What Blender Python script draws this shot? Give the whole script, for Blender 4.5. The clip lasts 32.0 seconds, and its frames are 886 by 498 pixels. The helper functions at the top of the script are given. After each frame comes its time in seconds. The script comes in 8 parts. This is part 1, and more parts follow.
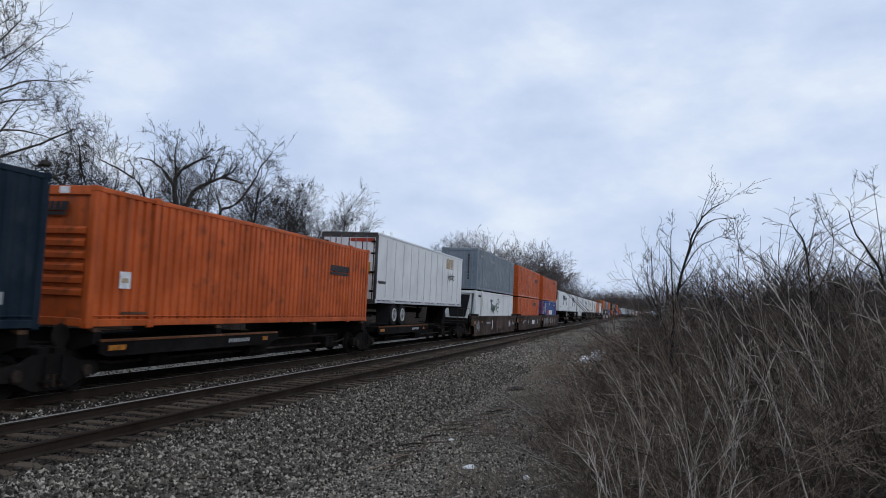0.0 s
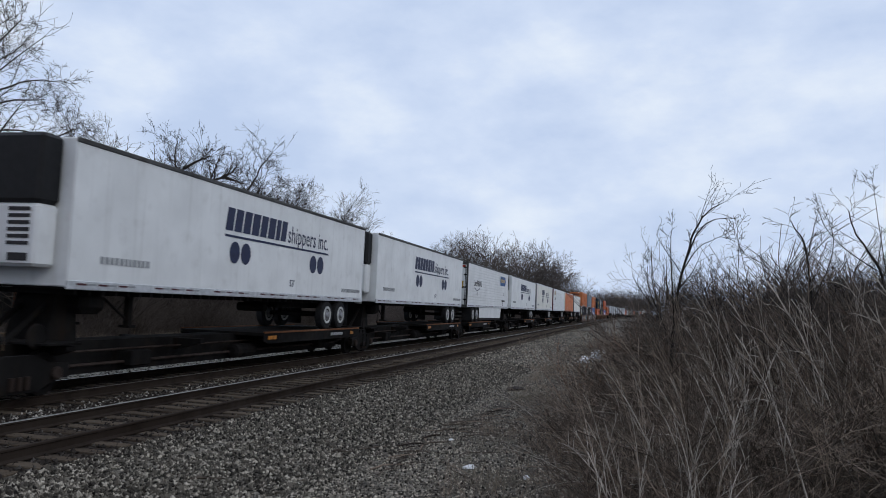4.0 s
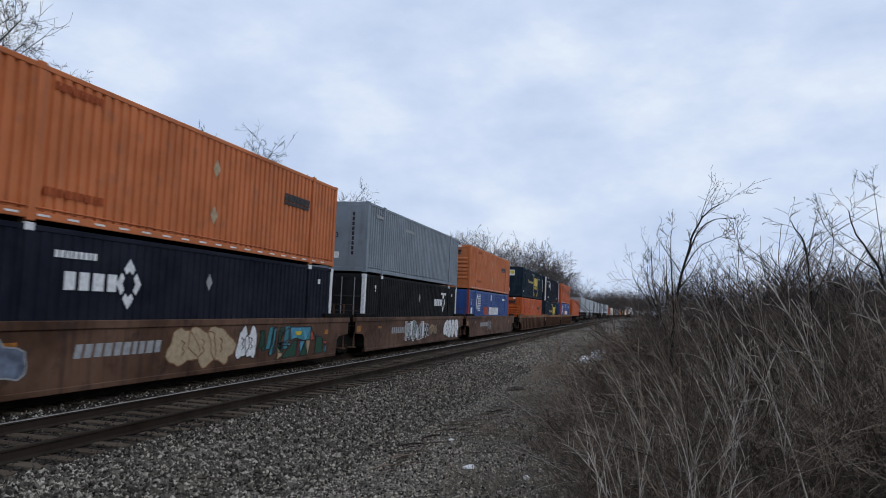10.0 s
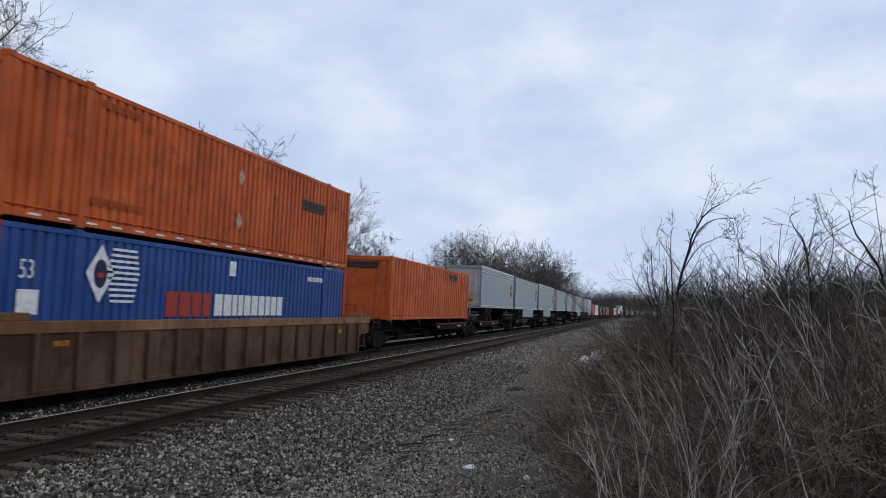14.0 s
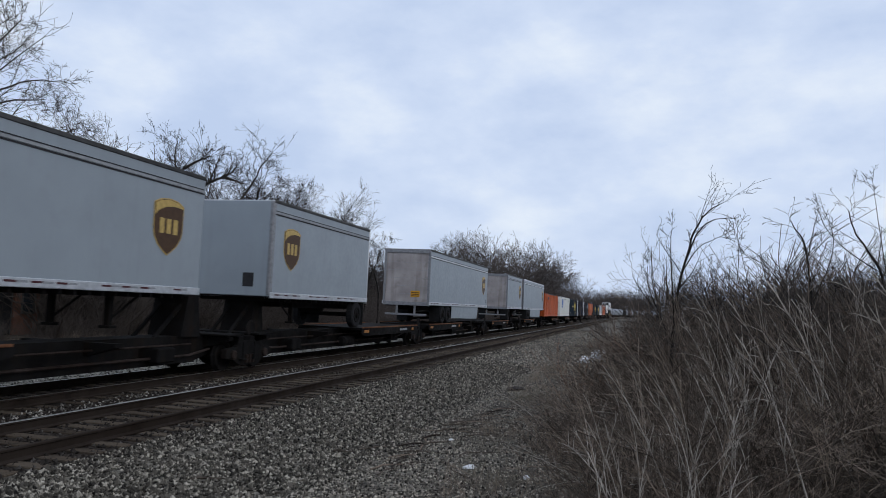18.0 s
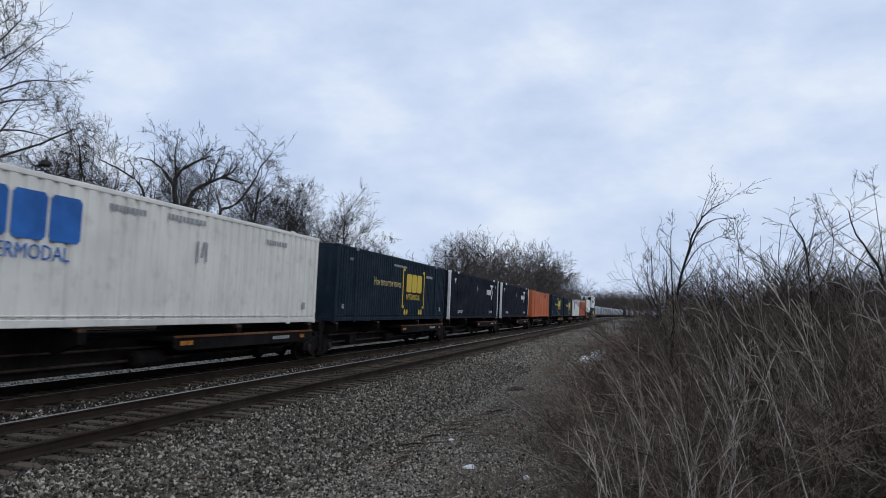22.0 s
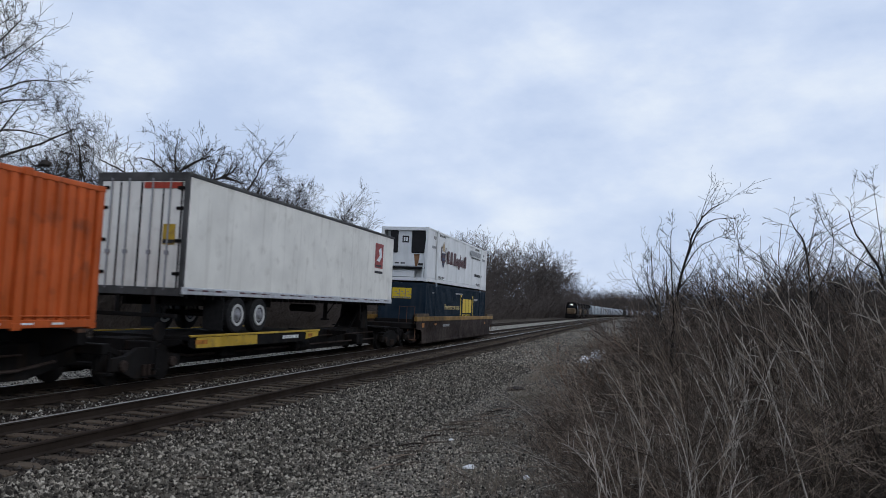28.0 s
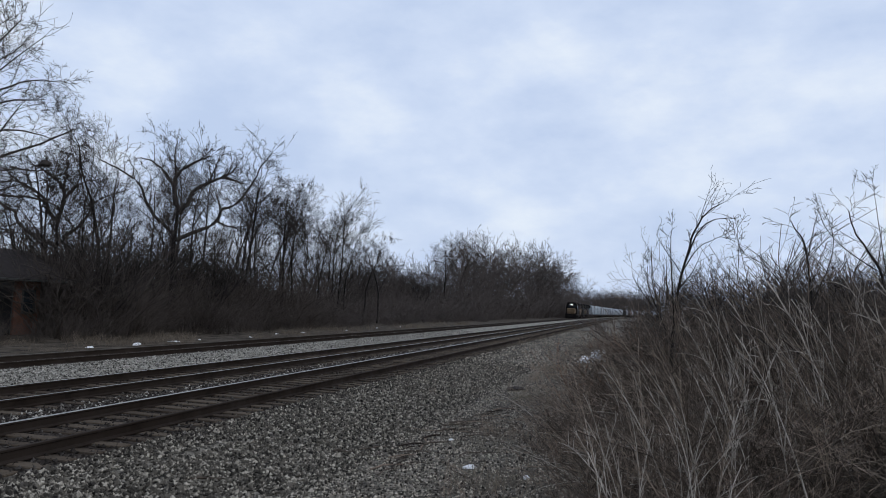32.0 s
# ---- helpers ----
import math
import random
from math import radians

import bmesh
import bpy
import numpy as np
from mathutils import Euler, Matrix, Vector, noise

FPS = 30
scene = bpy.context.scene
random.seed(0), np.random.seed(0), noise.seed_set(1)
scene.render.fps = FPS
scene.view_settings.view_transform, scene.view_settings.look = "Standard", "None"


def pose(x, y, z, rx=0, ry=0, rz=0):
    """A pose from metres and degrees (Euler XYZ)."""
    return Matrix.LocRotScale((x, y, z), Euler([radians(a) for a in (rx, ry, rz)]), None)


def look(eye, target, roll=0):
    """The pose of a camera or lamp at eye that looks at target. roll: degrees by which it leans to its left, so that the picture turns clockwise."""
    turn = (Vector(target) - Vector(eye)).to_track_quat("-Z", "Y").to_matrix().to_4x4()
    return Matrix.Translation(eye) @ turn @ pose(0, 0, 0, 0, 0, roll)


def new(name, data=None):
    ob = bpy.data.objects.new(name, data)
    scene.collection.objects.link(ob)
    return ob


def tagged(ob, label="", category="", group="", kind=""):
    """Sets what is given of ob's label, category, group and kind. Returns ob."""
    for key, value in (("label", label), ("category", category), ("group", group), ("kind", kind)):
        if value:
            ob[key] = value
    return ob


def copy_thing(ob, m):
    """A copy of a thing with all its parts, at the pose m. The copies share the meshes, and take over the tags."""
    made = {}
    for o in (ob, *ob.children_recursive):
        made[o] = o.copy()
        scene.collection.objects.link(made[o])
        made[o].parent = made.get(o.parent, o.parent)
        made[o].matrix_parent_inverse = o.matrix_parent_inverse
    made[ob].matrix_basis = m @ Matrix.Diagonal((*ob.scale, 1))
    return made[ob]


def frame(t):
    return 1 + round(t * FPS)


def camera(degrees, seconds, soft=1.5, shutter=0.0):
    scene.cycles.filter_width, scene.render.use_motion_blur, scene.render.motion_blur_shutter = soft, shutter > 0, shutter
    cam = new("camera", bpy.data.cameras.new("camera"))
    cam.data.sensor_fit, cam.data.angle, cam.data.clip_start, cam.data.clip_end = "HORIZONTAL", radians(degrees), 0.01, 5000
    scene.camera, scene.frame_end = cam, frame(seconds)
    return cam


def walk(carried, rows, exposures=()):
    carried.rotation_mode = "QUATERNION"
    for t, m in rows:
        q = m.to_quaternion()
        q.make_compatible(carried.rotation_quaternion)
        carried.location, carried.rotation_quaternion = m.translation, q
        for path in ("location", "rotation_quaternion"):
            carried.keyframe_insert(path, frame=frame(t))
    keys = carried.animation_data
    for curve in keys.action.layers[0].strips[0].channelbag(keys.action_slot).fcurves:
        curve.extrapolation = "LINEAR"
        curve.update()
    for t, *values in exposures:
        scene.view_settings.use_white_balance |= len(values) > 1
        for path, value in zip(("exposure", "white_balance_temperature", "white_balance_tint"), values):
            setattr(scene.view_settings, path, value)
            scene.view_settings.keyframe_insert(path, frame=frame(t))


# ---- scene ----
EYE = (0.0, 0.0, 2.06)
AIM = look(EYE, (-248.64, 965.65, 77.54), 2.506)
cam = camera(61.09, 32.0, soft=0.7, shutter=0.1)
walk(cam, [(0, AIM), (32, AIM)], exposures=[(0, 0.0), (32, 0.0)])

# ---- plan (metres; rail top is z = 0, the tracks run along +y) ----
TRACK1, TRACK2, TRACK3 = -8.46, -11.85, -17.36
GAUGE = 0.7525
FT53 = 16.15
SPEEDS = ((0.0, 24.2), (2.0, 24.4), (13.0, 25.6), (23.0, 26.1), (32.0, 26.3))


def run(t):
    """Metres that the train has gone by t seconds."""
    s = 0.0
    for (t0, v0), (t1, v1) in zip(SPEEDS, SPEEDS[1:]):
        if t <= t0:
            break
        e = min(t, t1)
        s += (e - t0) * (v0 + v0 + (v1 - v0) * (e - t0) / (t1 - t0)) / 2
    return s


def bend(y):
    """The far curve of the line to the right."""
    return 8.5e-5 * max(0.0, y - 200.0) ** 2


# ---- world and sun ----
world = bpy.data.worlds.new("world")
scene.world = world
world.use_nodes = True
wn, wl = world.node_tree.nodes, world.node_tree.links
wn.clear()
sky = wn.new("ShaderNodeTexSky")
sky.sky_type, sky.sun_disc = "NISHITA", False
sky.sun_elevation, sky.sun_rotation = radians(33), radians(114)
sky.air_density, sky.dust_density, sky.ozone_density = 1.0, 3.0, 2.0
coord = wn.new("ShaderNodeTexCoord")
squash = wn.new("ShaderNodeMapping")
squash.inputs["Scale"].default_value = (1.0, 1.0, 2.0)
wl.new(coord.outputs["Generated"], squash.inputs["Vector"])
puff = wn.new("ShaderNodeTexNoise")
puff.inputs["Scale"].default_value, puff.inputs["Detail"].default_value, puff.inputs["Roughness"].default_value = 4.2, 6.0, 0.55
wl.new(squash.outputs["Vector"], puff.inputs["Vector"])
ramp = wn.new("ShaderNodeValToRGB")
ramp.color_ramp.elements[0].position, ramp.color_ramp.elements[0].color = 0.34, (0.57, 0.69, 0.925, 1)
ramp.color_ramp.elements[1].position, ramp.color_ramp.elements[1].color = 0.68, (0.87, 0.95, 1.06, 1)
mid = ramp.color_ramp.elements.new(0.5)
mid.color = (0.685, 0.795, 1.0, 1)
wl.new(puff.outputs["Fac"], ramp.inputs["Fac"])
clear_sky = wn.new("ShaderNodeBackground")
clear_sky.inputs["Strength"].default_value = 0.05
wl.new(sky.outputs["Color"], clear_sky.inputs["Color"])
cloud = wn.new("ShaderNodeBackground")
cloud.inputs["Strength"].default_value = 1.0
wl.new(ramp.outputs["Color"], cloud.inputs["Color"])
both = wn.new("ShaderNodeMixShader")
both.inputs["Fac"].default_value = 0.9
wl.new(clear_sky.outputs[0], both.inputs[1])
wl.new(cloud.outputs[0], both.inputs[2])
wout = wn.new("ShaderNodeOutputWorld")
wl.new(both.outputs[0], wout.inputs["Surface"])

sun = new("sun", bpy.data.lights.new("sun", "SUN"))
sun.data.energy, sun.data.angle, sun.data.color = 0.35, radians(14), (1.0, 0.93, 0.82)
sun.matrix_world = look((45, -20, 32), (0, 0, 0))

# ---- materials ----


def shader(name, rough=0.6, metal=0.0):
    m = bpy.data.materials.new(name)
    m.use_nodes = True
    n, l = m.node_tree.nodes, m.node_tree.links
    b = n["Principled BSDF"]
    b.inputs["Roughness"].default_value, b.inputs["Metallic"].default_value = rough, metal
    b.inputs["Specular IOR Level"].default_value = 0.5 if rough < 0.3 else 0.18 if rough < 0.7 else 0.06
    return m, n, l, b


def noise_node(n, l, scale, detail=4.0, stretch=(1, 1, 1), source="Object"):
    c = n.new("ShaderNodeTexCoord")
    mp = n.new("ShaderNodeMapping")
    mp.inputs["Scale"].default_value = stretch
    l.new(c.outputs[source], mp.inputs["Vector"])
    t = n.new("ShaderNodeTexNoise")
    t.inputs["Scale"].default_value, t.inputs["Detail"].default_value = scale, detail
    l.new(mp.outputs["Vector"], t.inputs["Vector"])
    return t.outputs["Fac"]


def mix_rgb(n, l, fac, a, b, blend="MIX"):
    m = n.new("ShaderNodeMix")
    m.data_type, m.blend_type = "RGBA", blend
    for sock, v in ((m.inputs[0], fac), (m.inputs[6], a), (m.inputs[7], b)):
        if isinstance(v, (int, float)):
            sock.default_value = v
        elif isinstance(v, tuple):
            sock.default_value = (*v, 1)
        else:
            l.new(v, sock)
    return m.outputs[2]


def span(n, l, fac, a, b, c=0.0, d=1.0):
    r = n.new("ShaderNodeMapRange")
    r.inputs[1].default_value, r.inputs[2].default_value, r.inputs[3].default_value, r.inputs[4].default_value = a, b, c, d
    l.new(fac, r.inputs[0])
    return r.outputs[0]


def bumped(n, l, b, fac, strength, dist=0.01):
    bp = n.new("ShaderNodeBump")
    bp.inputs["Strength"].default_value, bp.inputs["Distance"].default_value = strength, dist
    l.new(fac, bp.inputs["Height"])
    l.new(bp.outputs[0], b.inputs["Normal"])


def paint(name, rgb, rough=0.5, dirt=(0.10, 0.07, 0.05), amount=0.5, streaks=True, metal=0.0, vary=0.12):
    """Weathered paint: fine mottling, vertical run-off streaks and patches of dirt."""
    m, n, l, b = shader(name, rough, metal)
    fade = tuple(min(1.0, c * (1 + vary) + vary * 0.06) for c in rgb)
    dark = tuple(c * (1 - vary) for c in rgb)
    col = mix_rgb(n, l, span(n, l, noise_node(n, l, 0.9, 5), 0.35, 0.65), dark, fade)
    patch = span(n, l, noise_node(n, l, 2.2, 6), 0.56, 0.75, 0, amount)
    col = mix_rgb(n, l, patch, col, dirt)
    if streaks:
        run_off = span(n, l, noise_node(n, l, 1.0, 4, (3.2, 5.0, 0.28)), 0.54, 0.78, 0, amount)
        col = mix_rgb(n, l, run_off, col, dirt)
    l.new(col, b.inputs["Base Color"])
    l.new(span(n, l, noise_node(n, l, 6, 4), 0.3, 0.7, rough - 0.1, min(1, rough + 0.15)), b.inputs["Roughness"])
    bumped(n, l, b, noise_node(n, l, 3.5, 3), 0.12, 0.02)
    return m


def plain(name, rgb, rough=0.6, metal=0.0, vary=0.15, scale=8.0):
    m, n, l, b = shader(name, rough, metal)
    f = span(n, l, noise_node(n, l, scale, 5), 0.35, 0.65)
    l.new(mix_rgb(n, l, f, tuple(c * (1 - vary) for c in rgb), tuple(min(1, c * (1 + vary)) for c in rgb)), b.inputs["Base Color"])
    bumped(n, l, b, noise_node(n, l, scale * 5, 3), 0.15, 0.005)
    return m


def islands(name, a, b_, rough=0.9, spread=None):
    """Loose pieces, each with its own tone."""
    m, n, l, b = shader(name, rough)
    g = n.new("ShaderNodeNewGeometry")
    r = n.new("ShaderNodeValToRGB")
    r.color_ramp.elements[0].color, r.color_ramp.elements[1].color = (*a, 1), (*b_, 1)
    if spread:
        e = r.color_ramp.elements.new(spread[0])
        e.color = (*spread[1], 1)
    l.new(g.outputs["Random Per Island"], r.inputs["Fac"])
    col = mix_rgb(n, l, span(n, l, noise_node(n, l, 30, 3), 0.3, 0.7, 0, 0.35), r.outputs["Color"], (0.05, 0.045, 0.04))
    l.new(col, b.inputs["Base Color"])
    return m


M = {
    "orange": paint("orange_paint", (0.475, 0.088, 0.0145), 0.5, (0.13, 0.042, 0.018), 0.75, vary=0.2),
    "orange_pale": paint("faded_orange_paint", (0.50, 0.15, 0.052), 0.6, (0.25, 0.12, 0.07), 0.55),
    "orange_trailer": paint("trailer_orange_paint", (0.52, 0.128, 0.020), 0.5, (0.20, 0.085, 0.03), 0.7, vary=0.18),
    "orange_worn": paint("worn_orange_paint", (0.50, 0.122, 0.038), 0.55, (0.22, 0.085, 0.04), 0.6, vary=0.15),
    "orange_dark": plain("orange_shadow_paint", (0.30, 0.06, 0.015)),
    "navy": paint("navy_paint", (0.0105, 0.0205, 0.033), 0.72, (0.05, 0.055, 0.06), 0.4),
    "black": paint("blue_black_paint", (0.0105, 0.0125, 0.022), 0.72, (0.03, 0.03, 0.034), 0.35),
    "coal": paint("coal_black_paint", (0.0115, 0.0118, 0.0130), 0.72, (0.03, 0.03, 0.03), 0.35),
    "blue": paint("royal_blue_paint", (0.022, 0.068, 0.24), 0.45, (0.05, 0.05, 0.07), 0.4),
    "grey": paint("steel_grey_paint", (0.19, 0.225, 0.26), 0.5, (0.12, 0.12, 0.12), 0.4),
    "white": paint("white_panel", (0.69, 0.70, 0.70), 0.4, (0.36, 0.35, 0.33), 0.25, vary=0.06),
    "cream": paint("cream_panel", (0.73, 0.715, 0.66), 0.45, (0.34, 0.31, 0.26), 0.35, vary=0.07),
    "silver": paint("silver_grey_panel", (0.29, 0.325, 0.352), 0.42, (0.22, 0.23, 0.24), 0.2, vary=0.04),
    "red": plain("red_paint", (0.33, 0.045, 0.025), 0.5),
    "yellow": paint("worn_yellow_paint", (0.44, 0.285, 0.03), 0.55, (0.10, 0.075, 0.045), 0.8, vary=0.2),
    "gold": plain("gold_decal", (0.62, 0.44, 0.03), 0.5, vary=0.05),
    "amber": plain("amber_reflector", (0.33, 0.13, 0.02), 0.5, vary=0.4),
    "brown": plain("shield_brown", (0.07, 0.035, 0.015), 0.5),
    "shield_gold": plain("shield_gold", (0.50, 0.34, 0.10), 0.4),
    "decal_blue": plain("decal_blue", (0.016, 0.022, 0.060), 0.5),
    "decal_sky": plain("decal_bright_blue", (0.025, 0.13, 0.42), 0.5, vary=0.2, scale=1.5),
    "panel_blue": plain("panel_blue", (0.014, 0.07, 0.22), 0.5, vary=0.75, scale=1.2),
    "decal_dark": plain("decal_dark", (0.03, 0.028, 0.03), 0.6),
    "decal_white": plain("decal_white", (0.70, 0.71, 0.72), 0.6),
    "decal_green": plain("decal_green", (0.016, 0.065, 0.038), 0.5),
    "decal_maroon": plain("decal_maroon", (0.10, 0.022, 0.024), 0.5),
    "decal_grey": plain("decal_grey", (0.30, 0.31, 0.32), 0.6),
    "decal_tan": plain("decal_tan", (0.40, 0.31, 0.20), 0.6),
    "decal_teal": plain("decal_teal", (0.05, 0.20, 0.24), 0.6),
    "decal_slate": plain("decal_slate_blue", (0.125, 0.150, 0.205), 0.6, vary=0.4, scale=4),
    "door_worn": paint("worn_warm_grey_door", (0.36, 0.325, 0.315), 0.6, (0.16, 0.13, 0.11), 0.6, vary=0.2),
    "sign_orange": plain("orange_yellow_sign", (0.62, 0.30, 0.02), 0.5, vary=0.08),
    "decal_cyan": plain("decal_light_blue", (0.085, 0.29, 0.42), 0.6, vary=0.25, scale=3),
    "decal_red": plain("decal_orange_red", (0.42, 0.085, 0.040), 0.6, vary=0.25, scale=3),
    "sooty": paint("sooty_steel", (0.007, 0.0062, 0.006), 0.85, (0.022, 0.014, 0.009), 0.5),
    "rust_sooty": paint("sooty_rust_paint", (0.046, 0.026, 0.018), 0.7, (0.012, 0.010, 0.009), 0.9, vary=0.4),
    "rust": paint("rust_brown_paint", (0.088, 0.040, 0.020), 0.65, (0.018, 0.013, 0.011), 0.85, vary=0.35),
    "rust_orange": paint("orange_rust", (0.205, 0.105, 0.052), 0.7, (0.085, 0.045, 0.027), 0.8, vary=0.25),
    "rust_edge": paint("rusty_deck_edge", (0.15, 0.062, 0.028), 0.75, (0.04, 0.024, 0.016), 0.9, vary=0.3),
    "ochre": paint("ochre_yellow_paint", (0.22, 0.125, 0.030), 0.6, (0.06, 0.034, 0.018), 1.0, vary=0.3),
    "tan_rust": paint("dirty_tan_paint", (0.105, 0.070, 0.038), 0.65, (0.04, 0.027, 0.018), 0.85, vary=0.3),
    "dull_red": plain("dull_red_print", (0.27, 0.05, 0.045), 0.5, vary=0.3, scale=5),
    "grimy": paint("grimy_door_paint", (0.44, 0.41, 0.36), 0.55, (0.12, 0.10, 0.085), 0.6, vary=0.12),
    "dull_alu": plain("dull_aluminium", (0.25, 0.25, 0.26), 0.5, 0.5),
    "edge_grey": paint("grimy_dark_edge", (0.050, 0.049, 0.048), 0.6, (0.02, 0.018, 0.016), 0.7, vary=0.3),
    "oxblood": plain("dark_red_print", (0.065, 0.018, 0.020), 0.5),
    "rust_dark": paint("dark_rust_paint", (0.025, 0.0155, 0.0115), 0.7, (0.010, 0.008, 0.007), 0.85, vary=0.35),
    "faded_gold": plain("faded_gold_decal", (0.50, 0.41, 0.20), 0.6),
    "steel": plain("bare_steel", (0.42, 0.42, 0.42), 0.35, 0.8),
    "alu": plain("aluminium", (0.55, 0.56, 0.57), 0.35, 0.6),
    "rubber": plain("tyre_rubber", (0.022, 0.022, 0.023), 0.85),
    "grille": plain("black_grille", (0.012, 0.012, 0.013), 0.6),
    "rim": plain("white_rim", (0.46, 0.46, 0.45), 0.5),
    "rail": paint("rail_steel_brown", (0.026, 0.0185, 0.014), 0.85, (0.012, 0.009, 0.0075), 0.6, streaks=False),
    "rail_top": plain("polished_rail", (0.36, 0.345, 0.32), 0.42, 0.85, vary=0.2),
    "glass": plain("dark_glass", (0.02, 0.025, 0.03), 0.1),
    "brick": plain("red_brick", (0.13, 0.068, 0.050), 0.85, scale=3),
    "roof": plain("dark_shingle", (0.034, 0.029, 0.028), 0.9, scale=3),
    "siding": plain("grey_siding", (0.06, 0.06, 0.058), 0.8, scale=3),
    "litter": plain("white_plastic", (0.75, 0.75, 0.76), 0.5, vary=0.08),
}
glow, n_, l_, b_ = shader("headlight_glass", 0.2)
b_.inputs["Base Color"].default_value = (1, 0.95, 0.85, 1)
b_.inputs["Emission Color"].default_value, b_.inputs["Emission Strength"].default_value = (1, 0.93, 0.8, 1), 6.0
M["headlight"] = glow


def wood_material(name, a, b_):
    m, n, l, b = shader(name, 0.9)
    grain = noise_node(n, l, 3.0, 6, (1.0, 14.0, 6.0))
    col = mix_rgb(n, l, span(n, l, grain, 0.35, 0.7), a, b_)
    info = n.new("ShaderNodeObjectInfo")
    tone = span(n, l, info.outputs["Random"], 0, 1, 0.0, 0.45)
    col = mix_rgb(n, l, tone, col, (0.16, 0.128, 0.095))
    l.new(col, b.inputs["Base Color"])
    bumped(n, l, b, grain, 0.5, 0.02)
    return m


M["tie"] = wood_material("weathered_tie_wood", (0.018, 0.0145, 0.012), (0.092, 0.068, 0.049))


def bark(name, a, b_, scale=6.0):
    m, n, l, b = shader(name, 0.95)
    f = noise_node(n, l, scale, 5, (1, 1, 0.3))
    l.new(mix_rgb(n, l, span(n, l, f, 0.3, 0.7), a, b_), b.inputs["Base Color"])
    bumped(n, l, b, f, 0.5, 0.03)
    return m


M["bark"] = bark("grey_brown_bark", (0.011, 0.010, 0.0095), (0.032, 0.028, 0.026))
M["twig"] = bark("dark_twigs", (0.021, 0.019, 0.018), (0.055, 0.048, 0.043))
# Paler copy of the twig bark: distance haze is put into the colour.
M["twig_hazed"] = bark("haze_paled_far_twigs", (0.056, 0.048, 0.044), (0.128, 0.108, 0.098))
M["cane"] = bark("pale_grey_canes", (0.235, 0.207, 0.176), (0.52, 0.465, 0.40), 9)
M["cane_mid"] = bark("grey_brown_canes", (0.135, 0.106, 0.083), (0.330, 0.262, 0.205), 9)
M["cane_dark"] = bark("dark_brown_canes", (0.040, 0.032, 0.026), (0.125, 0.101, 0.082), 9)
M["brushwood"] = bark("brown_brushwood", (0.045, 0.038, 0.034), (0.108, 0.090, 0.079))
M["cane_red"] = bark("reddish_brush", (0.120, 0.090, 0.070), (0.275, 0.211, 0.167), 9)
M["russet"] = bark("russet_dry_stalks", (0.125, 0.070, 0.045), (0.29, 0.172, 0.112), 9)
M["dry_grass"] = bark("dull_dry_grass", (0.10, 0.081, 0.062), (0.235, 0.192, 0.148), 5)
M["straw"] = bark("dry_straw", (0.11, 0.093, 0.074), (0.23, 0.197, 0.157), 5)
M["gravel"] = islands("grey_gravel", (0.012, 0.0105, 0.009), (0.62, 0.55, 0.45), spread=(0.66, (0.265, 0.236, 0.196)))
M["gravel_coarse"] = islands("coarse_dark_gravel", (0.008, 0.0072, 0.0065), (0.52, 0.47, 0.39), spread=(0.72, (0.165, 0.147, 0.121)))
M["ballast"] = islands("pale_ballast", (0.04, 0.037, 0.033), (0.55, 0.51, 0.45), spread=(0.5, (0.21, 0.193, 0.170)))
M["ballast_dark"] = islands("brown_ballast", (0.010, 0.008, 0.007), (0.14, 0.127, 0.114), spread=(0.75, (0.034, 0.028, 0.024)))
# ---- mesh helpers ----


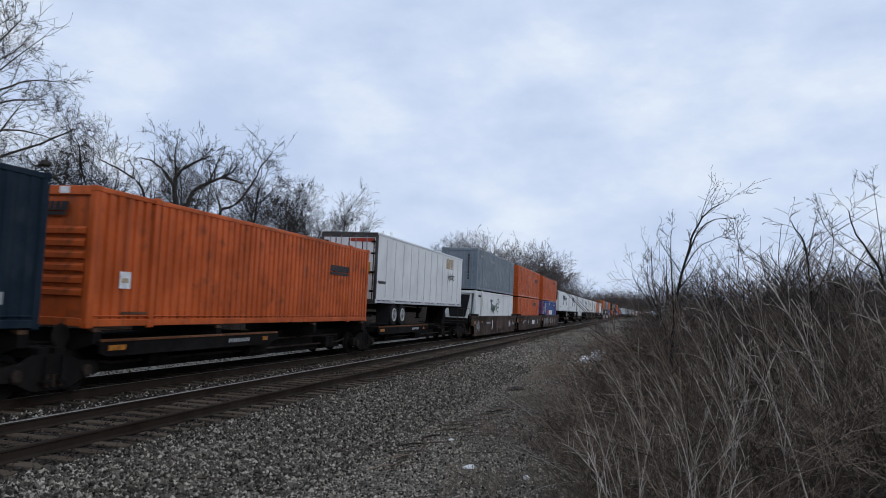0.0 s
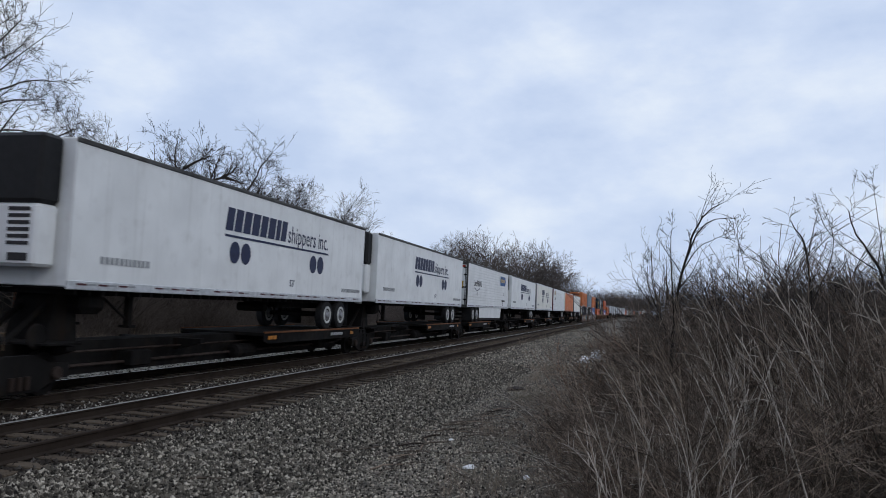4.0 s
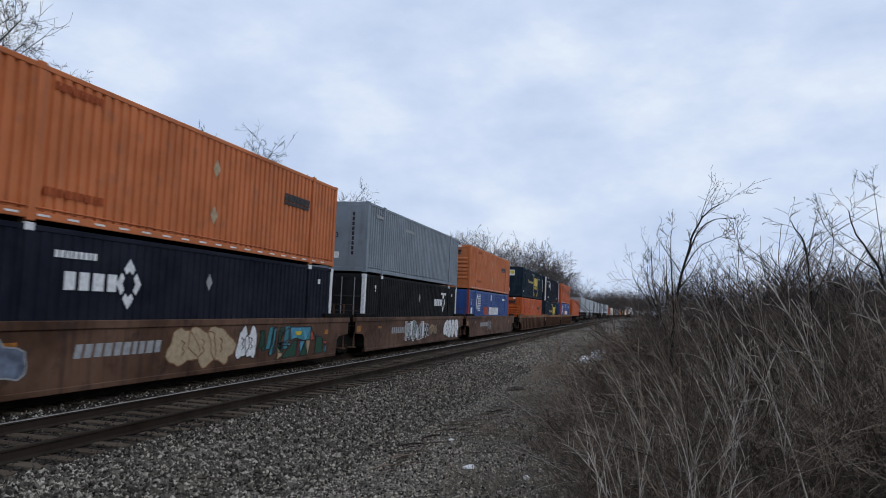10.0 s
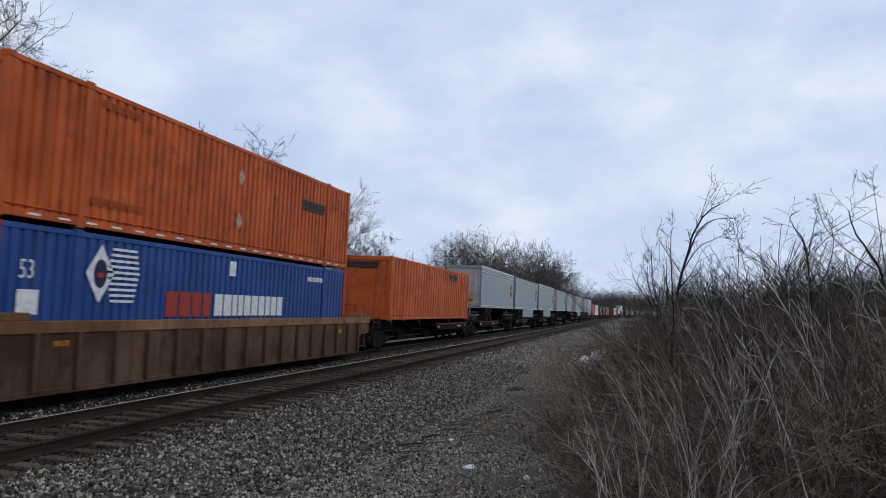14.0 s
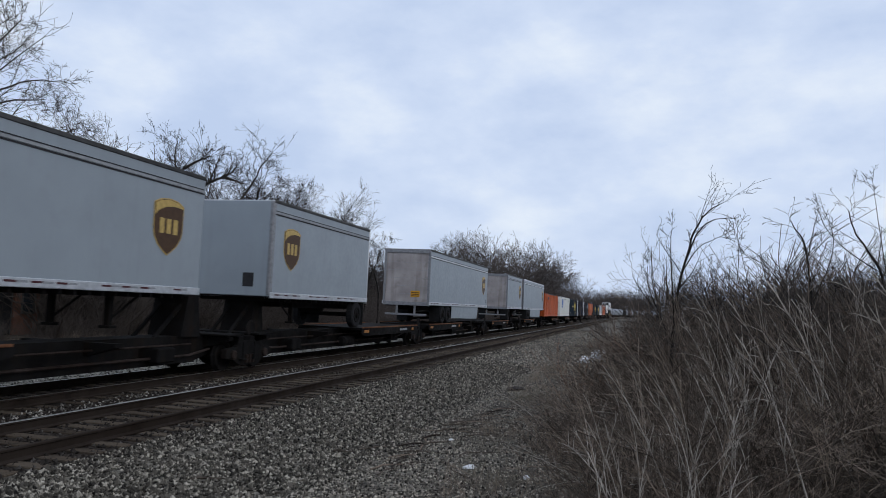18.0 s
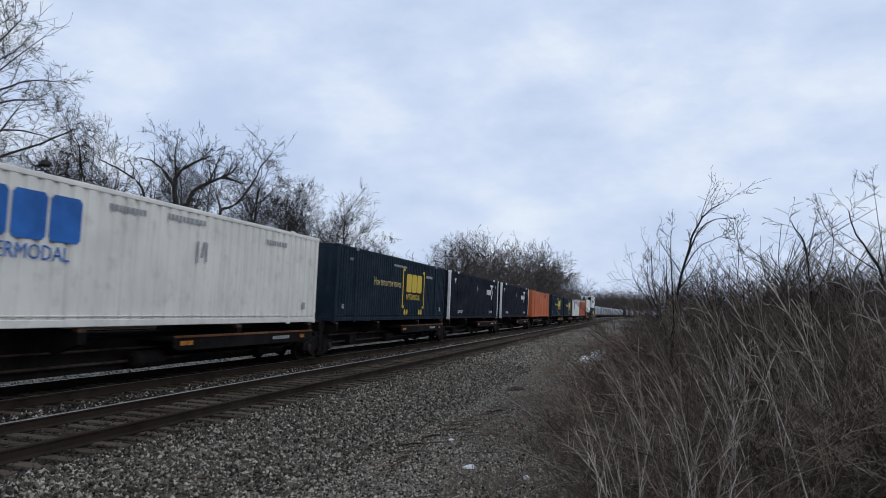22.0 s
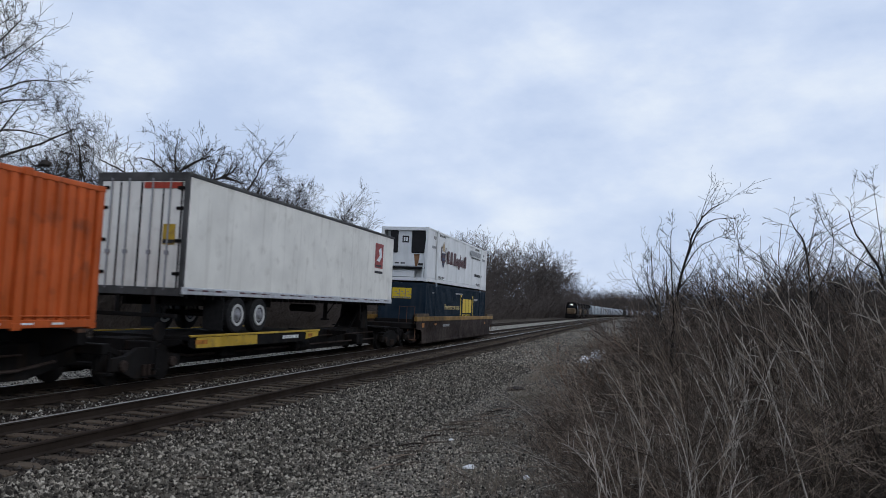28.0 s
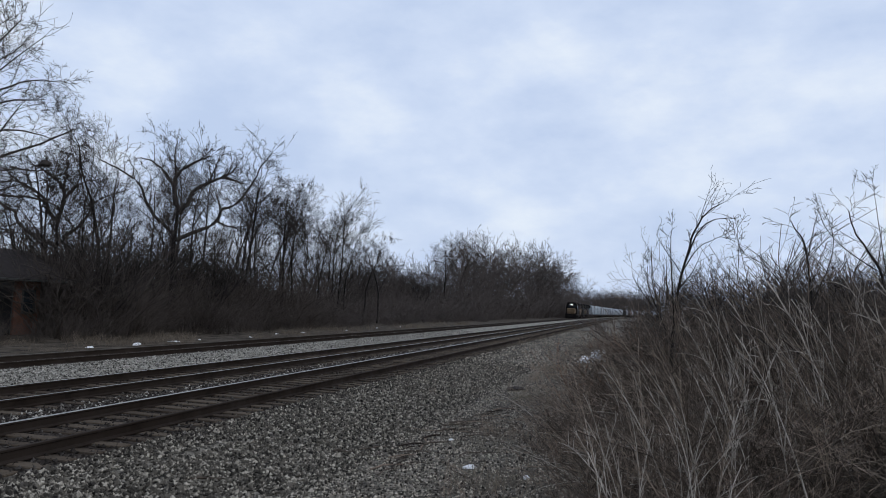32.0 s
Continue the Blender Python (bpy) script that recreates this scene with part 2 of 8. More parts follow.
class Build:
    """Collects vertices and faces of one mesh."""

    def __init__(self):
        self.v, self.f, self.m = [], [], []

    def add(self, verts, faces, slot=0):
        k = len(self.v)
        self.v += [tuple(p) for p in verts]
        self.f += [tuple(i + k for i in f) for f in faces]
        self.m += [slot] * len(faces)
        return self

    def box(self, x0, x1, y0, y1, z0, z1, c=0.0, slot=0):
        if c <= 0:
            v = [(x, y, z) for x in (x0, x1) for y in (y0, y1) for z in (z0, z1)]
            return self.add(v, [(0, 1, 3, 2), (4, 6, 7, 5), (0, 4, 5, 1), (2, 3, 7, 6), (0, 2, 6, 4), (1, 5, 7, 3)], slot)
        c = min(c, (x1 - x0) * 0.45, (y1 - y0) * 0.45, (z1 - z0) * 0.45)
        bm = bmesh.new()
        for x, sx in ((x0, 1), (x1, -1)):
            for y, sy in ((y0, 1), (y1, -1)):
                for z, sz in ((z0, 1), (z1, -1)):
                    bm.verts.new((x + c * sx, y + c * sy, z))
                    bm.verts.new((x + c * sx, y, z + c * sz))
                    bm.verts.new((x, y + c * sy, z + c * sz))
        bmesh.ops.convex_hull(bm, input=bm.verts)
        bmesh.ops.dissolve_limit(bm, angle_limit=0.02, verts=bm.verts, edges=bm.edges)
        bm.verts.index_update()
        self.add([p.co for p in bm.verts], [[q.index for q in f.verts] for f in bm.faces], slot)
        bm.free()
        return self

    def tube(self, pts, radii, n=6, cap=True, slot=0):
        pts = [Vector(p) for p in pts]
        rings = []
        for i, p in enumerate(pts):
            d = (pts[min(i + 1, len(pts) - 1)] - pts[max(i - 1, 0)]).normalized()
            a = d.orthogonal().normalized()
            b = d.cross(a)
            r = radii[i] if isinstance(radii, (list, tuple)) else radii
            rings.append([p + a * r * math.cos(6.2832 * j / n) + b * r * math.sin(6.2832 * j / n) for j in range(n)])
        v = [q for ring in rings for q in ring]
        f = [(i * n + j, i * n + (j + 1) % n, (i + 1) * n + (j + 1) % n, (i + 1) * n + j) for i in range(len(pts) - 1) for j in range(n)]
        if cap:
            f += [tuple(range(n))[::-1], tuple(range((len(pts) - 1) * n, len(pts) * n))]
        return self.add(v, f, slot)

    def rod(self, a, b, r, n=8, slot=0):
        return self.tube([a, b], r, n, True, slot)

    def lathe(self, cx, cy, cz, profile, n=18, slot=0):
        """A turned shape round the x axis: profile of (x, radius)."""
        v = [(cx + x, cy + r * math.cos(6.2832 * j / n), cz + r * math.sin(6.2832 * j / n)) for x, r in profile for j in range(n)]
        f = [(i * n + j, i * n + (j + 1) % n, (i + 1) * n + (j + 1) % n, (i + 1) * n + j) for i in range(len(profile) - 1) for j in range(n)]
        f += [tuple(range(n))[::-1], tuple(range((len(profile) - 1) * n, len(profile) * n))]
        return self.add(v, f, slot)

    def prism(self, outline, x0, x1, slot=0):
        """An outline of (y, z) pushed from x0 to x1."""
        k = len(outline)
        v = [(x0, y, z) for y, z in outline] + [(x1, y, z) for y, z in outline]
        f = [tuple(range(k))[::-1], tuple(range(k, 2 * k))] + [(i, (i + 1) % k, k + (i + 1) % k, k + i) for i in range(k)]
        return self.add(v, f, slot)

    def prism_y(self, outline, y0, y1, slot=0):
        """An outline of (x, z) pushed from y0 to y1."""
        k = len(outline)
        v = [(x, y0, z) for x, z in outline] + [(x, y1, z) for x, z in outline]
        f = [tuple(range(k)), tuple(range(k, 2 * k))[::-1]] + [((i + 1) % k, i, k + i, k + (i + 1) % k) for i in range(k)]
        return self.add(v, f, slot)

    def mesh(self, name, *mats):
        me = bpy.data.meshes.new(name)
        me.from_pydata(self.v, [], self.f)
        for m in mats:
            me.materials.append(M[m] if isinstance(m, str) else m)
        if len(mats) > 1:
            me.polygons.foreach_set("material_index", self.m)
        me.update()
        return me


KEEP = {}


def part(name, shape, material, parent, label="", at=None, key=None):
    """One mesh object under a thing. Parts with the same key share their mesh."""
    if key is not None and key in KEEP:
        me = KEEP[key]
    else:
        if callable(shape):
            shape = shape(Build())
        mats = material if isinstance(material, tuple) else (material,)
        me = shape if isinstance(shape, bpy.types.Mesh) else shape.mesh(name, *mats)
        if key is not None:
            KEEP[key] = me
    ob = new(name, me)
    ob.parent = parent
    if at is not None:
        ob.matrix_basis = at if isinstance(at, Matrix) else Matrix.Translation(at)
    if label:
        ob["label"] = label
    return ob


def thing(name, m, label, category, group="", kind=""):
    ob = new(name)
    ob.empty_display_size = 0.3
    ob.matrix_basis = m
    return tagged(ob, label, category, group, kind)


SIDE = Matrix(((0, 0, 1, 0), (1, 0, 0, 0), (0, 1, 0, 0), (0, 0, 0, 1)))
END = Matrix(((1, 0, 0, 0), (0, 0, -1, 0), (0, 1, 0, 0), (0, 0, 0, 1)))


def flat(polys, thick=0.006):
    """A decal in its own plane: closed outlines of (u, v), with a little depth."""
    b = Build()
    for p in polys:
        area = sum(p[i][0] * p[(i + 1) % len(p)][1] - p[(i + 1) % len(p)][0] * p[i][1] for i in range(len(p)))
        p = p if area > 0 else p[::-1]
        k = len(p)
        b.add([(u, v, 0) for u, v in p] + [(u, v, thick) for u, v in p],
              [tuple(range(k, 2 * k))] + [(i, (i + 1) % k, k + (i + 1) % k, k + i) for i in range(k)])
    return b


def bar(u, v, w, h, lean=0.0):
    return [(u, v), (u + w, v), (u + w + lean, v + h), (u + lean, v + h)]


def disc(u, v, ru, rv=None, n=20):
    rv = rv or ru
    return [(u + ru * math.cos(6.2832 * i / n), v + rv * math.sin(6.2832 * i / n)) for i in range(n)]


def letters(u, v, w, h, count, lean=0.0, gap=0.35, seed=3):
    """A row of plain blocks that stands for lettering."""
    rnd = random.Random(seed)
    ws = [rnd.uniform(0.75, 1.25) for _ in range(count)]
    k = w / (sum(ws) + gap * (count - 1))
    out, x = [], u
    for c in ws:
        out.append(bar(x, v, c * k, h, lean))
        x += (c + gap) * k
    return out


def words(text, size):
    key = ("text", text, size)
    if key not in KEEP:
        cu = bpy.data.curves.new("text", "FONT")
        cu.body, cu.size, cu.extrude = text, size, 0.003
        cu.resolution_u = 2
        ob = bpy.data.objects.new("text", cu)
        me = bpy.data.meshes.new_from_object(ob)
        bpy.data.objects.remove(ob)
        bpy.data.curves.remove(cu)
        KEEP[key] = me
    return KEEP[key]


def lettering(text, size, material, parent, plane, at, squeeze=1.0, name="lettering"):
    """Readable words on a face. plane: SIDE or END."""
    me = words(text, size)
    if not me.materials:
        me.materials.append(M[material])
    elif me.materials[0] != M[material]:
        key = ("text", text, size, material)
        if key not in KEEP:
            KEEP[key] = me.copy()
            KEEP[key].materials.clear()
            KEEP[key].materials.append(M[material])
        me = KEEP[key]
    ob = new(name, me)
    ob.parent = parent
    ob.matrix_basis = Matrix.Translation(at) @ plane @ Matrix.Diagonal((squeeze, 1, 1, 1))
    ob["kind"] = "stuff"
    return ob


def decal(name, polys, material, parent, plane, at, label="", thick=0.006):
    ob = part(name, flat(polys, thick), material, parent, label, Matrix.Translation(at[:3]) @ plane)
    if len(polys) > 2:
        ob["kind"] = "stuff"
    return ob
# ---- containers ----
CW, CH = 2.59, 2.89
MOVERS = []


def corrugated(y0, y1, z0, z1, x, deep, pitch, face):
    """A folded steel sheet; face is +1 where it looks to +x."""
    b = Build()
    n = max(1, round((y1 - y0) / pitch))
    p = (y1 - y0) / n
    line = []
    for i in range(n):
        y = y0 + i * p
        line += [(x, y), (x, y + p * 0.52), (x - face * deep, y + p * 0.61), (x - face * deep, y + p * 0.91)]
    line.append((x, y1))
    v = [(a, c, z) for z in (z0, z1) for a, c in line]
    k = len(line)
    f = [(i, i + 1, k + i + 1, k + i) if face > 0 else (i + 1, i, k + i, k + i + 1) for i in range(k - 1)]
    return b.add(v, f)


def block_mark(root, L, u, v, w, plane, at):
    """A dark block wordmark over a bar, w metres wide."""
    decal("logo", letters(u, v + w * 0.065, w, w * 0.125, 9, w * 0.02, 0.16, 5), "decal_dark", root, plane, at, "dark block wordmark over a bar")
    decal("logo_bar", [bar(u - w * 0.01, v, w * 0.99, w * 0.05)], "decal_dark", root, plane, at)


def container(u, z, colour, label, end="plain", posts="", marks=(), pitch=0.28, group="containers on the train", L=FT53, low=None, top=None):
    """A 53-foot container; its near end stands at u metres along the train, its floor at z."""
    root = thing("shipping_container", Matrix.Translation((TRACK2, u, z)), label, "container", group)
    h, W = CH, CW / 2
    post = posts or colour
    tag = (colour, post, end, pitch, L)
    for s, nm in ((1, "a"), (-1, "b")):
        part("side_panel", lambda b: corrugated(0.16, L - 0.16, 0.17, h - 0.11, s * (W - 0.012), 0.03 if colour in ("navy", "black", "coal") else 0.05, pitch, s), colour, root, key=("side", s) + tag)
        part("top_rail", lambda b: b.box(min(s * W, s * W - s * 0.05), max(s * W, s * W - s * 0.05), 0.16, L - 0.16, h - 0.12, h - 0.012, 0.012), top or colour, root, key=("trail", s, top) + tag)
        part("bottom_rail", lambda b: b.box(W - 0.05, W + 0.012, 0.16, L - 0.16, 0.03, 0.18, 0.012) if s > 0 else b.box(-W - 0.012, -W + 0.05, 0.16, L - 0.16, 0.03, 0.18, 0.012), low or colour, root, key=("brail", s, low) + tag)
        if s > 0:
            part("rail_lip", lambda b: b.box(s * W - 0.02, s * W + 0.02, 0.2, L - 0.2, 0.235, 0.262, 0.006), colour, root, key=("blip", s) + tag)
        for y in (0.0, L - 0.18):
            part("corner_post", lambda b: b.box(0, 0.15, 0, 0.18, 0.1, h - 0.1, 0.02), post, root, at=(W - 0.145 if s > 0 else -W - 0.005, y, 0), key=("post", post, h))
            for zz in (0.0, h - 0.12):
                part("corner_casting", lambda b: b.box(0, 0.178, 0, 0.19, 0, 0.12, 0.012), post, root, at=(W - 0.165 if s > 0 else -W - 0.013, y - 0.005, zz), key=("cast", post))
        for y in (1.98, L - 2.10) if s > 0 else ():
            post_ = part("lifting_post", lambda b: b.box(0, 0.07, -0.03, 0.15, 0.02, h - 0.12, 0.012).box(0, 0.075, -0.05, 0.17, -0.01, 0.13, 0.012), colour, root, at=(W - 0.045, y, 0), key=("lift", colour, h))
            part("lift_casting", lambda b: b.box(0, 0.077, -0.05, 0.17, h - 0.13, h + 0.02, 0.012).box(0.07, 0.08, 0.0, 0.12, h - 0.09, h - 0.03), {"black": "decal_white", "coal": "decal_white", "navy": "grey"}.get(colour, colour), post_, key=("liftc", colour, h))
        if z > 3 and s > 0:
            for y in (2.0, L - 2.08):
                part("twist_lock", lambda b: b.box(-0.07, 0.07, -0.07, 0.07, -0.064, 0.03, 0.01), "rust", root, at=(s * 1.2, y, 0), key=("lockbox",))
    part("roof", lambda b: b.box(-W + 0.05, W - 0.05, 0.12, L - 0.12, h - 0.07, h - 0.03, 0.01), colour, root, key=("roof",) + tag)
    part("floor_frame", lambda b: b.box(-W + 0.06, W - 0.06, 0.1, L - 0.1, 0.05, 0.16), "sooty", root, key=("floor", L))
    part("door_end", lambda b: b.box(-W + 0.14, W - 0.14, L - 0.07, L - 0.03, 0.1, h - 0.1), colour, root, key=("doorend", colour, L))
    part("end_sill", lambda b: b.box(-W + 0.14, W - 0.14, 0.0, 0.1, 0.03, 0.2, 0.012), colour, root, key=("esill", colour))
    part("end_header", lambda b: b.box(-W + 0.14, W - 0.14, 0.0, 0.1, h - 0.2, h - 0.012, 0.012), colour, root, key=("ehead", colour))
    if end == "louvre":
        part("end_wall", lambda b: b.box(-W + 0.14, W - 0.14, 0.06, 0.1, 0.2, h - 0.2), colour, root, key=("ewall", colour))
        for i in range(6):
            zz = 0.62 + i * 0.25
            part("louvre", lambda b: b.prism([(0.07, 0), (0.0, 0.03), (0.0, 0.13), (0.07, 0.2)], -W + 0.2, W - 0.2), colour, root, at=(0, 0.002, zz), key=("louv", colour))
        if colour.startswith("orange"):
            block_mark(root, L, -0.86, h - 0.62, 1.5, END, (0, -0.004, 0))
            decal("placard", [[(-0.95, 1.45), (-0.75, 1.25), (-0.55, 1.45), (-0.75, 1.65)]], "decal_grey", root, END, (0, -0.006, 0), "grey diamond placard")
            decal("vent", [bar(0.42, h - 0.17, 0.24, 0.14)], "decal_white", root, END, (0, -0.004, 0), "small white vent plate")
    elif end == "plain":
        part("end_wall", lambda b: b.box(-W + 0.14, W - 0.14, 0.05, 0.1, 0.2, h - 0.2), colour, root, key=("ewall2", colour))
        for i in range(4):
            part("end_rib", lambda b: b.box(0, 0.09, 0.02, 0.06, 0.2, h - 0.2, 0.01), colour, root, at=(-0.95 + i * 0.6, 0, 0), key=("erib", colour))
    elif end == "flat":
        part("end_wall", lambda b: b.box(-W + 0.14, W - 0.14, 0.01, 0.1, 0.2, h - 0.2), colour, root, key=("ewall3", colour))
    elif end == "doors":
        for s in (-1, 1):
            door = part("door", lambda b: b.box(0.01, W - 0.15, 0.03, 0.08, 0.2, h - 0.2, 0.01), colour, root, at=pose(0, 0, 0) if s > 0 else pose(-W + 0.14, 0, 0), key=("door", colour))
            for k in (0.3, 0.85):
                part("locking_bar", lambda b: b.rod((0, 0, 0.15), (0, 0, h - 0.15), 0.022, 6), "dull_alu", door, at=(k, 0.0, 0), key=("lock", h))
        for zz in (0.75, 1.35, 1.95):
            part("hinge_strip", lambda b: b.box(-W + 0.16, W - 0.16, 0.012, 0.03, 0, 0.05), "decal_dark", root, at=(0, 0, zz), key=("hstrip",))
    elif end == "reefer":
        part("end_wall", lambda b: b.box(-W + 0.14, W - 0.14, 0.55, 0.62, 0.1, h - 0.1), colour, root, key=("ewall5", colour))
        part("cooling_unit", lambda b: b.box(-0.85, 1.1, 0.16, 0.55, 0.78, h - 0.14, 0.04), "white", root, "white cooling unit", key=("cool",))
        part("grille", lambda b: b.box(-0.83, -0.40, 0.08, 0.17, 1.5, h - 0.2, 0.06), "grille", root, "black louvred grille", key=("grla",))
        part("grille", lambda b: b.box(0.36, 1.12, 0.08, 0.17, 1.5, h - 0.2, 0.06), "grille", root, "black louvred grille", key=("grlb",))
        part("fuel_box", lambda b: b.box(-0.7, 0.55, 0.2, 0.55, 0.2, 0.62, 0.05), "white", root, key=("fuelb",))
        part("shelf", lambda b: b.box(-0.9, 1.1, 0.05, 0.5, 0.68, 0.77, 0.01), "grille", root, key=("rshelf",))
        decal("vent", [bar(-0.17, 2.05, 0.36, 0.36), bar(-0.55, 0.92, 0.24, 0.07), bar(-0.22, 0.92, 0.24, 0.07), bar(0.75, 0.85, 0.26, 0.12)], "decal_dark", root, END, (0, 0.155, 0))
        decal("badge", [bar(-0.1, 2.13, 0.09, 0.2), bar(0.04, 2.13, 0.09, 0.2)], "decal_white", root, END, (0, 0.148, 0))
        decal("rust_stain", [[(0.5, 1.45), (0.82, 1.47), (0.78, 1.1), (0.7, 0.8), (0.58, 0.8)], [(-0.84, 1.45), (-0.74, 1.45), (-0.77, 0.85), (-0.83, 0.85)]], "rust_orange", root, END, (0, 0.156, 0), "brown rust stain", 0.003)
        for s in (-1, 1):
            part("brace", lambda b: b.rod((s * 1.22, 0.08, h - 0.15), (s * 1.02, 0.08, 0.15), 0.045, 6), "white", root, key=("brace", s))
            part("brace", lambda b: b.rod((s * 1.22, 0.08, 1.5), (s * 1.02, 0.5, 0.2), 0.04, 6), "white", root, key=("brace2", s))
    elif end == "grilled":
        part("end_wall", lambda b: b.box(-W + 0.14, W - 0.14, 0.5, 0.56, 0.1, h - 0.1), colour, root, key=("ewall6", colour))
        part("cooling_unit", lambda b: b.prism_y([(-0.75, 0.9), (0.75, 0.9), (0.95, 1.5), (0.95, h - 0.2), (-0.95, h - 0.2), (-0.95, 1.5)], 0.1, 0.5), "white", root, "white cooling unit", key=("cool2",))
        part("grille", lambda b: b.prism_y([(-0.55, 1.05), (0.55, 1.05), (0.85, h - 0.3), (-0.8, h - 0.3)], 0.05, 0.12), "grille", root, "black louvred grille", key=("grl2",))
        for s in (-1, 1):
            part("brace", lambda b: b.rod((s * 1.2, 0.08, h - 0.15), (s * 0.95, 0.08, 0.1), 0.045, 6), "white", root, key=("brace3", s))
    X = (W + 0.002, 0, 0)
    for mk in marks:
        mk(root, X, L, h)
    MOVERS.append(root)
    return root


# decals for containers: each gets (thing, offset of the side, length, height)
def mk_block(u=12.0, v=1.72, w=1.8):
    return lambda r, X, L, h: block_mark(r, L, u, v, w, SIDE, X)


def mk_diamonds(u=8.06):
    def f(r, X, L, h):
        for v in (2.06, 0.85):
            decal("placard", [[(u - 0.17, v), (u, v - 0.24), (u + 0.17, v), (u, v + 0.24)]], "decal_tan", r, SIDE, X, "pale diamond patch")
    return f


def mk_ghost(r, X, L, h):
    decal("number", letters(2.4, 2.5, 1.3, 0.16, 9, 0, 0.4, 8) + letters(2.3, 0.5, 1.6, 0.16, 9, 0, 0.4, 9), "orange_dark", r, SIDE, X)


def mk_dashes(r, X, L, h):
    decal("marking", [bar(0.7 + i * 0.75, 0.09, 0.3, 0.04) for i in range(20)], "decal_white", r, SIDE, (X[0] + 0.012, 0, 0), "white reflective dashes")


def mk_plate(r, X, L, h):
    decal("plate", [bar(0.9, 0.83, 0.36, 0.36)], "decal_white", r, SIDE, X, "pale notice plate")
    decal("plate_mark", [bar(0.96, 0.95, 0.22, 0.1)], "decal_tan", r, SIDE, (X[0] + 0.006, 0, 0))
    decal("patch", [bar(1.0, 0.28, 0.9, 0.06)], "rust", r, SIDE, X)


def mk_emblem(u, v=1.72, w=1.5):
    def f(r, X, L, h):
        decal("logo", letters(u, v, w, 0.36, 4, 0, 0.34, 4), "decal_white", r, SIDE, X, "white block wordmark")
        c, vv = u + w + 0.4, v + 0.18
        for i in range(4):
            ring = [(0.43, 90 * i), (0.32, 90 * i + 37), (0.19, 90 * i + 33), (0.23, 90 * i), (0.19, 90 * i - 33), (0.32, 90 * i - 37)]
            decal("emblem", [[(c + 0.95 * d * math.cos(radians(a)), vv + 1.25 * d * math.sin(radians(a))) for d, a in ring]], "decal_white", r, SIDE, X)
        decal("number", letters(u - 0.3 if u < 8 else u + w * 0.9, 2.33, 1.15, 0.14, 9, 0, 0.4, 2), "decal_white", r, SIDE, X)
        decal("marking", [bar(1.2, 2.3, 0.18, 0.16), bar(1.25, 2.2, 0.1, 0.06), bar(L - 1.3, 2.3, 0.18, 0.16)], "decal_white", r, SIDE, X)
        decal("placard", [[(8.05 - 0.14, 2.07), (8.05, 1.85), (8.05 + 0.14, 2.07), (8.05, 2.29)]], "decal_grey", r, SIDE, X, "grey diamond placard")
    return f


def mk_liftonly(r, X, L, h):
    lettering("TOP LIFT ONLY", 0.26, "decal_white", r, SIDE, (X[0], 2.2, 0.36), 0.75)
    lettering("TOP LIFT ONLY", 0.26, "decal_white", r, SIDE, (X[0], L - 3.7, 0.36), 0.75)
    lettering("WTP", 0.24, "decal_white", r, SIDE, (X[0], 1.15, 2.3), 0.8)


def mk_bracket(u=8.75, colour="gold", slogan=True, v=1.0, shade="navy"):
    def f(r, X, L, h):
        a, c = u - 0.62, u + 3.12
        for q, d in ((a, 1), (c, -1)):
            o = [(q, v - 0.42), (q + d * 0.32, v - 0.42), (q + d * 0.32, v - 0.3), (q + d * 0.12, v - 0.3), (q + d * 0.12, v + 1.32), (q + d * 0.32, v + 1.32), (q + d * 0.32, v + 1.44), (q, v + 1.44)]
            if slogan:
                decal("bracket", [o], colour, r, SIDE, X, "yellow bracket")
        for q in (a + 0.45, a + 0.82, c - 0.82, c - 0.45):
            if slogan:
                decal("wheel_dot", [disc(q, v - 0.62, 0.13, 0.15, 12)], colour, r, SIDE, X)
        for i, q in enumerate((0.0, 0.9, 1.8)):
            decal("logo_block", [[(u + q, v + 0.42), (u + q + 0.08, v + 0.34), (u + q + 0.74, v + 0.34), (u + q + 0.82, v + 0.42), (u + q + 0.82, v + 1.14), (u + q + 0.74, v + 1.22), (u + q + 0.08, v + 1.22), (u + q, v + 1.14)]], colour, r, SIDE, X, "heavy block of a wordmark")
        lettering("INTERMODAL", 0.4, colour, r, SIDE, (X[0], u - 0.02, v - 0.02), 0.96)
        if slogan:
            lettering("How tomorrow moves", 0.5, "faded_gold", r, SIDE, (X[0], 4.1, v + 0.52), 0.80)
        decal("number", letters(u + 3.4, v + 1.15, 1.2, 0.13, 9, 0, 0.4, 2) + letters(u - 2.0, v + 1.45, 1.9, 0.1, 12, 0, 0.4, 3), "decal_grey", r, SIDE, X)
        lettering("53", 0.24, "decal_white", r, SIDE, (X[0], 0.65, 0.5))
        lettering("WTP", 0.16, "decal_grey", r, SIDE, (X[0], 1.3, 2.35))
        decal("plate", [bar(L - 1.1, 0.45, 0.22, 0.22)], "decal_grey", r, SIDE, X)
    return f


def mk_blue_blocks(r, X, L, h):
    mk_bracket(2.1, "decal_sky", False, 1.3, "cream")(r, X, L, h)
    decal("number", letters(7.5, 2.5, 1.6, 0.13, 10, 0, 0.4, 4) + letters(12.4, 2.35, 1.3, 0.14, 8, 0, 0.5, 4), "decal_grey", r, SIDE, X)
    decal("ghost_mark", [bar(8.8, 1.55, 0.06, 0.55), bar(8.95, 1.7, 0.1, 0.4, 0.1), bar(9.2, 1.6, 0.05, 0.5)], "decal_grey", r, SIDE, X)


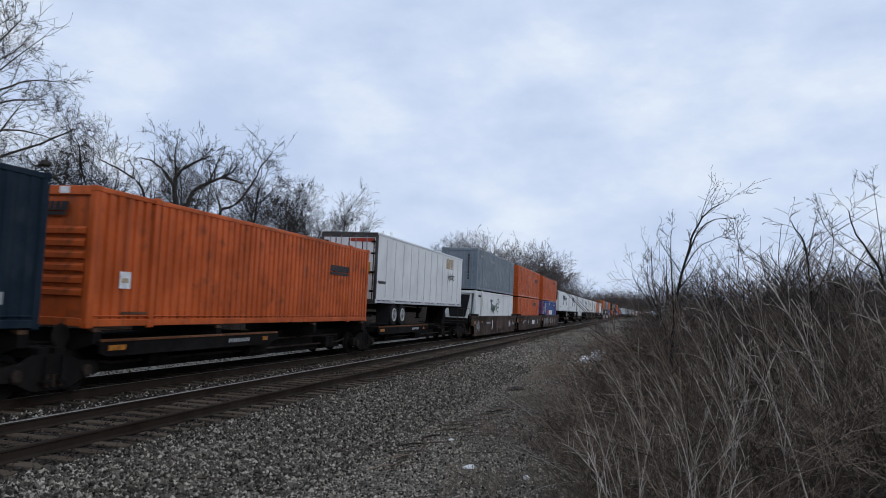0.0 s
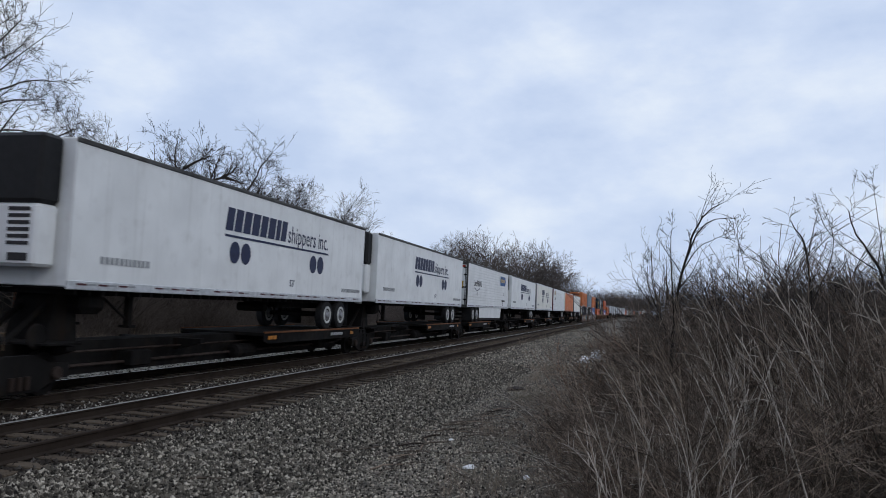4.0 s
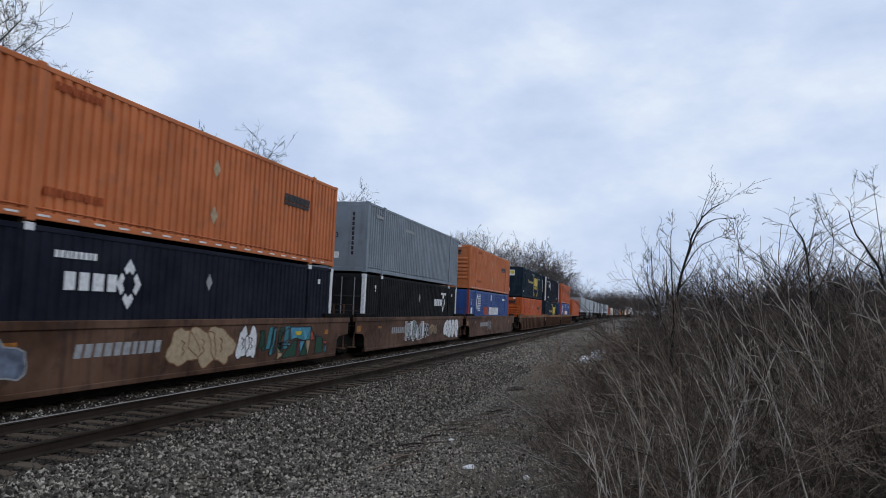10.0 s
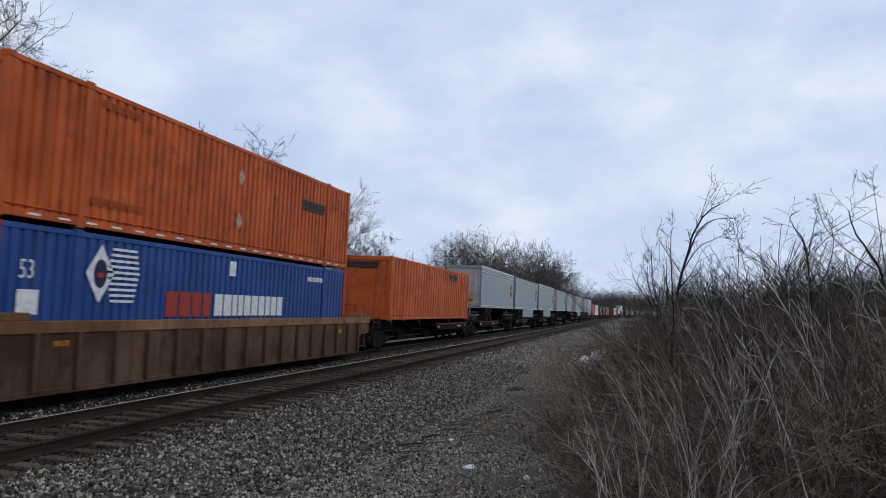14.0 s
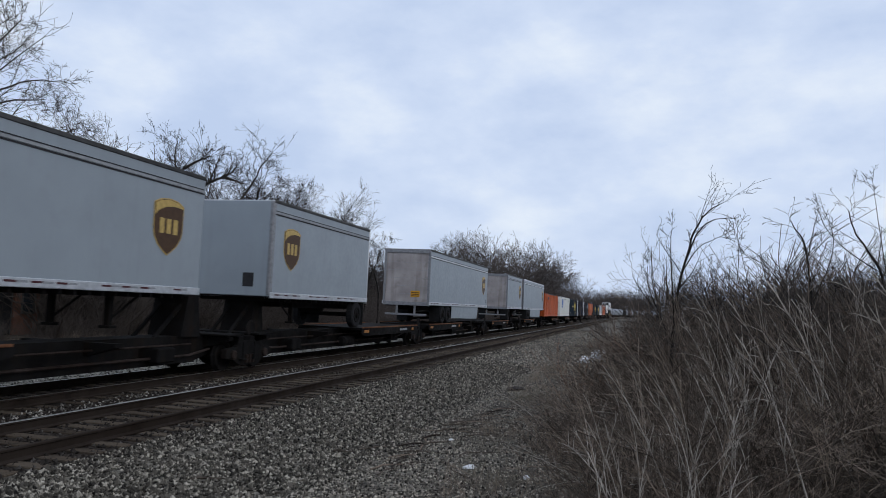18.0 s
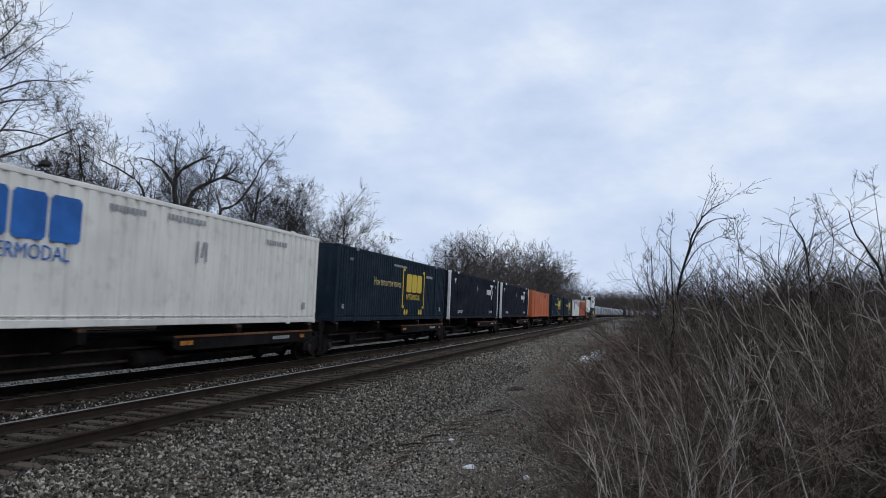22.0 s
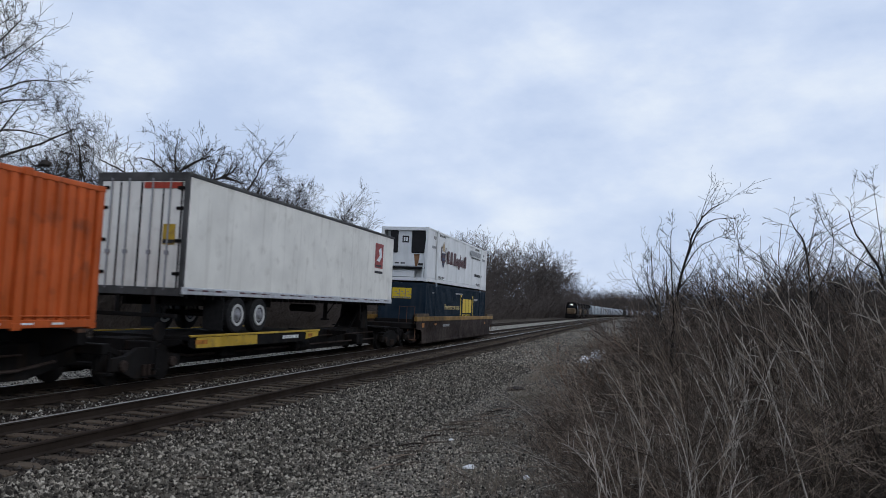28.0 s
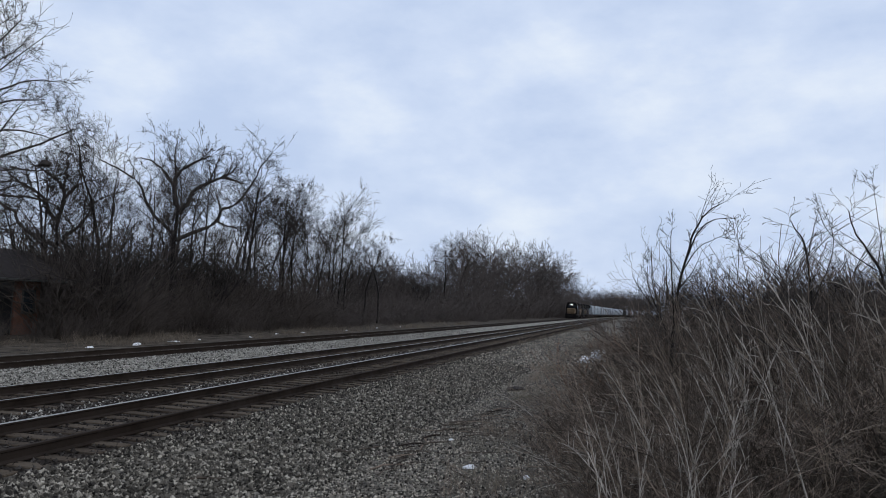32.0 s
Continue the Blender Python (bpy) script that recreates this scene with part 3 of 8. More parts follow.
def mk_end_sign(r, X, L, h):
    decal("sign", [bar(-0.55, h - 0.85, 1.05, 0.55)], "gold", r, END, (0, 0.0, 0), "yellow and white end sign")
    decal("sign_marks", [bar(-0.30 + q, h - 0.64, 0.2, 0.035) for q in (0, 0.32, 0.62)] + [bar(-0.42 + q, h - 0.52, 0.14, 0.035) for q in (0, 0.34, 0.66)] + [bar(-0.17, h - 0.74, 0.03, 0.38), bar(0.16, h - 0.74, 0.03, 0.38)] + letters(-0.5, h - 0.83, 0.95, 0.07, 9, 0, 0.4, 4), "decal_slate", r, END, (0, -0.007, 0))


def mk_end_sign_white(r, X, L, h):
    decal("sign", [bar(-0.55, h - 0.85, 1.05, 0.55), bar(-0.35, 0.55, 0.4, 0.25)], "decal_white", r, END, (0, 0.0, 0), "white end sign")
    decal("sign_marks", letters(-0.48, h - 0.68, 0.9, 0.3, 3, 0, 0.15, 4), "gold", r, END, (0, -0.007, 0))
    decal("number", [bar(-0.85, 1.0 + i * 0.16, 0.09, 0.11) for i in range(11)], "gold", r, END, (0, 0.0, 0))


def mk_end_emblem(r, X, L, h):
    decal("logo", letters(-0.6, 1.5, 0.65, 0.17, 4, 0, 0.15, 4) + [disc(0.22, 1.58, 0.16, None, 10)], "decal_white", r, END, (0, 0.004, 0), "white block wordmark")
    decal("number", [bar(0.78, 1.0 + i * 0.17, 0.1, 0.12) for i in range(9)] + [bar(0.58, 1.6 + i * 0.17, 0.1, 0.12) for i in range(5)], "decal_white", r, END, (0, 0.004, 0))
    decal("marking", [bar(1.2, 0.55, 0.05, 0.95)], "gold", r, END, (0, -0.01, 0))


def mk_stack(r, X, L, h):
    lettering("53", 0.5, "decal_white", r, SIDE, (X[0], 0.62, 1.9), 0.75)
    decal("plate", [bar(0.62, 1.25, 0.5, 0.45)], "decal_white", r, SIDE, X, "white notice plate")
    decal("plate", [bar(7.75, 2.28, 0.32, 0.4)], "decal_white", r, SIDE, X, "white notice plate")
    u, v = 2.3, 1.5
    decal("emblem", [[(u, v + 0.58), (u + 0.42, v - 0.02), (u + 0.84, v + 0.58), (u + 0.42, v + 1.18)]], "decal_white", r, SIDE, X, "white diamond emblem")
    decal("emblem_eye", [disc(u + 0.42, v + 0.58, 0.2, 0.3, 12)], "decal_blue", r, SIDE, (X[0] + 0.006, 0, 0))
    decal("emblem_mark", [bar(u + 0.33, v + 0.5, 0.18, 0.1)], "red", r, SIDE, (X[0] + 0.012, 0, 0))
    decal("emblem_stripes", [bar(u + 0.62 + 0.03 * abs(i - 5), v + 0.12 * i, 1.05 - 0.06 * abs(i - 5), 0.055) for i in range(10)], "decal_white", r, SIDE, X, "white stripes of an emblem")
    decal("logo_block", letters(5.0, 1.2, 1.9, 0.6, 4, 0, 0.2, 6), "red", r, SIDE, X, "faded red block lettering")
    decal("logo", letters(7.1, 1.22, 3.85, 0.56, 10, 0, 0.22, 2), "decal_white", r, SIDE, X, "white block wordmark")
    decal("number", letters(L - 3.4, 2.35, 1.2, 0.15, 9, 0, 0.4, 2), "decal_white", r, SIDE, X)


def mk_end_53(r, X, L, h):
    lettering("53", 0.45, "decal_white", r, END, (-0.2, 0.0, 1.55), 0.8)
    decal("plate", [bar(-0.35, 0.9, 0.45, 0.5)], "decal_white", r, END, (0, 0.004, 0))


def mk_grey(r, X, L, h):
    decal("number", [bar(0.62, 0.7 + i * 0.2, 0.1, 0.15) for i in range(9)], "decal_dark", r, END, (0, 0.004, 0))
    decal("plate", [bar(-0.4, 0.55, 0.5, 0.26)], "decal_white", r, END, (0, 0.004, 0), "white notice plate")
    lettering("53", 0.3, "decal_dark", r, END, (-0.25, 0.004, 1.4))
    decal("marking", letters(1.0, 2.35, 1.0, 0.12, 8, 0, 0.35, 5) + letters(5.2, 2.2, 1.4, 0.12, 10, 0, 0.35, 5), "decal_grey", r, SIDE, X)


def mk_green(r, X, L, h):
    u = 5.35
    for p in ([bar(u, 2.2, 0.8, 0.17), bar(u + 0.3, 1.55, 0.2, 0.65)], [bar(u + 0.85, 1.55, 0.16, 0.48)], [disc(u + 1.3, 1.72, 0.24, 0.24, 12), bar(u + 1.42, 1.35, 0.14, 0.4)], [disc(u + 1.95, 1.78, 0.24, 0.24, 12)], [bar(u + 2.4, 1.55, 0.16, 0.46)]):
        decal("logo", p, "decal_green", r, SIDE, X, "green block wordmark")
    c, v = u + 3.25, 1.95
    for ru, rv, a0, a1 in ((0.66, 0.5, 0.4, 5.2), (0.42, 0.2, 3.4, 5.9), (0.3, 0.16, 0.2, 2.6)):
        arc = [(c + ru * math.cos(a0 + (a1 - a0) * i / 16), v + rv * math.sin(a0 + (a1 - a0) * i / 16)) for i in range(17)]
        decal("emblem", stroke(arc, 0.07), "decal_green", r, SIDE, X, "dark green curved line of an emblem")
    decal("number", letters(0.75, 2.45, 1.0, 0.14, 10, 0, 0.4, 5), "decal_dark", r, SIDE, X)
    part("hatch", lambda b: b.box(X[0] - 0.01, X[0] + 0.02, 2.35, 3.05, 1.85, 2.5, 0.008), "cream", r, "pale access hatch")


def mk_crest(r, X, L, h):
    for q, (x, w, lo, hi) in enumerate(((4.30, 0.5, 1.2, 1.98), (4.85, 0.1, 1.22, 1.34), (5.02, 0.56, 1.2, 1.98), (5.64, 0.1, 1.22, 1.34), (5.86, 0.62, 1.2, 1.98), (6.56, 0.42, 1.22, 1.72), (7.05, 0.44, 1.02, 1.72), (7.56, 0.22, 1.2, 1.98), (7.86, 0.42, 1.22, 1.72), (8.36, 0.42, 1.22, 1.72), (8.86, 0.44, 1.2, 1.98))):
        decal("logo_block", [[(x, lo + 0.06), (x + 0.06, lo), (x + w - 0.04, lo + 0.03), (x + w, lo + 0.1), (x + w, hi - 0.08), (x + w - 0.1, hi), (x + 0.08, hi - 0.03), (x, hi - 0.1)]], "oxblood", r, SIDE, X, "dark red block of a wordmark")
    s = 3.37
    decal("crest", [[(s - 0.36, 1.75), (s + 0.36, 1.75), (s + 0.32, 1.25), (s, 0.88), (s - 0.32, 1.25)]], "decal_blue", r, SIDE, X, "dark blue shield")
    for p in (bar(s - 0.28, 1.5, 0.56, 0.14), bar(s - 0.22, 1.2, 0.44, 0.12), bar(s - 0.55, 1.3, 0.16, 0.8), bar(s + 0.39, 1.3, 0.16, 0.8)):
        decal("crest_band", [p], "oxblood", r, SIDE, (X[0] + 0.006, 0, 0))
    decal("crest_crown", [[(s - 0.2, 1.85), (s + 0.2, 1.85), (s + 0.26, 2.1), (s, 2.42), (s - 0.26, 2.1)]], "decal_tan", r, SIDE, X, "tan crown")
    decal("sub_logo", letters(10.5, 2.2, 3.35, 0.32, 9, 0.04, 0.25, 3), "decal_grey", r, SIDE, X, "grey block wordmark")
    decal("sub_text", letters(10.9, 2.02, 2.9, 0.09, 16, 0, 0.5, 3) + letters(12.0, 0.85, 2.4, 0.17, 12, 0, 0.3, 3), "decal_dark", r, SIDE, X)
    lettering("TOP LIFT ONLY", 0.27, "decal_dark", r, SIDE, (X[0], 2.3, 0.22), 0.75)
    lettering("TOP LIFT ONLY", 0.27, "decal_dark", r, SIDE, (X[0], 12.6, 0.22), 0.75)
    lettering("STACK LIMIT 3 HIGH", 0.17, "decal_dark", r, SIDE, (X[0], 12.0, 2.62), 0.8)
    lettering("STACK LIMIT 3 HIGH", 0.17, "decal_dark", r, SIDE, (X[0], 2.4, 2.62), 0.8)
    lettering("WTP", 0.24, "decal_dark", r, SIDE, (X[0], 1.2, 2.35), 0.8)
    lettering("WTP", 0.24, "decal_dark", r, SIDE, (X[0], L - 1.4, 2.35), 0.8)
    decal("number", letters(0.85, 1.85, 0.8, 0.14, 9, 0, 0.4, 3) + letters(L - 1.7, 2.05, 1.1, 0.16, 9, 0, 0.4, 3), "decal_grey", r, SIDE, X)


# ---- road trailers on the flat units ----


def road_wheel(parent, x, y, z, light, r=0.5):
    key = ("tyre", r)
    w = part("wheel", lambda b: b.lathe(0, 0, 0, [(-0.13, r * 0.55), (-0.14, r * 0.9), (-0.1, r), (0.1, r), (0.14, r * 0.9), (0.13, r * 0.55)], 22), "rubber", parent, "black rubber tyre on a steel rim", at=(x, y, z), key=key)
    part("rim", lambda b: b.lathe(0, 0, 0, [(0.10, r * 0.44), (0.152, r * 0.46), (0.158, r * 0.59), (0.1, r * 0.63)], 22), "rim" if light else "sooty", w, "pale rim ring" if light else "", key=("rim", r, light))
    part("hub", lambda b: b.lathe(0, 0, 0, [(0.12, r * 0.46), (0.128, r * 0.43), (0.135, r * 0.24), (0.19, r * 0.2), (0.20, 0.03)], 16), "dull_alu" if light else "sooty", w, key=("hub", r, light))
    return w


def trailer(u, colour, label, L=FT53, wheels="near", side="smooth", nose="", skirt=False, marks=(), roof_edge="edge_grey", rail="alu", axles=2, doors="roll", light_rims=True, top_line="", H=2.93, setback=0.0):
    """A semi-trailer parked on a flat unit; its lower edge is 1.05 m over the deck."""
    root = thing("semi_trailer", Matrix.Translation((TRACK2, u, 1.06)), label, "trailer", "trailers on the train")
    W, z0 = 1.295, 1.05
    z1 = z0 + H
    tag = (colour, side, L, H)
    for s in (1, -1):
        x = s * (W - 0.01)

        def wall(b, s=s, x=x):
            b.box(min(x, x - s * 0.05), max(x, x - s * 0.05), 0.03, L - 0.03, z0 + 0.05, z1 - 0.03)
            return b
        w = part("side_wall", wall, colour, root, key=("twall", s) + tag)
        if s > 0 and side == "ribs":
            for i in range(14):
                part("side_rib", lambda b: b.prism_y([(0, -0.014), (0.018, -0.005), (0.018, 0.005), (0, 0.014)], 0.08, L - 0.08), colour, w, at=(x, 0, z0 + 0.28 + i * (H - 0.45) / 13), key=("hrib", colour, L))
        if s > 0 and side in ("posts", "joints"):
            n = int(L / (0.61 if side == "posts" and colour != "orange_trailer" else 1.22))
            for i in range(1, n):
                part("panel_joint", lambda b: b.box(0, 0.008 if side == "posts" else 0.004, 0, 0.022, z0 + 0.12, z1 - 0.1) if side == "posts" else b.box(0, 0.004, 0, 0.009, z0 + 0.2, z1 - 0.2).box(0, 0.004, 0.055, 0.064, z0 + 0.2, z1 - 0.2), colour if side == "posts" else "decal_grey", w, at=(x + 0.002, i * L / n, 0), key=("joint", side, colour, H))
        part("top_rail", lambda b: b.box(min(s * W - 0.03, s * W + 0.012), max(s * W - 0.03, s * W + 0.012), 0.0, L, z1 - 0.10, z1, 0.012), roof_edge, root, key=("ttop", s, L, H, roof_edge))
        br = part("bottom_rail", lambda b: b.box(min(s * W - 0.04, s * W + 0.016), max(s * W - 0.04, s * W + 0.016), 0.0, L, z0 - 0.05, z0 + 0.13, 0.012), rail, root, key=("tbot", s, L, rail))
        if s > 0:
            decal("reflector_tape", [bar(0.25 + i * 0.62, z0 + 0.04, 0.28, 0.04) for i in range(int((L - 0.4) / 0.62)) if i % 4 != 3], "oxblood", br, SIDE, (W + 0.017, 0, 0), "dark red and white reflective tape")
            decal("tape", [bar(0.55 + i * 0.62, z0 + 0.04, 0.25, 0.04) for i in range(int((L - 0.6) / 0.62)) if i % 4 != 3], "decal_grey", br, SIDE, (W + 0.017, 0, 0))
            if top_line:
                part("top_moulding", lambda b: b.box(W - 0.01, W + 0.012, 0.05, L - 0.05, z1 - 0.42, z1 - 0.36), top_line, root, key=("tline", top_line, L, H))
                part("top_groove", lambda b: b.box(W - 0.01, W + 0.004, 0.05, L - 0.05, z1 - 0.46, z1 - 0.43).box(W - 0.01, W + 0.004, 0.05, L - 0.05, z1 - 0.345, z1 - 0.325), "decal_dark", root, "dark grooves of the upper moulding", key=("tgroove", L, H))
    part("roof", lambda b: b.box(-W + 0.02, W - 0.02, 0.02, L - 0.02, z1 - 0.06, z1 - 0.01, 0.01), "alu", root, key=("troof", L, H))
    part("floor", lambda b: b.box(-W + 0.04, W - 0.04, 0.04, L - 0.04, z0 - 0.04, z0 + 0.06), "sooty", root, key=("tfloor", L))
    near_rear = wheels == "near"
    yr, yn = (0.0, L) if near_rear else (L, 0.0)
    d = 1 if near_rear else -1
    # rear frame and doors
    if near_rear:
        if doors == "swing":
            for q in (-0.62, -0.02, 0.6, 1.12):
                part("door_seal", lambda b: b.box(-0.022, 0.022, 0.012, 0.05, z0 + 0.1, z1 - 0.24), "grille", root, "dark rubber door seal", at=(q, 0, 0), key=("tseal", H))
            part("header_stripe", lambda b: b.box(0.05, W - 0.2, 0.006, 0.03, z1 - 0.40, z1 - 0.25), "red", root, "dull red stripe", key=("thead", H))
        part("rear_frame", lambda b: b.box(-W, -W + 0.12, 0, 0.1, z0 - 0.1, z1, 0.01).box(W - 0.12, W, 0, 0.1, z0 - 0.1, z1, 0.01).box(-W + 0.12, W - 0.12, 0, 0.1, z1 - 0.22, z1 - 0.003, 0.01).box(-W + 0.12, W - 0.12, 0, 0.12, z0 - 0.1, z0 + 0.1, 0.01), "dull_alu" if doors == "roll" else "edge_grey", root, key=("tframe", H, doors))
        if doors == "roll":
            dr = part("roll_door", lambda b: b.box(-W + 0.12, W - 0.12, 0.05, 0.08, z0 + 0.1, z1 - 0.22), "door_worn" if colour == "silver" else colour, root, key=("troll", colour, H))
            for i in range(1, 6):
                part("door_joint", lambda b: b.box(-W + 0.13, W - 0.13, 0.044, 0.05, 0, 0.012), "decal_grey", dr, at=(0, 0, z0 + 0.1 + i * 0.42), key=("tdj",))
            if L > 10:
                decal("sign", [bar(0.25, z0 + 0.35, 0.5, 0.34)], "sign_orange", dr, END, (0, 0.043, 0), "orange-yellow warning sign with dark bars")
                decal("sign_bar", [bar(0.29, z0 + 0.40 + i * 0.085, 0.42, 0.035) for i in range(3)], "decal_dark", dr, END, (0, 0.036, 0))
        else:
            for s in (-1, 1):
                dr = part("rear_door", lambda b: b.box(0.006, W - 0.125, 0.02, 0.06, z0 + 0.1, z1 - 0.22, 0.008), "grimy" if colour == "silver" else colour, root, at=(0 if s > 0 else -W + 0.125, 0, 0), key=("tdoor", colour, H))
                for q in (0.3, 0.8):
                    part("lock_rod", lambda b: b.rod((0, 0.0, z0 + 0.05), (0, 0.0, z1 - 0.15), 0.022, 6).box(-0.05, 0.05, -0.03, 0.02, z0 + 0.9, z0 + 1.0), "dull_alu", dr, at=(q, 0, 0), key=("trod", H))
                for zz in (0.4, 1.2, 2.0, 2.5):
                    part("hinge", lambda b: b.box(0, 0.2, -0.02, 0.02, 0, 0.08, 0.01), "sooty", dr, at=(W - 0.3 if s > 0 else 0.02, 0.0, z0 + zz), key=("thinge",))
            decal("sign", [bar(0.66, z0 + 1.15, 0.34, 0.5)], "yellow", root, END, (0, 0.012, 0), "yellow warning sign with dark bars")
            decal("sign_bar", [bar(0.68, z0 + 1.17, 0.30, 0.1)], "decal_dark", root, END, (0, 0.005, 0))
        part("underride_guard", lambda b: b.box(-1.15, 1.15, 0.02, 0.12, 0.42, 0.52, 0.01).box(-0.55, -0.45, 0.03, 0.1, 0.5, z0 - 0.04).box(0.45, 0.55, 0.03, 0.1, 0.5, z0 - 0.04), "dull_alu" if doors == "roll" else "sooty", root, key=("guard", z0, doors))
    else:
        part("rear_frame", lambda b: b.box(-W, W, L - 0.08, L, z0 - 0.1, z1, 0.01), "alu", root, key=("tframeb", L, H))
    # nose
    if nose == "reefer":
        part("nose_wall", lambda b: b.box(-W + 0.01, W - 0.01, 0.0, 0.06, z0, z1 - 0.01, 0.02), colour, root, key=("tnose", colour, H))
        part("cooling_unit", lambda b: b.box(-1.05, 1.0, -0.55, 0.0, z0 + 0.35, z0 + 1.55, 0.06), "white", root, "white cooling unit with louvres", key=("tcool", z0))
        part("condenser", lambda b: b.box(-1.08, 1.03, -0.58, 0.0, z0 + 1.55, z1 - 0.02, 0.08), "grille", root, "black upper grille", key=("tcond", z0, H))
        decal("vent", [bar(0.35, z0 + 0.75 + i * 0.13, 0.5, 0.07) for i in range(6)] + [bar(0.4, z0 + 0.45, 0.45, 0.15)], "decal_dark", root, END, (0, -0.555, 0), "dark louvre slots")
        part("fuel_tank", lambda b: b.box(-0.9, 0.9, 1.0, 1.75, z0 - 0.55, z0 - 0.04, 0.15), "sooty", root, key=("ttank", z0))
    elif near_rear:
        part("nose_wall", lambda b: b.box(-W + 0.01, W - 0.01, L - 0.06, L, z0, z1 - 0.01, 0.02), colour, root, key=("tnoseb", colour, L, H))
    else:
        part("nose_wall", lambda b: b.box(-W + 0.05, W - 0.05, 0.0, 0.06, z0, z1 - 0.03, 0.02), colour, root, key=("tnosec", colour, H))
        for s in (-1, 1):
            part("nose_post", lambda b: b.box(-0.1, 0.1, 0, 0.16, z0, z1, 0.06), "dull_alu" if nose == "" else nose, root, at=(s * (W - 0.1), -0.012, 0), key=("npost", nose, H))
        decal("nose_plate", [bar(0.35, 0.28, 0.36, 0.42)], "decal_dark", root, END, (0, -0.004, z0), "dark connector plate")
    fb = part("cross_frame", lambda b: [b.box(-W + 0.06, W - 0.06, y, y + 0.06, z0 - 0.15, z0 - 0.045) for y in np.arange(0.3, L - 0.3, 0.4)] and b, "sooty", root, "dark cross beams under the floor", key=("tbeams", L, z0))
    fb["kind"] = "stuff"
    part("air_tank", lambda b: b.tube([(-0.5, 0, 0), (-0.46, 0, 0), (0.46, 0, 0), (0.5, 0, 0)], [0.08, 0.14, 0.14, 0.08], 12), "sooty", root, at=(0.1, L / 2 + 1.4, z0 - 0.34), key=("airtank",))
    for s in (-1, 1):
        part("slider_rail", lambda b: b.box(-0.05, 0.05, 0, 5.6, z0 - 0.34, z0 - 0.15, 0.008), "sooty", root, at=(s * 0.56, 0.35 if near_rear else L - 5.95, 0), key=("slider", z0))
    # running gear
    ya = yr + d * (setback or ((2.75 if near_rear else 2.1) if axles == 2 else 1.0))
    for k in range(axles):
        y = ya + d * 1.25 * k
        for s in (-1, 1):
            road_wheel(root, s * 1.13, y, 0.5, light_rims)
        part("axle", lambda b: b.rod((-1.0, 0, 0), (1.0, 0, 0), 0.08, 8), "sooty", root, at=(0, y, 0.5), key=("axle",))
    part("bogie_frame", lambda b: b.box(-0.6, -0.48, -1.0, 2.3, 0, 0.2, 0.01).box(0.48, 0.6, -1.0, 2.3, 0, 0.2, 0.01).box(-0.5, 0.5, -0.2, 0.0, 0.02, 0.18).box(-0.5, 0.5, 1.3, 1.5, 0.02, 0.18), "sooty", root, at=(0, ya - (0 if d > 0 else 1.25), 0.78), key=("bogie",))
    for s in (-1, 1):
        part("mud_flap", lambda b: b.box(-0.3, 0.3, 0, 0.02, 0.1, z0 - 0.06), "rubber", root, at=(s * 0.95, ya - d * 0.72, 0), key=("flap", z0))
        yl = yn - d * 2.6
        part("landing_leg", lambda b: b.box(-0.07, 0.07, -0.07, 0.07, 0.25, z0 - 0.03, 0.01).box(-0.14, 0.14, -0.12, 0.12, 0.2, 0.26).box(-0.03, 0.03, 0.05, 0.1, 0.5, 0.9), "sooty", root, at=(s * 0.75, yl, 0), key=("leg", z0))
        part("leg_brace", lambda b: b.rod((0, 0, 0.35), (0, d * 1.1, z0 - 0.05), 0.03, 6), "sooty", root, at=(s * 0.75, yl, 0), key=("lbrace", d, z0))
        if skirt:
            ys = ya + d * (2.1 if axles == 2 else 1.2)
            ye = yl + (-d) * 0.5
            a, c = min(ys, ye), max(ys, ye)
            part("side_skirt", lambda b: b.prism([(a, 0.28), (c - 0.35, 0.22), (c, z0 - 0.04), (a, z0 - 0.04)] if d > 0 else [(a, z0 - 0.04), (a + 0.35, 0.22), (c, 0.28), (c, z0 - 0.04)], min(s * 1.24, s * 1.27), max(s * 1.24, s * 1.27)), colour, root, "pale side fairing", key=("skirt", colour, s, d, L, axles))
            part("skirt_lip", lambda b: b.box(min(s * 1.242, s * 1.262), max(s * 1.242, s * 1.262), a + 0.05, c - 0.4, 0.1, 0.235), "rubber", root, "black rubber skirt edge", key=("lip", s, d, L, axles))
    X = (W - 0.004, 0, z0)
    for mk in marks:
        mk(root, X, L, H)
    MOVERS.append(root)
    return root


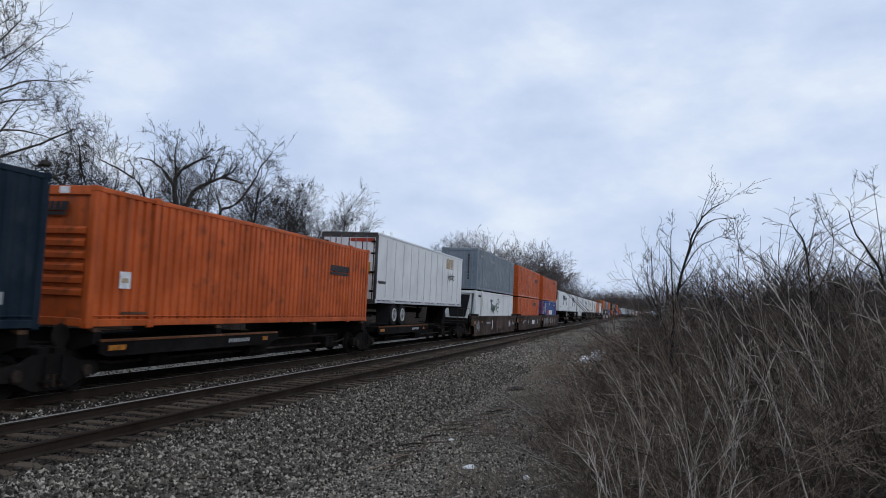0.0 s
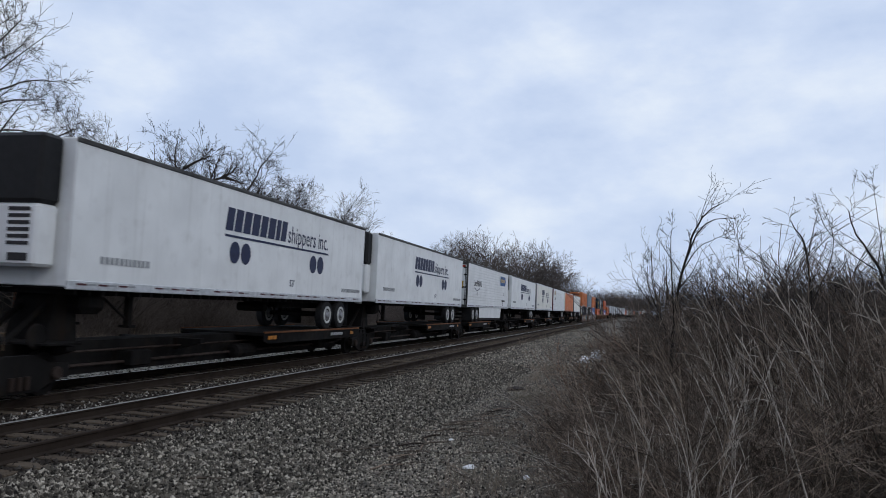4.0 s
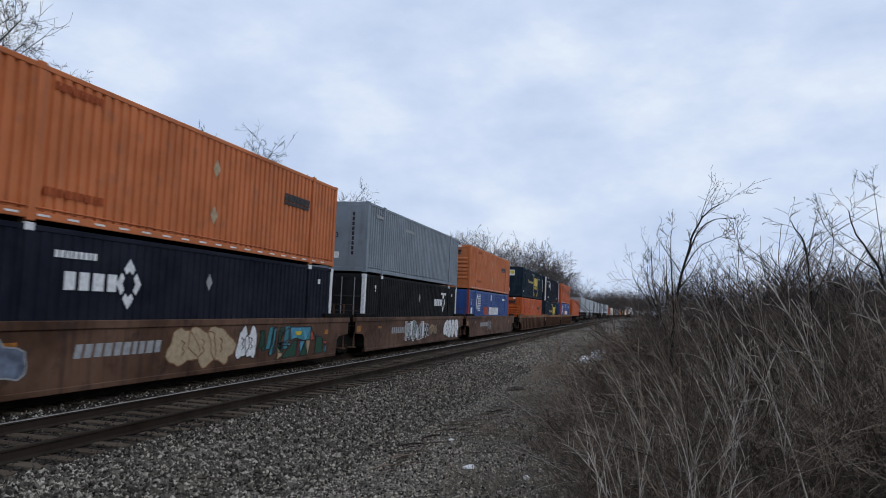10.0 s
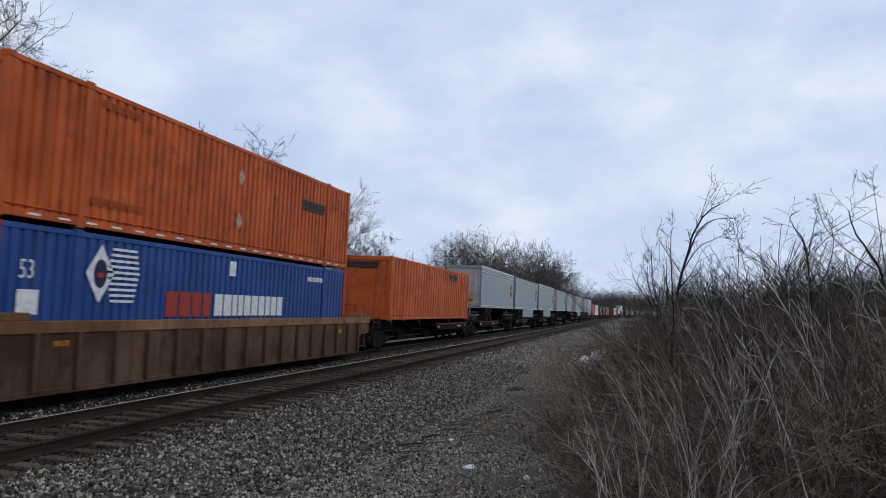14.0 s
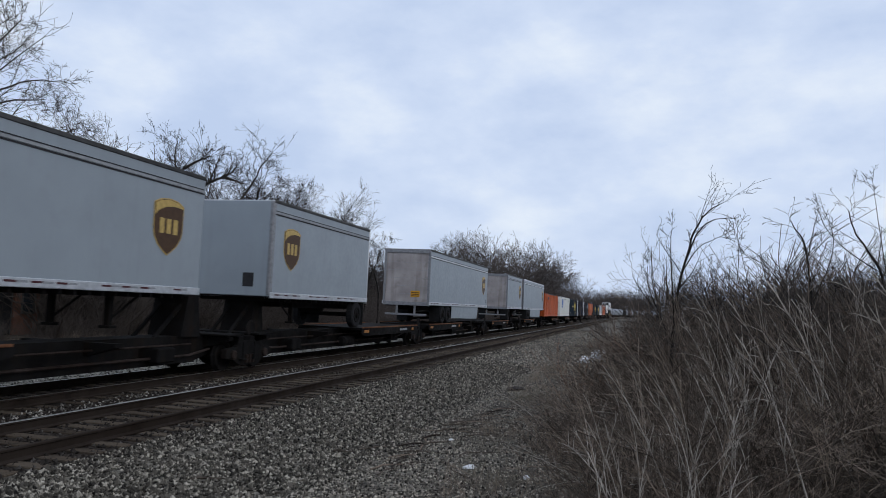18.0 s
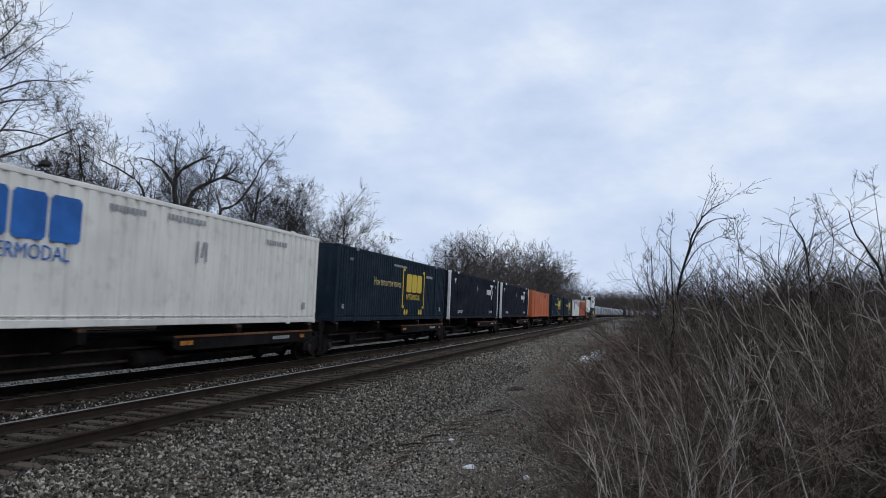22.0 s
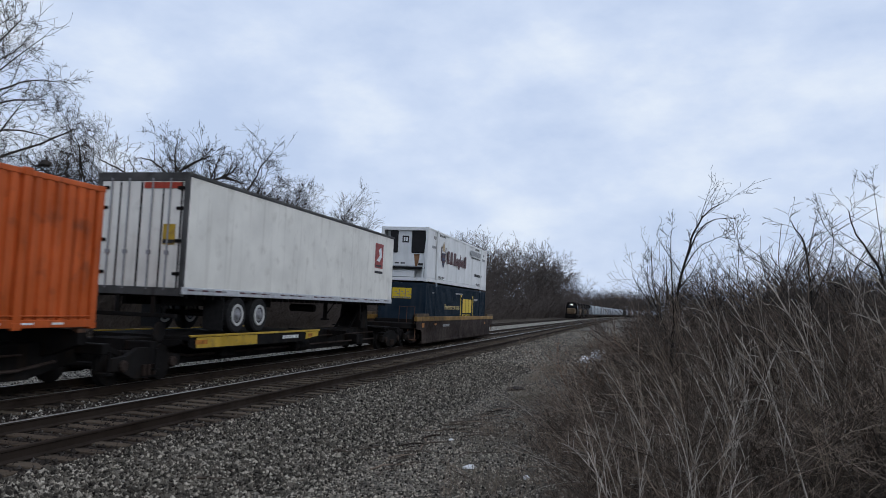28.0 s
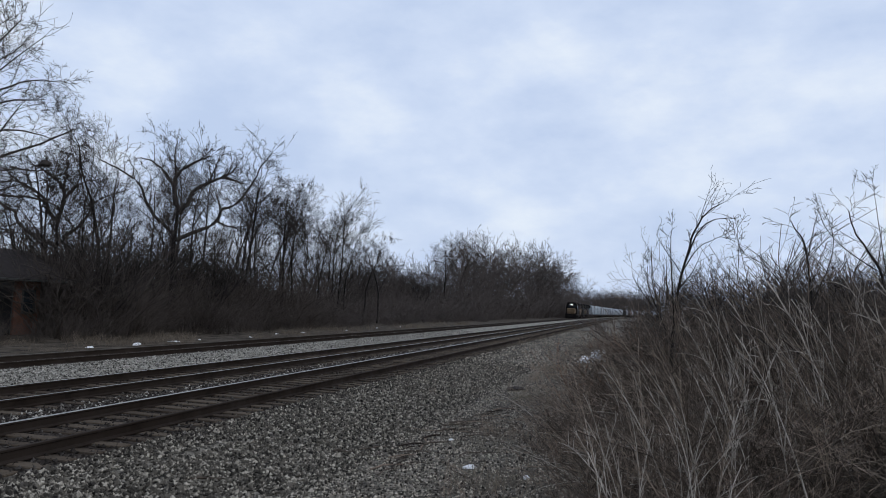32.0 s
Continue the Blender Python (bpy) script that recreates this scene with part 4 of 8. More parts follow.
def mk_shield(u, k=1.3):
    def f(r, X, L, h):
        w, v = (u if u > 0 else L + u), 1.55
        out = [(-0.42, 0.36), (-0.25, 0.43), (0.0, 0.46), (0.25, 0.43), (0.42, 0.36), (0.42, -0.08), (0.38, -0.22), (0.28, -0.35), (0.14, -0.45), (0.0, -0.53), (-0.14, -0.45), (-0.28, -0.35), (-0.38, -0.22), (-0.42, -0.08)]
        decal("shield_border", [[(w + a * k * 1.05, v + b * k * 1.04) for a, b in out]], "shield_gold", r, SIDE, X, "gold shield border")
        decal("shield", [[(w + a * k, v + b * k) for a, b in out]], "brown", r, SIDE, (X[0] + 0.003, X[1], X[2]), "brown shield emblem")
        top = [(-0.40, 0.16), (-0.3, 0.24), (-0.12, 0.31), (0.12, 0.345), (0.41, 0.33), (0.41, 0.355), (0.25, 0.42), (0, 0.45), (-0.25, 0.42), (-0.40, 0.355)]
        decal("shield_band", [[(w + a * k, v + b * k) for a, b in top]], "shield_gold", r, SIDE, (X[0] + 0.006, X[1], X[2]), "gold shield band")
        glyphs = [bar(w + q * k, v - 0.16 * k, 0.13 * k, 0.27 * k) for q in (-0.26, -0.06, 0.14)]
        decal("shield_mark", glyphs, "shield_gold", r, SIDE, (X[0] + 0.006, X[1], X[2]), "gold blocks of a wordmark")
        lettering("53" if L > 16 else "", 0.26, "decal_dark", r, SIDE, (X[0], L - 0.62, X[2] + 0.3)) if L > 16 else None
    return f


def mk_discs(u=5.6, gap=False):
    def f(r, X, L, h):
        word = letters(u, 1.72, 3.55, 0.62, 8, 0.1, 0.22, 5)
        if gap:
            word = word[:5]
        decal("logo", word, "decal_blue", r, SIDE, X, "dark blue block wordmark")
        lettering("shippers inc.", 0.78, "decal_blue", r, SIDE, (X[0], u + 3.7, X[2] + 1.72), 0.82)
        for w in ((u, 2.2), (u + 3.6, 3.3)) if gap else ((u, 6.95),):
            decal("line", [bar(w[0], 1.55, w[1], 0.06)], "decal_blue", r, SIDE, X)
        for q in (0.55, 1.15, 5.7, 6.3):
            decal("wheel_dot", [disc(u + q, 1.15, 0.27, 0.3)], "decal_blue", r, SIDE, X, "dark blue disc")
        decal("number", letters(0.9, 0.5, 1.6, 0.15, 11, 0, 0.4, 3) + letters(L - 2.2, 0.3, 1.9, 0.13, 14, 0, 0.4, 3), "decal_grey", r, SIDE, X)
        lettering("53'", 0.3, "decal_blue", r, SIDE, (X[0], 9.6, X[2] + 0.35))
    return f


def mk_intermodal(r, X, L, h):
    x = X[0] + 0.018
    lettering("interMODAL", 0.58, "decal_dark", r, SIDE, (x, 2.05, X[2] + 1.42), 0.82, "logo")
    sw = [(2.15 + 1.7 * i / 12, 1.3 - 0.16 * math.sin(math.pi * i / 12)) for i in range(13)]
    decal("swoosh", [sw + [(a, b - 0.05) for a, b in sw[::-1]]], "decal_blue", r, SIDE, (x, 0, X[2]), "dark blue swoosh")
    decal("panel", [[(12.2, 1.79), (14.45, 1.79), (14.75, 2.16), (14.45, 2.53), (12.2, 2.53)]], "panel_blue", r, SIDE, (x, 0, X[2]), "blue arrow-shaped graphic panel")
    decal("panel_text", letters(12.35, 2.05, 2.1, 0.26, 9, 0, 0.25, 3), "decal_tan", r, SIDE, (x + 0.007, 0, X[2]))
    decal("marking", [[(2.98, 1.0), (3.08, 1.0), (3.08, 0.86), (3.12, 0.86), (3.03, 0.7), (2.94, 0.86), (2.98, 0.86)]], "decal_dark", r, SIDE, (x, 0, X[2]))
    decal("marking", letters(13.0, 0.5, 1.5, 0.12, 14, 0, 0.4, 3) + [bar(13.75, 0.95, 0.04, 0.3), bar(13.45, 0.15, 0.1, 0.3)], "decal_dark", r, SIDE, (x, 0, X[2]))


def mk_logistics(u):
    def f(r, X, L, h):
        decal("logo", letters(u - 0.5, 2.1, 1.5, 0.58, 3, 0.08, 0.2, 3), "decal_tan", r, SIDE, X, "faded tan block wordmark")
        lettering("logistics", 0.62, "decal_dark", r, SIDE, (X[0], u, X[2] + 1.48), 0.82)
        decal("number", letters(0.25, 0.78, 1.0, 0.12, 8, 0, 0.4, 3), "decal_dark", r, SIDE, X)
    return f


def mk_red_panel(r, X, L, h):
    u = 14.22
    decal("panel", [bar(u - 0.5, 1.42, 1.0, 1.04)], "dull_red", r, SIDE, X, "dull red picture panel")
    decal("panel_mark", [[(u - 0.3, 1.75), (u + 0.05, 1.68), (u + 0.35, 1.95), (u + 0.2, 2.3), (u - 0.1, 2.2), (u + 0.05, 1.95)]], "decal_white", r, SIDE, (X[0] + 0.003, 0, X[2]))
    decal("panel_caption", [bar(u - 0.5, 1.2, 1.0, 0.1), bar(u - 0.4, 1.48, 0.7, 0.08)], "decal_dark", r, SIDE, (X[0] + 0.003, 0, X[2]))


def mk_orange_trl(r, X, L, h):
    decal("number", [bar(0.06, 0.75 + i * 0.17, 0.12, 0.12) for i in range(8)], "decal_dark", r, SIDE, (X[0] + 0.004, 0, X[2]))
    decal("plate", [bar(4.6, 0.45, 0.2, 0.25)], "decal_white", r, SIDE, X)
# ---- rail cars ----


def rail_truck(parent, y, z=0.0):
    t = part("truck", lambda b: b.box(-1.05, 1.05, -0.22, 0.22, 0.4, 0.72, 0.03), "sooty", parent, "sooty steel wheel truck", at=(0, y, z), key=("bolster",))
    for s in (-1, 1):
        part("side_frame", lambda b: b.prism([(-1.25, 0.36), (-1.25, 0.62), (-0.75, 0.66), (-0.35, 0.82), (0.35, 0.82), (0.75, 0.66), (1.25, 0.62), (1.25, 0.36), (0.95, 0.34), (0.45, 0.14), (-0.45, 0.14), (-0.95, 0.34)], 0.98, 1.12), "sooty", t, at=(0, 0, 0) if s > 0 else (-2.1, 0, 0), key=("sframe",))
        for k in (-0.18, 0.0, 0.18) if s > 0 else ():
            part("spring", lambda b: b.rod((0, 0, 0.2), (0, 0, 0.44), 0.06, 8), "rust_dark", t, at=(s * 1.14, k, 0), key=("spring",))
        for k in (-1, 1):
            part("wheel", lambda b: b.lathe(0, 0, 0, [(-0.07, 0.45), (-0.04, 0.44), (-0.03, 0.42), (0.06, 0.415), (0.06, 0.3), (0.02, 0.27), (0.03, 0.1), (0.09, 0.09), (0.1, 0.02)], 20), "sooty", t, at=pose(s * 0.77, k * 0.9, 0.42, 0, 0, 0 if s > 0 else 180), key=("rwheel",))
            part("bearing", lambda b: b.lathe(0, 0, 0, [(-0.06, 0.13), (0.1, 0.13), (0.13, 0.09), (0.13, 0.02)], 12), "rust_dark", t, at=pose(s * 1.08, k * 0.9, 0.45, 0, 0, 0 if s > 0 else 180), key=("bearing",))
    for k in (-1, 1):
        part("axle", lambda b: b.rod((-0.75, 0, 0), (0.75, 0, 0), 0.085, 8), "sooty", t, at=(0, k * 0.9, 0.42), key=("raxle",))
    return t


def coupler(parent, y, d):
    part("coupler", lambda b: b.box(-0.1, 0.1, 0, 0.55, 0.68, 0.9, 0.02).box(-0.17, 0.17, 0.5, 0.75, 0.62, 0.96, 0.04), "sooty", parent, at=pose(0, y, 0, 0, 0, 0 if d > 0 else 180), key=("coupler",))


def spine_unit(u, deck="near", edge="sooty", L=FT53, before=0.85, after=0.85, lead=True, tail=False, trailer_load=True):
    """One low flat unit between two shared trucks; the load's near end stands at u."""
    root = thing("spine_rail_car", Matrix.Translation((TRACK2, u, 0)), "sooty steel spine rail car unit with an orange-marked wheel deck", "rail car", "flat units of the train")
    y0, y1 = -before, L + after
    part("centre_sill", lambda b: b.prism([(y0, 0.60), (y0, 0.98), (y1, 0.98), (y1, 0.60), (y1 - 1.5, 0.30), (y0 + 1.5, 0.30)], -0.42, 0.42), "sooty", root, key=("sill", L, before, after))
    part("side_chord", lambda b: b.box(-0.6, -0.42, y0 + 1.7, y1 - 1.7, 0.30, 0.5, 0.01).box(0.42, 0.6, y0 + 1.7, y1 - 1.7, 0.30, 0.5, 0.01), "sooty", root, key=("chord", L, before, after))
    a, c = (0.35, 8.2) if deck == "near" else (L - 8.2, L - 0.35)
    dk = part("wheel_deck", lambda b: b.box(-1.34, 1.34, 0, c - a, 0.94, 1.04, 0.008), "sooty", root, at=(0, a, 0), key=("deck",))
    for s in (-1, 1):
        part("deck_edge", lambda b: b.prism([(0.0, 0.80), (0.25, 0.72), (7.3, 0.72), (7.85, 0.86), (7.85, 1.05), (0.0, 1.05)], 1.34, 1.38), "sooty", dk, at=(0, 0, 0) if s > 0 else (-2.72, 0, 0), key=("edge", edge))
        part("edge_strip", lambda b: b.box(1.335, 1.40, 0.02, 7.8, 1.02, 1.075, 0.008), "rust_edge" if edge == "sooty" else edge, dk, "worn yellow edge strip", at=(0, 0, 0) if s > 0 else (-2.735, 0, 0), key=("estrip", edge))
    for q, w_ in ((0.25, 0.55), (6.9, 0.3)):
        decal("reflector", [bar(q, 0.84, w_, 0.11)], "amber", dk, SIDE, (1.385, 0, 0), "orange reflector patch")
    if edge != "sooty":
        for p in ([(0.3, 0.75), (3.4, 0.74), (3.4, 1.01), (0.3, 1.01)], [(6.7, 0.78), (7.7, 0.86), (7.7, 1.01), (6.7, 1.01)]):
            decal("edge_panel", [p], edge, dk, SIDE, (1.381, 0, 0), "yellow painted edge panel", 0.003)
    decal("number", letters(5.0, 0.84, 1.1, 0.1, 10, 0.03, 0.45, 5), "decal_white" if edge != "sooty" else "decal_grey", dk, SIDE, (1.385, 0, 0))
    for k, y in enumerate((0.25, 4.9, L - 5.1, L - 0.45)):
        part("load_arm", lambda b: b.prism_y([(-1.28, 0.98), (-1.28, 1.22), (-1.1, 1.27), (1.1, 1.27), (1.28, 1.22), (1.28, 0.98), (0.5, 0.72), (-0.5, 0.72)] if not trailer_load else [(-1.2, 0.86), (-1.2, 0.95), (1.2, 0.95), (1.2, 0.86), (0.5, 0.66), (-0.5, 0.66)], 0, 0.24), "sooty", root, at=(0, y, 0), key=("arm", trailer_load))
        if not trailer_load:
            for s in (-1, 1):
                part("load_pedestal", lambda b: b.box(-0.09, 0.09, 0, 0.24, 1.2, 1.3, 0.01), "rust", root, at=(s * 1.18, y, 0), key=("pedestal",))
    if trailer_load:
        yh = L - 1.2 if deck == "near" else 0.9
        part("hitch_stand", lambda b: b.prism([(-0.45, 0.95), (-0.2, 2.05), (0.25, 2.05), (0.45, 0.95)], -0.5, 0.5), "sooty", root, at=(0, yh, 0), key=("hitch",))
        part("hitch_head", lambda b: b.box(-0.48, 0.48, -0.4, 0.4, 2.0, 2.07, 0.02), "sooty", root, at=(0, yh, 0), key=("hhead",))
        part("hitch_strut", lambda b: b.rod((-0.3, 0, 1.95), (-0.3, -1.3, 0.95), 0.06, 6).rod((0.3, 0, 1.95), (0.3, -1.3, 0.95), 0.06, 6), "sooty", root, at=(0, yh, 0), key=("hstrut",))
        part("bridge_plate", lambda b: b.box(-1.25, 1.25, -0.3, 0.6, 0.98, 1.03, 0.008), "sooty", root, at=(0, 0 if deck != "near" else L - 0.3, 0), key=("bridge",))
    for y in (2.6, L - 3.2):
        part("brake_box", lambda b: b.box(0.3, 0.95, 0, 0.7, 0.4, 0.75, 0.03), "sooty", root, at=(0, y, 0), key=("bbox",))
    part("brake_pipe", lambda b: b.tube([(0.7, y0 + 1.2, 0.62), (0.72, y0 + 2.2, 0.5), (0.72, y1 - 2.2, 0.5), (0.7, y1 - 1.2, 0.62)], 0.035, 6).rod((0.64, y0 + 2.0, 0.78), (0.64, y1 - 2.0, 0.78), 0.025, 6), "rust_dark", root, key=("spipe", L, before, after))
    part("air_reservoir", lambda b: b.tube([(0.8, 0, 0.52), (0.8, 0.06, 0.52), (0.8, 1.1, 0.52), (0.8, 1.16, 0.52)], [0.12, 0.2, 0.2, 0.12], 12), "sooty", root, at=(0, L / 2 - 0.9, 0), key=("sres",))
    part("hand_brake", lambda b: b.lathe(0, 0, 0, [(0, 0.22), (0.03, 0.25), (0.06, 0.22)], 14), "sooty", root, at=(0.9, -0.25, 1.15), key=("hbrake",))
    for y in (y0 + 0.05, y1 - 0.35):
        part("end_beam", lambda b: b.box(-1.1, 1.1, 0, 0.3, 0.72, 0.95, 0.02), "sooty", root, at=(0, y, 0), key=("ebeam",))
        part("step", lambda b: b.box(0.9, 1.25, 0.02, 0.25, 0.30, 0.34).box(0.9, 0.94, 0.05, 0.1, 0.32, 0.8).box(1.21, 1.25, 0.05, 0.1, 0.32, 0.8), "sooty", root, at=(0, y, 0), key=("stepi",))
    if lead:
        rail_truck(root, y0 if before < 1.2 else y0 + 1.2)
    if tail:
        rail_truck(root, y1 if after < 1.2 else y1 - 1.2)
    if before >= 1.2:
        coupler(root, y0 - 0.0, -1)
        part("end_railing", lambda b: b.tube([(1.22, 0.1, 0.9), (1.22, 0.1, 1.55), (0.55, 0.1, 1.55), (0.55, 0.1, 0.9)], 0.02, 6).tube([(1.22, 0.1, 1.25), (1.22, 0.7, 1.25), (1.22, 0.7, 0.95)], 0.018, 6), "tan_rust", root, "dirty yellowish end railing", at=(0, y0, 0), key=("erail",))
    if after >= 1.2:
        coupler(root, y1 - 0.05, 1)
    MOVERS.append(root)
    return root


def stroke(pts, w):
    """A sprayed line as a chain of flat quads."""
    out = []
    for (a, b), (c, d) in zip(pts, pts[1:]):
        n = math.hypot(c - a, d - b) or 1
        x, y = (b - d) / n * w / 2, (c - a) / n * w / 2
        out.append([(a + x, b + y), (a - x, b - y), (c - x, d - y), (c + x, d + y)])
    return out


def tag_shapes(root, X, kind, seed):
    """Sprayed tags: one colour gives a scrawl, more give filled bubble shapes with outlines."""
    r = random.Random(seed)
    for u, w, h, mats in kind:
        if len(mats) == 1:
            f1, f2, p1, p2 = r.uniform(5, 8), r.uniform(9, 14), r.uniform(0, 6), r.uniform(0, 6)
            n = 44
            pts = [(u + w * (i / n) + 0.09 * w * math.sin(f2 * 6.283 * i / n * 0.5 + p1), 0.8 + 0.5 * h * (0.7 * math.sin(f1 * 6.283 * i / n + p2) + 0.3 * math.sin(f2 * 6.283 * i / n))) for i in range(n + 1)]
            decal("graffiti", stroke(pts, 0.035), mats[0], root, SIDE, (X, 0, 0), "scrawled graffiti tag")
            continue
        n = max(2, round(w / 0.75))
        step_ = w / n
        if len(mats) > 2:
            # angular letters: slanted bars in turn, each with a dark edge
            fills, edges = {m: [] for m in mats}, []
            for i in range(n * 4):
                c = u + w * (i + 0.2) / (n * 4)
                hh, ww = h * r.uniform(0.45, 0.95), step_ * r.uniform(0.22, 0.42)
                p = bar(c, 0.8 - h * 0.5 + r.uniform(0, h - hh), ww, hh, r.uniform(-0.22, 0.3))
                if r.random() < 0.4:
                    p = p[:2] + [(p[1][0] + 0.12, (p[1][1] + p[2][1]) / 2)] + p[2:]
                fills[(mats[0], mats[0], mats[2], mats[-1], mats[1])[i % 5]].append(p)
                edges += stroke(p + p[:1], 0.022)
            for k, (m, polys) in enumerate(fills.items()):
                if polys:
                    decal("graffiti", polys, m, root, SIDE, (X + 0.0025 * k, 0, 0), "sprayed graffiti letters", 0.004)
            decal("graffiti_line", edges, mats[1], root, SIDE, (X + 0.012, 0, 0), "sprayed outlines", 0.003)
            continue
        blobs = []
        for i in range(n):
            c, k, tl = u + step_ * (i + 0.5), 22, r.uniform(-0.2, 0.25)
            w1, w2, w3 = r.uniform(0, 6), r.uniform(0, 6), r.uniform(0, 6)
            blob = []
            for q in range(k):
                a = 6.283 * q / k
                m = 1 + 0.13 * math.sin(2 * a + w1) + 0.13 * math.sin(3 * a + w2) + 0.10 * math.sin(5 * a + w3) + r.uniform(-0.06, 0.06)
                x, y = 0.68 * step_ * m * math.cos(a), 0.49 * h * m * math.sin(a)
                blob.append((c + x + tl * y, 0.8 + max(-0.6, min(0.5, y))))
            blobs.append(blob)
        for q in (0, 1):
            if blobs[q::2]:
                decal("graffiti", blobs[q::2], mats[0], root, SIDE, (X + 0.003 * q, 0, 0), "sprayed graffiti letters", 0.004)
        lines = []
        for blob in blobs:
            lines += stroke(blob + blob[:1], 0.03)
            cx, cy = sum(p[0] for p in blob) / len(blob), sum(p[1] for p in blob) / len(blob)
            lines += stroke([(cx - 0.1, cy + 0.18 * h), (cx + 0.05, cy + 0.1 * h), (cx - 0.05, cy - 0.02), (cx + 0.06, cy - 0.1 * h), (cx - 0.06, cy - 0.2 * h)], 0.03)
        decal("graffiti_line", lines, mats[1], root, SIDE, (X + 0.009, 0, 0), "sprayed outlines", 0.003)


def mural(root, X, u, w):
    """A painted piece of angular colour fields with dark outlines, on the well's side."""
    fields = {
        "decal_cyan": ([(0.21, 0.855), (0.63, 0.85), (0.62, 0.465), (0.47, 0.47), (0.32, 0.55), (0.23, 0.495)],
                       [(0.0, 0.455), (0.225, 0.42), (0.22, 0.35), (0.0, 0.38)],
                       [(0.41, 0.455), (0.515, 0.465), (0.42, 0.04)],
                       [(0.735, 0.62), (0.79, 0.58), (0.75, 0.55)], [(0.95, 0.22), (1.0, 0.3), (0.99, 0.08), (0.95, 0.06)]),
        "decal_red": ([(0.05, 0.475), (0.095, 0.73), (0.18, 0.84), (0.195, 0.53), (0.095, 0.45)],
                      [(0.635, 0.835), (0.73, 0.46), (0.625, 0.46)],
                      [(0.905, 0.42), (1.0, 0.4), (0.985, 0.3), (0.92, 0.32)]),
        "decal_green": ([(0.0, 0.77), (0.07, 0.8), (0.05, 0.49), (0.0, 0.485)],
                        [(0.08, 0.1), (0.31, 0.49), (0.36, 0.475), (0.35, 0.07), (0.09, 0.03)],
                        [(0.75, 0.55), (0.89, 0.55), (0.905, 0.07), (0.73, 0.06)],
                        [(0.47, 0.27), (0.53, 0.45), (0.57, 0.06), (0.42, 0.03)]),
        "decal_maroon": ([(0.36, 0.46), (0.41, 0.455), (0.41, 0.12), (0.335, 0.05)],),
        "decal_tan": ([(0.51, 0.47), (0.62, 0.46), (0.58, 0.03)], [(0.0, 0.31), (0.08, 0.12), (0.0, 0.03)]),
        "decal_teal": ([(0.335, 0.545), (0.445, 0.83), (0.515, 0.48)], [(0.53, 0.475), (0.62, 0.8), (0.622, 0.468)]),
        "gold": ([(0.31, 0.72), (0.44, 0.74), (0.42, 0.63), (0.33, 0.62)],),
    }
    lines = []
    for k, (m, polys) in enumerate(fields.items()):
        polys = [[(u + w * a, 0.22 + 1.14 * b) for a, b in p] for p in polys]
        decal("graffiti", polys, m, root, SIDE, (X + 0.0025 * k, 0, 0), "painted graffiti colour fields", 0.004)
        if m in ("decal_cyan", "decal_red", "decal_green"):
            for p in polys:
                lines += stroke(p + p[:1], 0.03)
    decal("graffiti_line", lines, "decal_dark", root, SIDE, (X + 0.022, 0, 0), "sprayed outlines", 0.003)


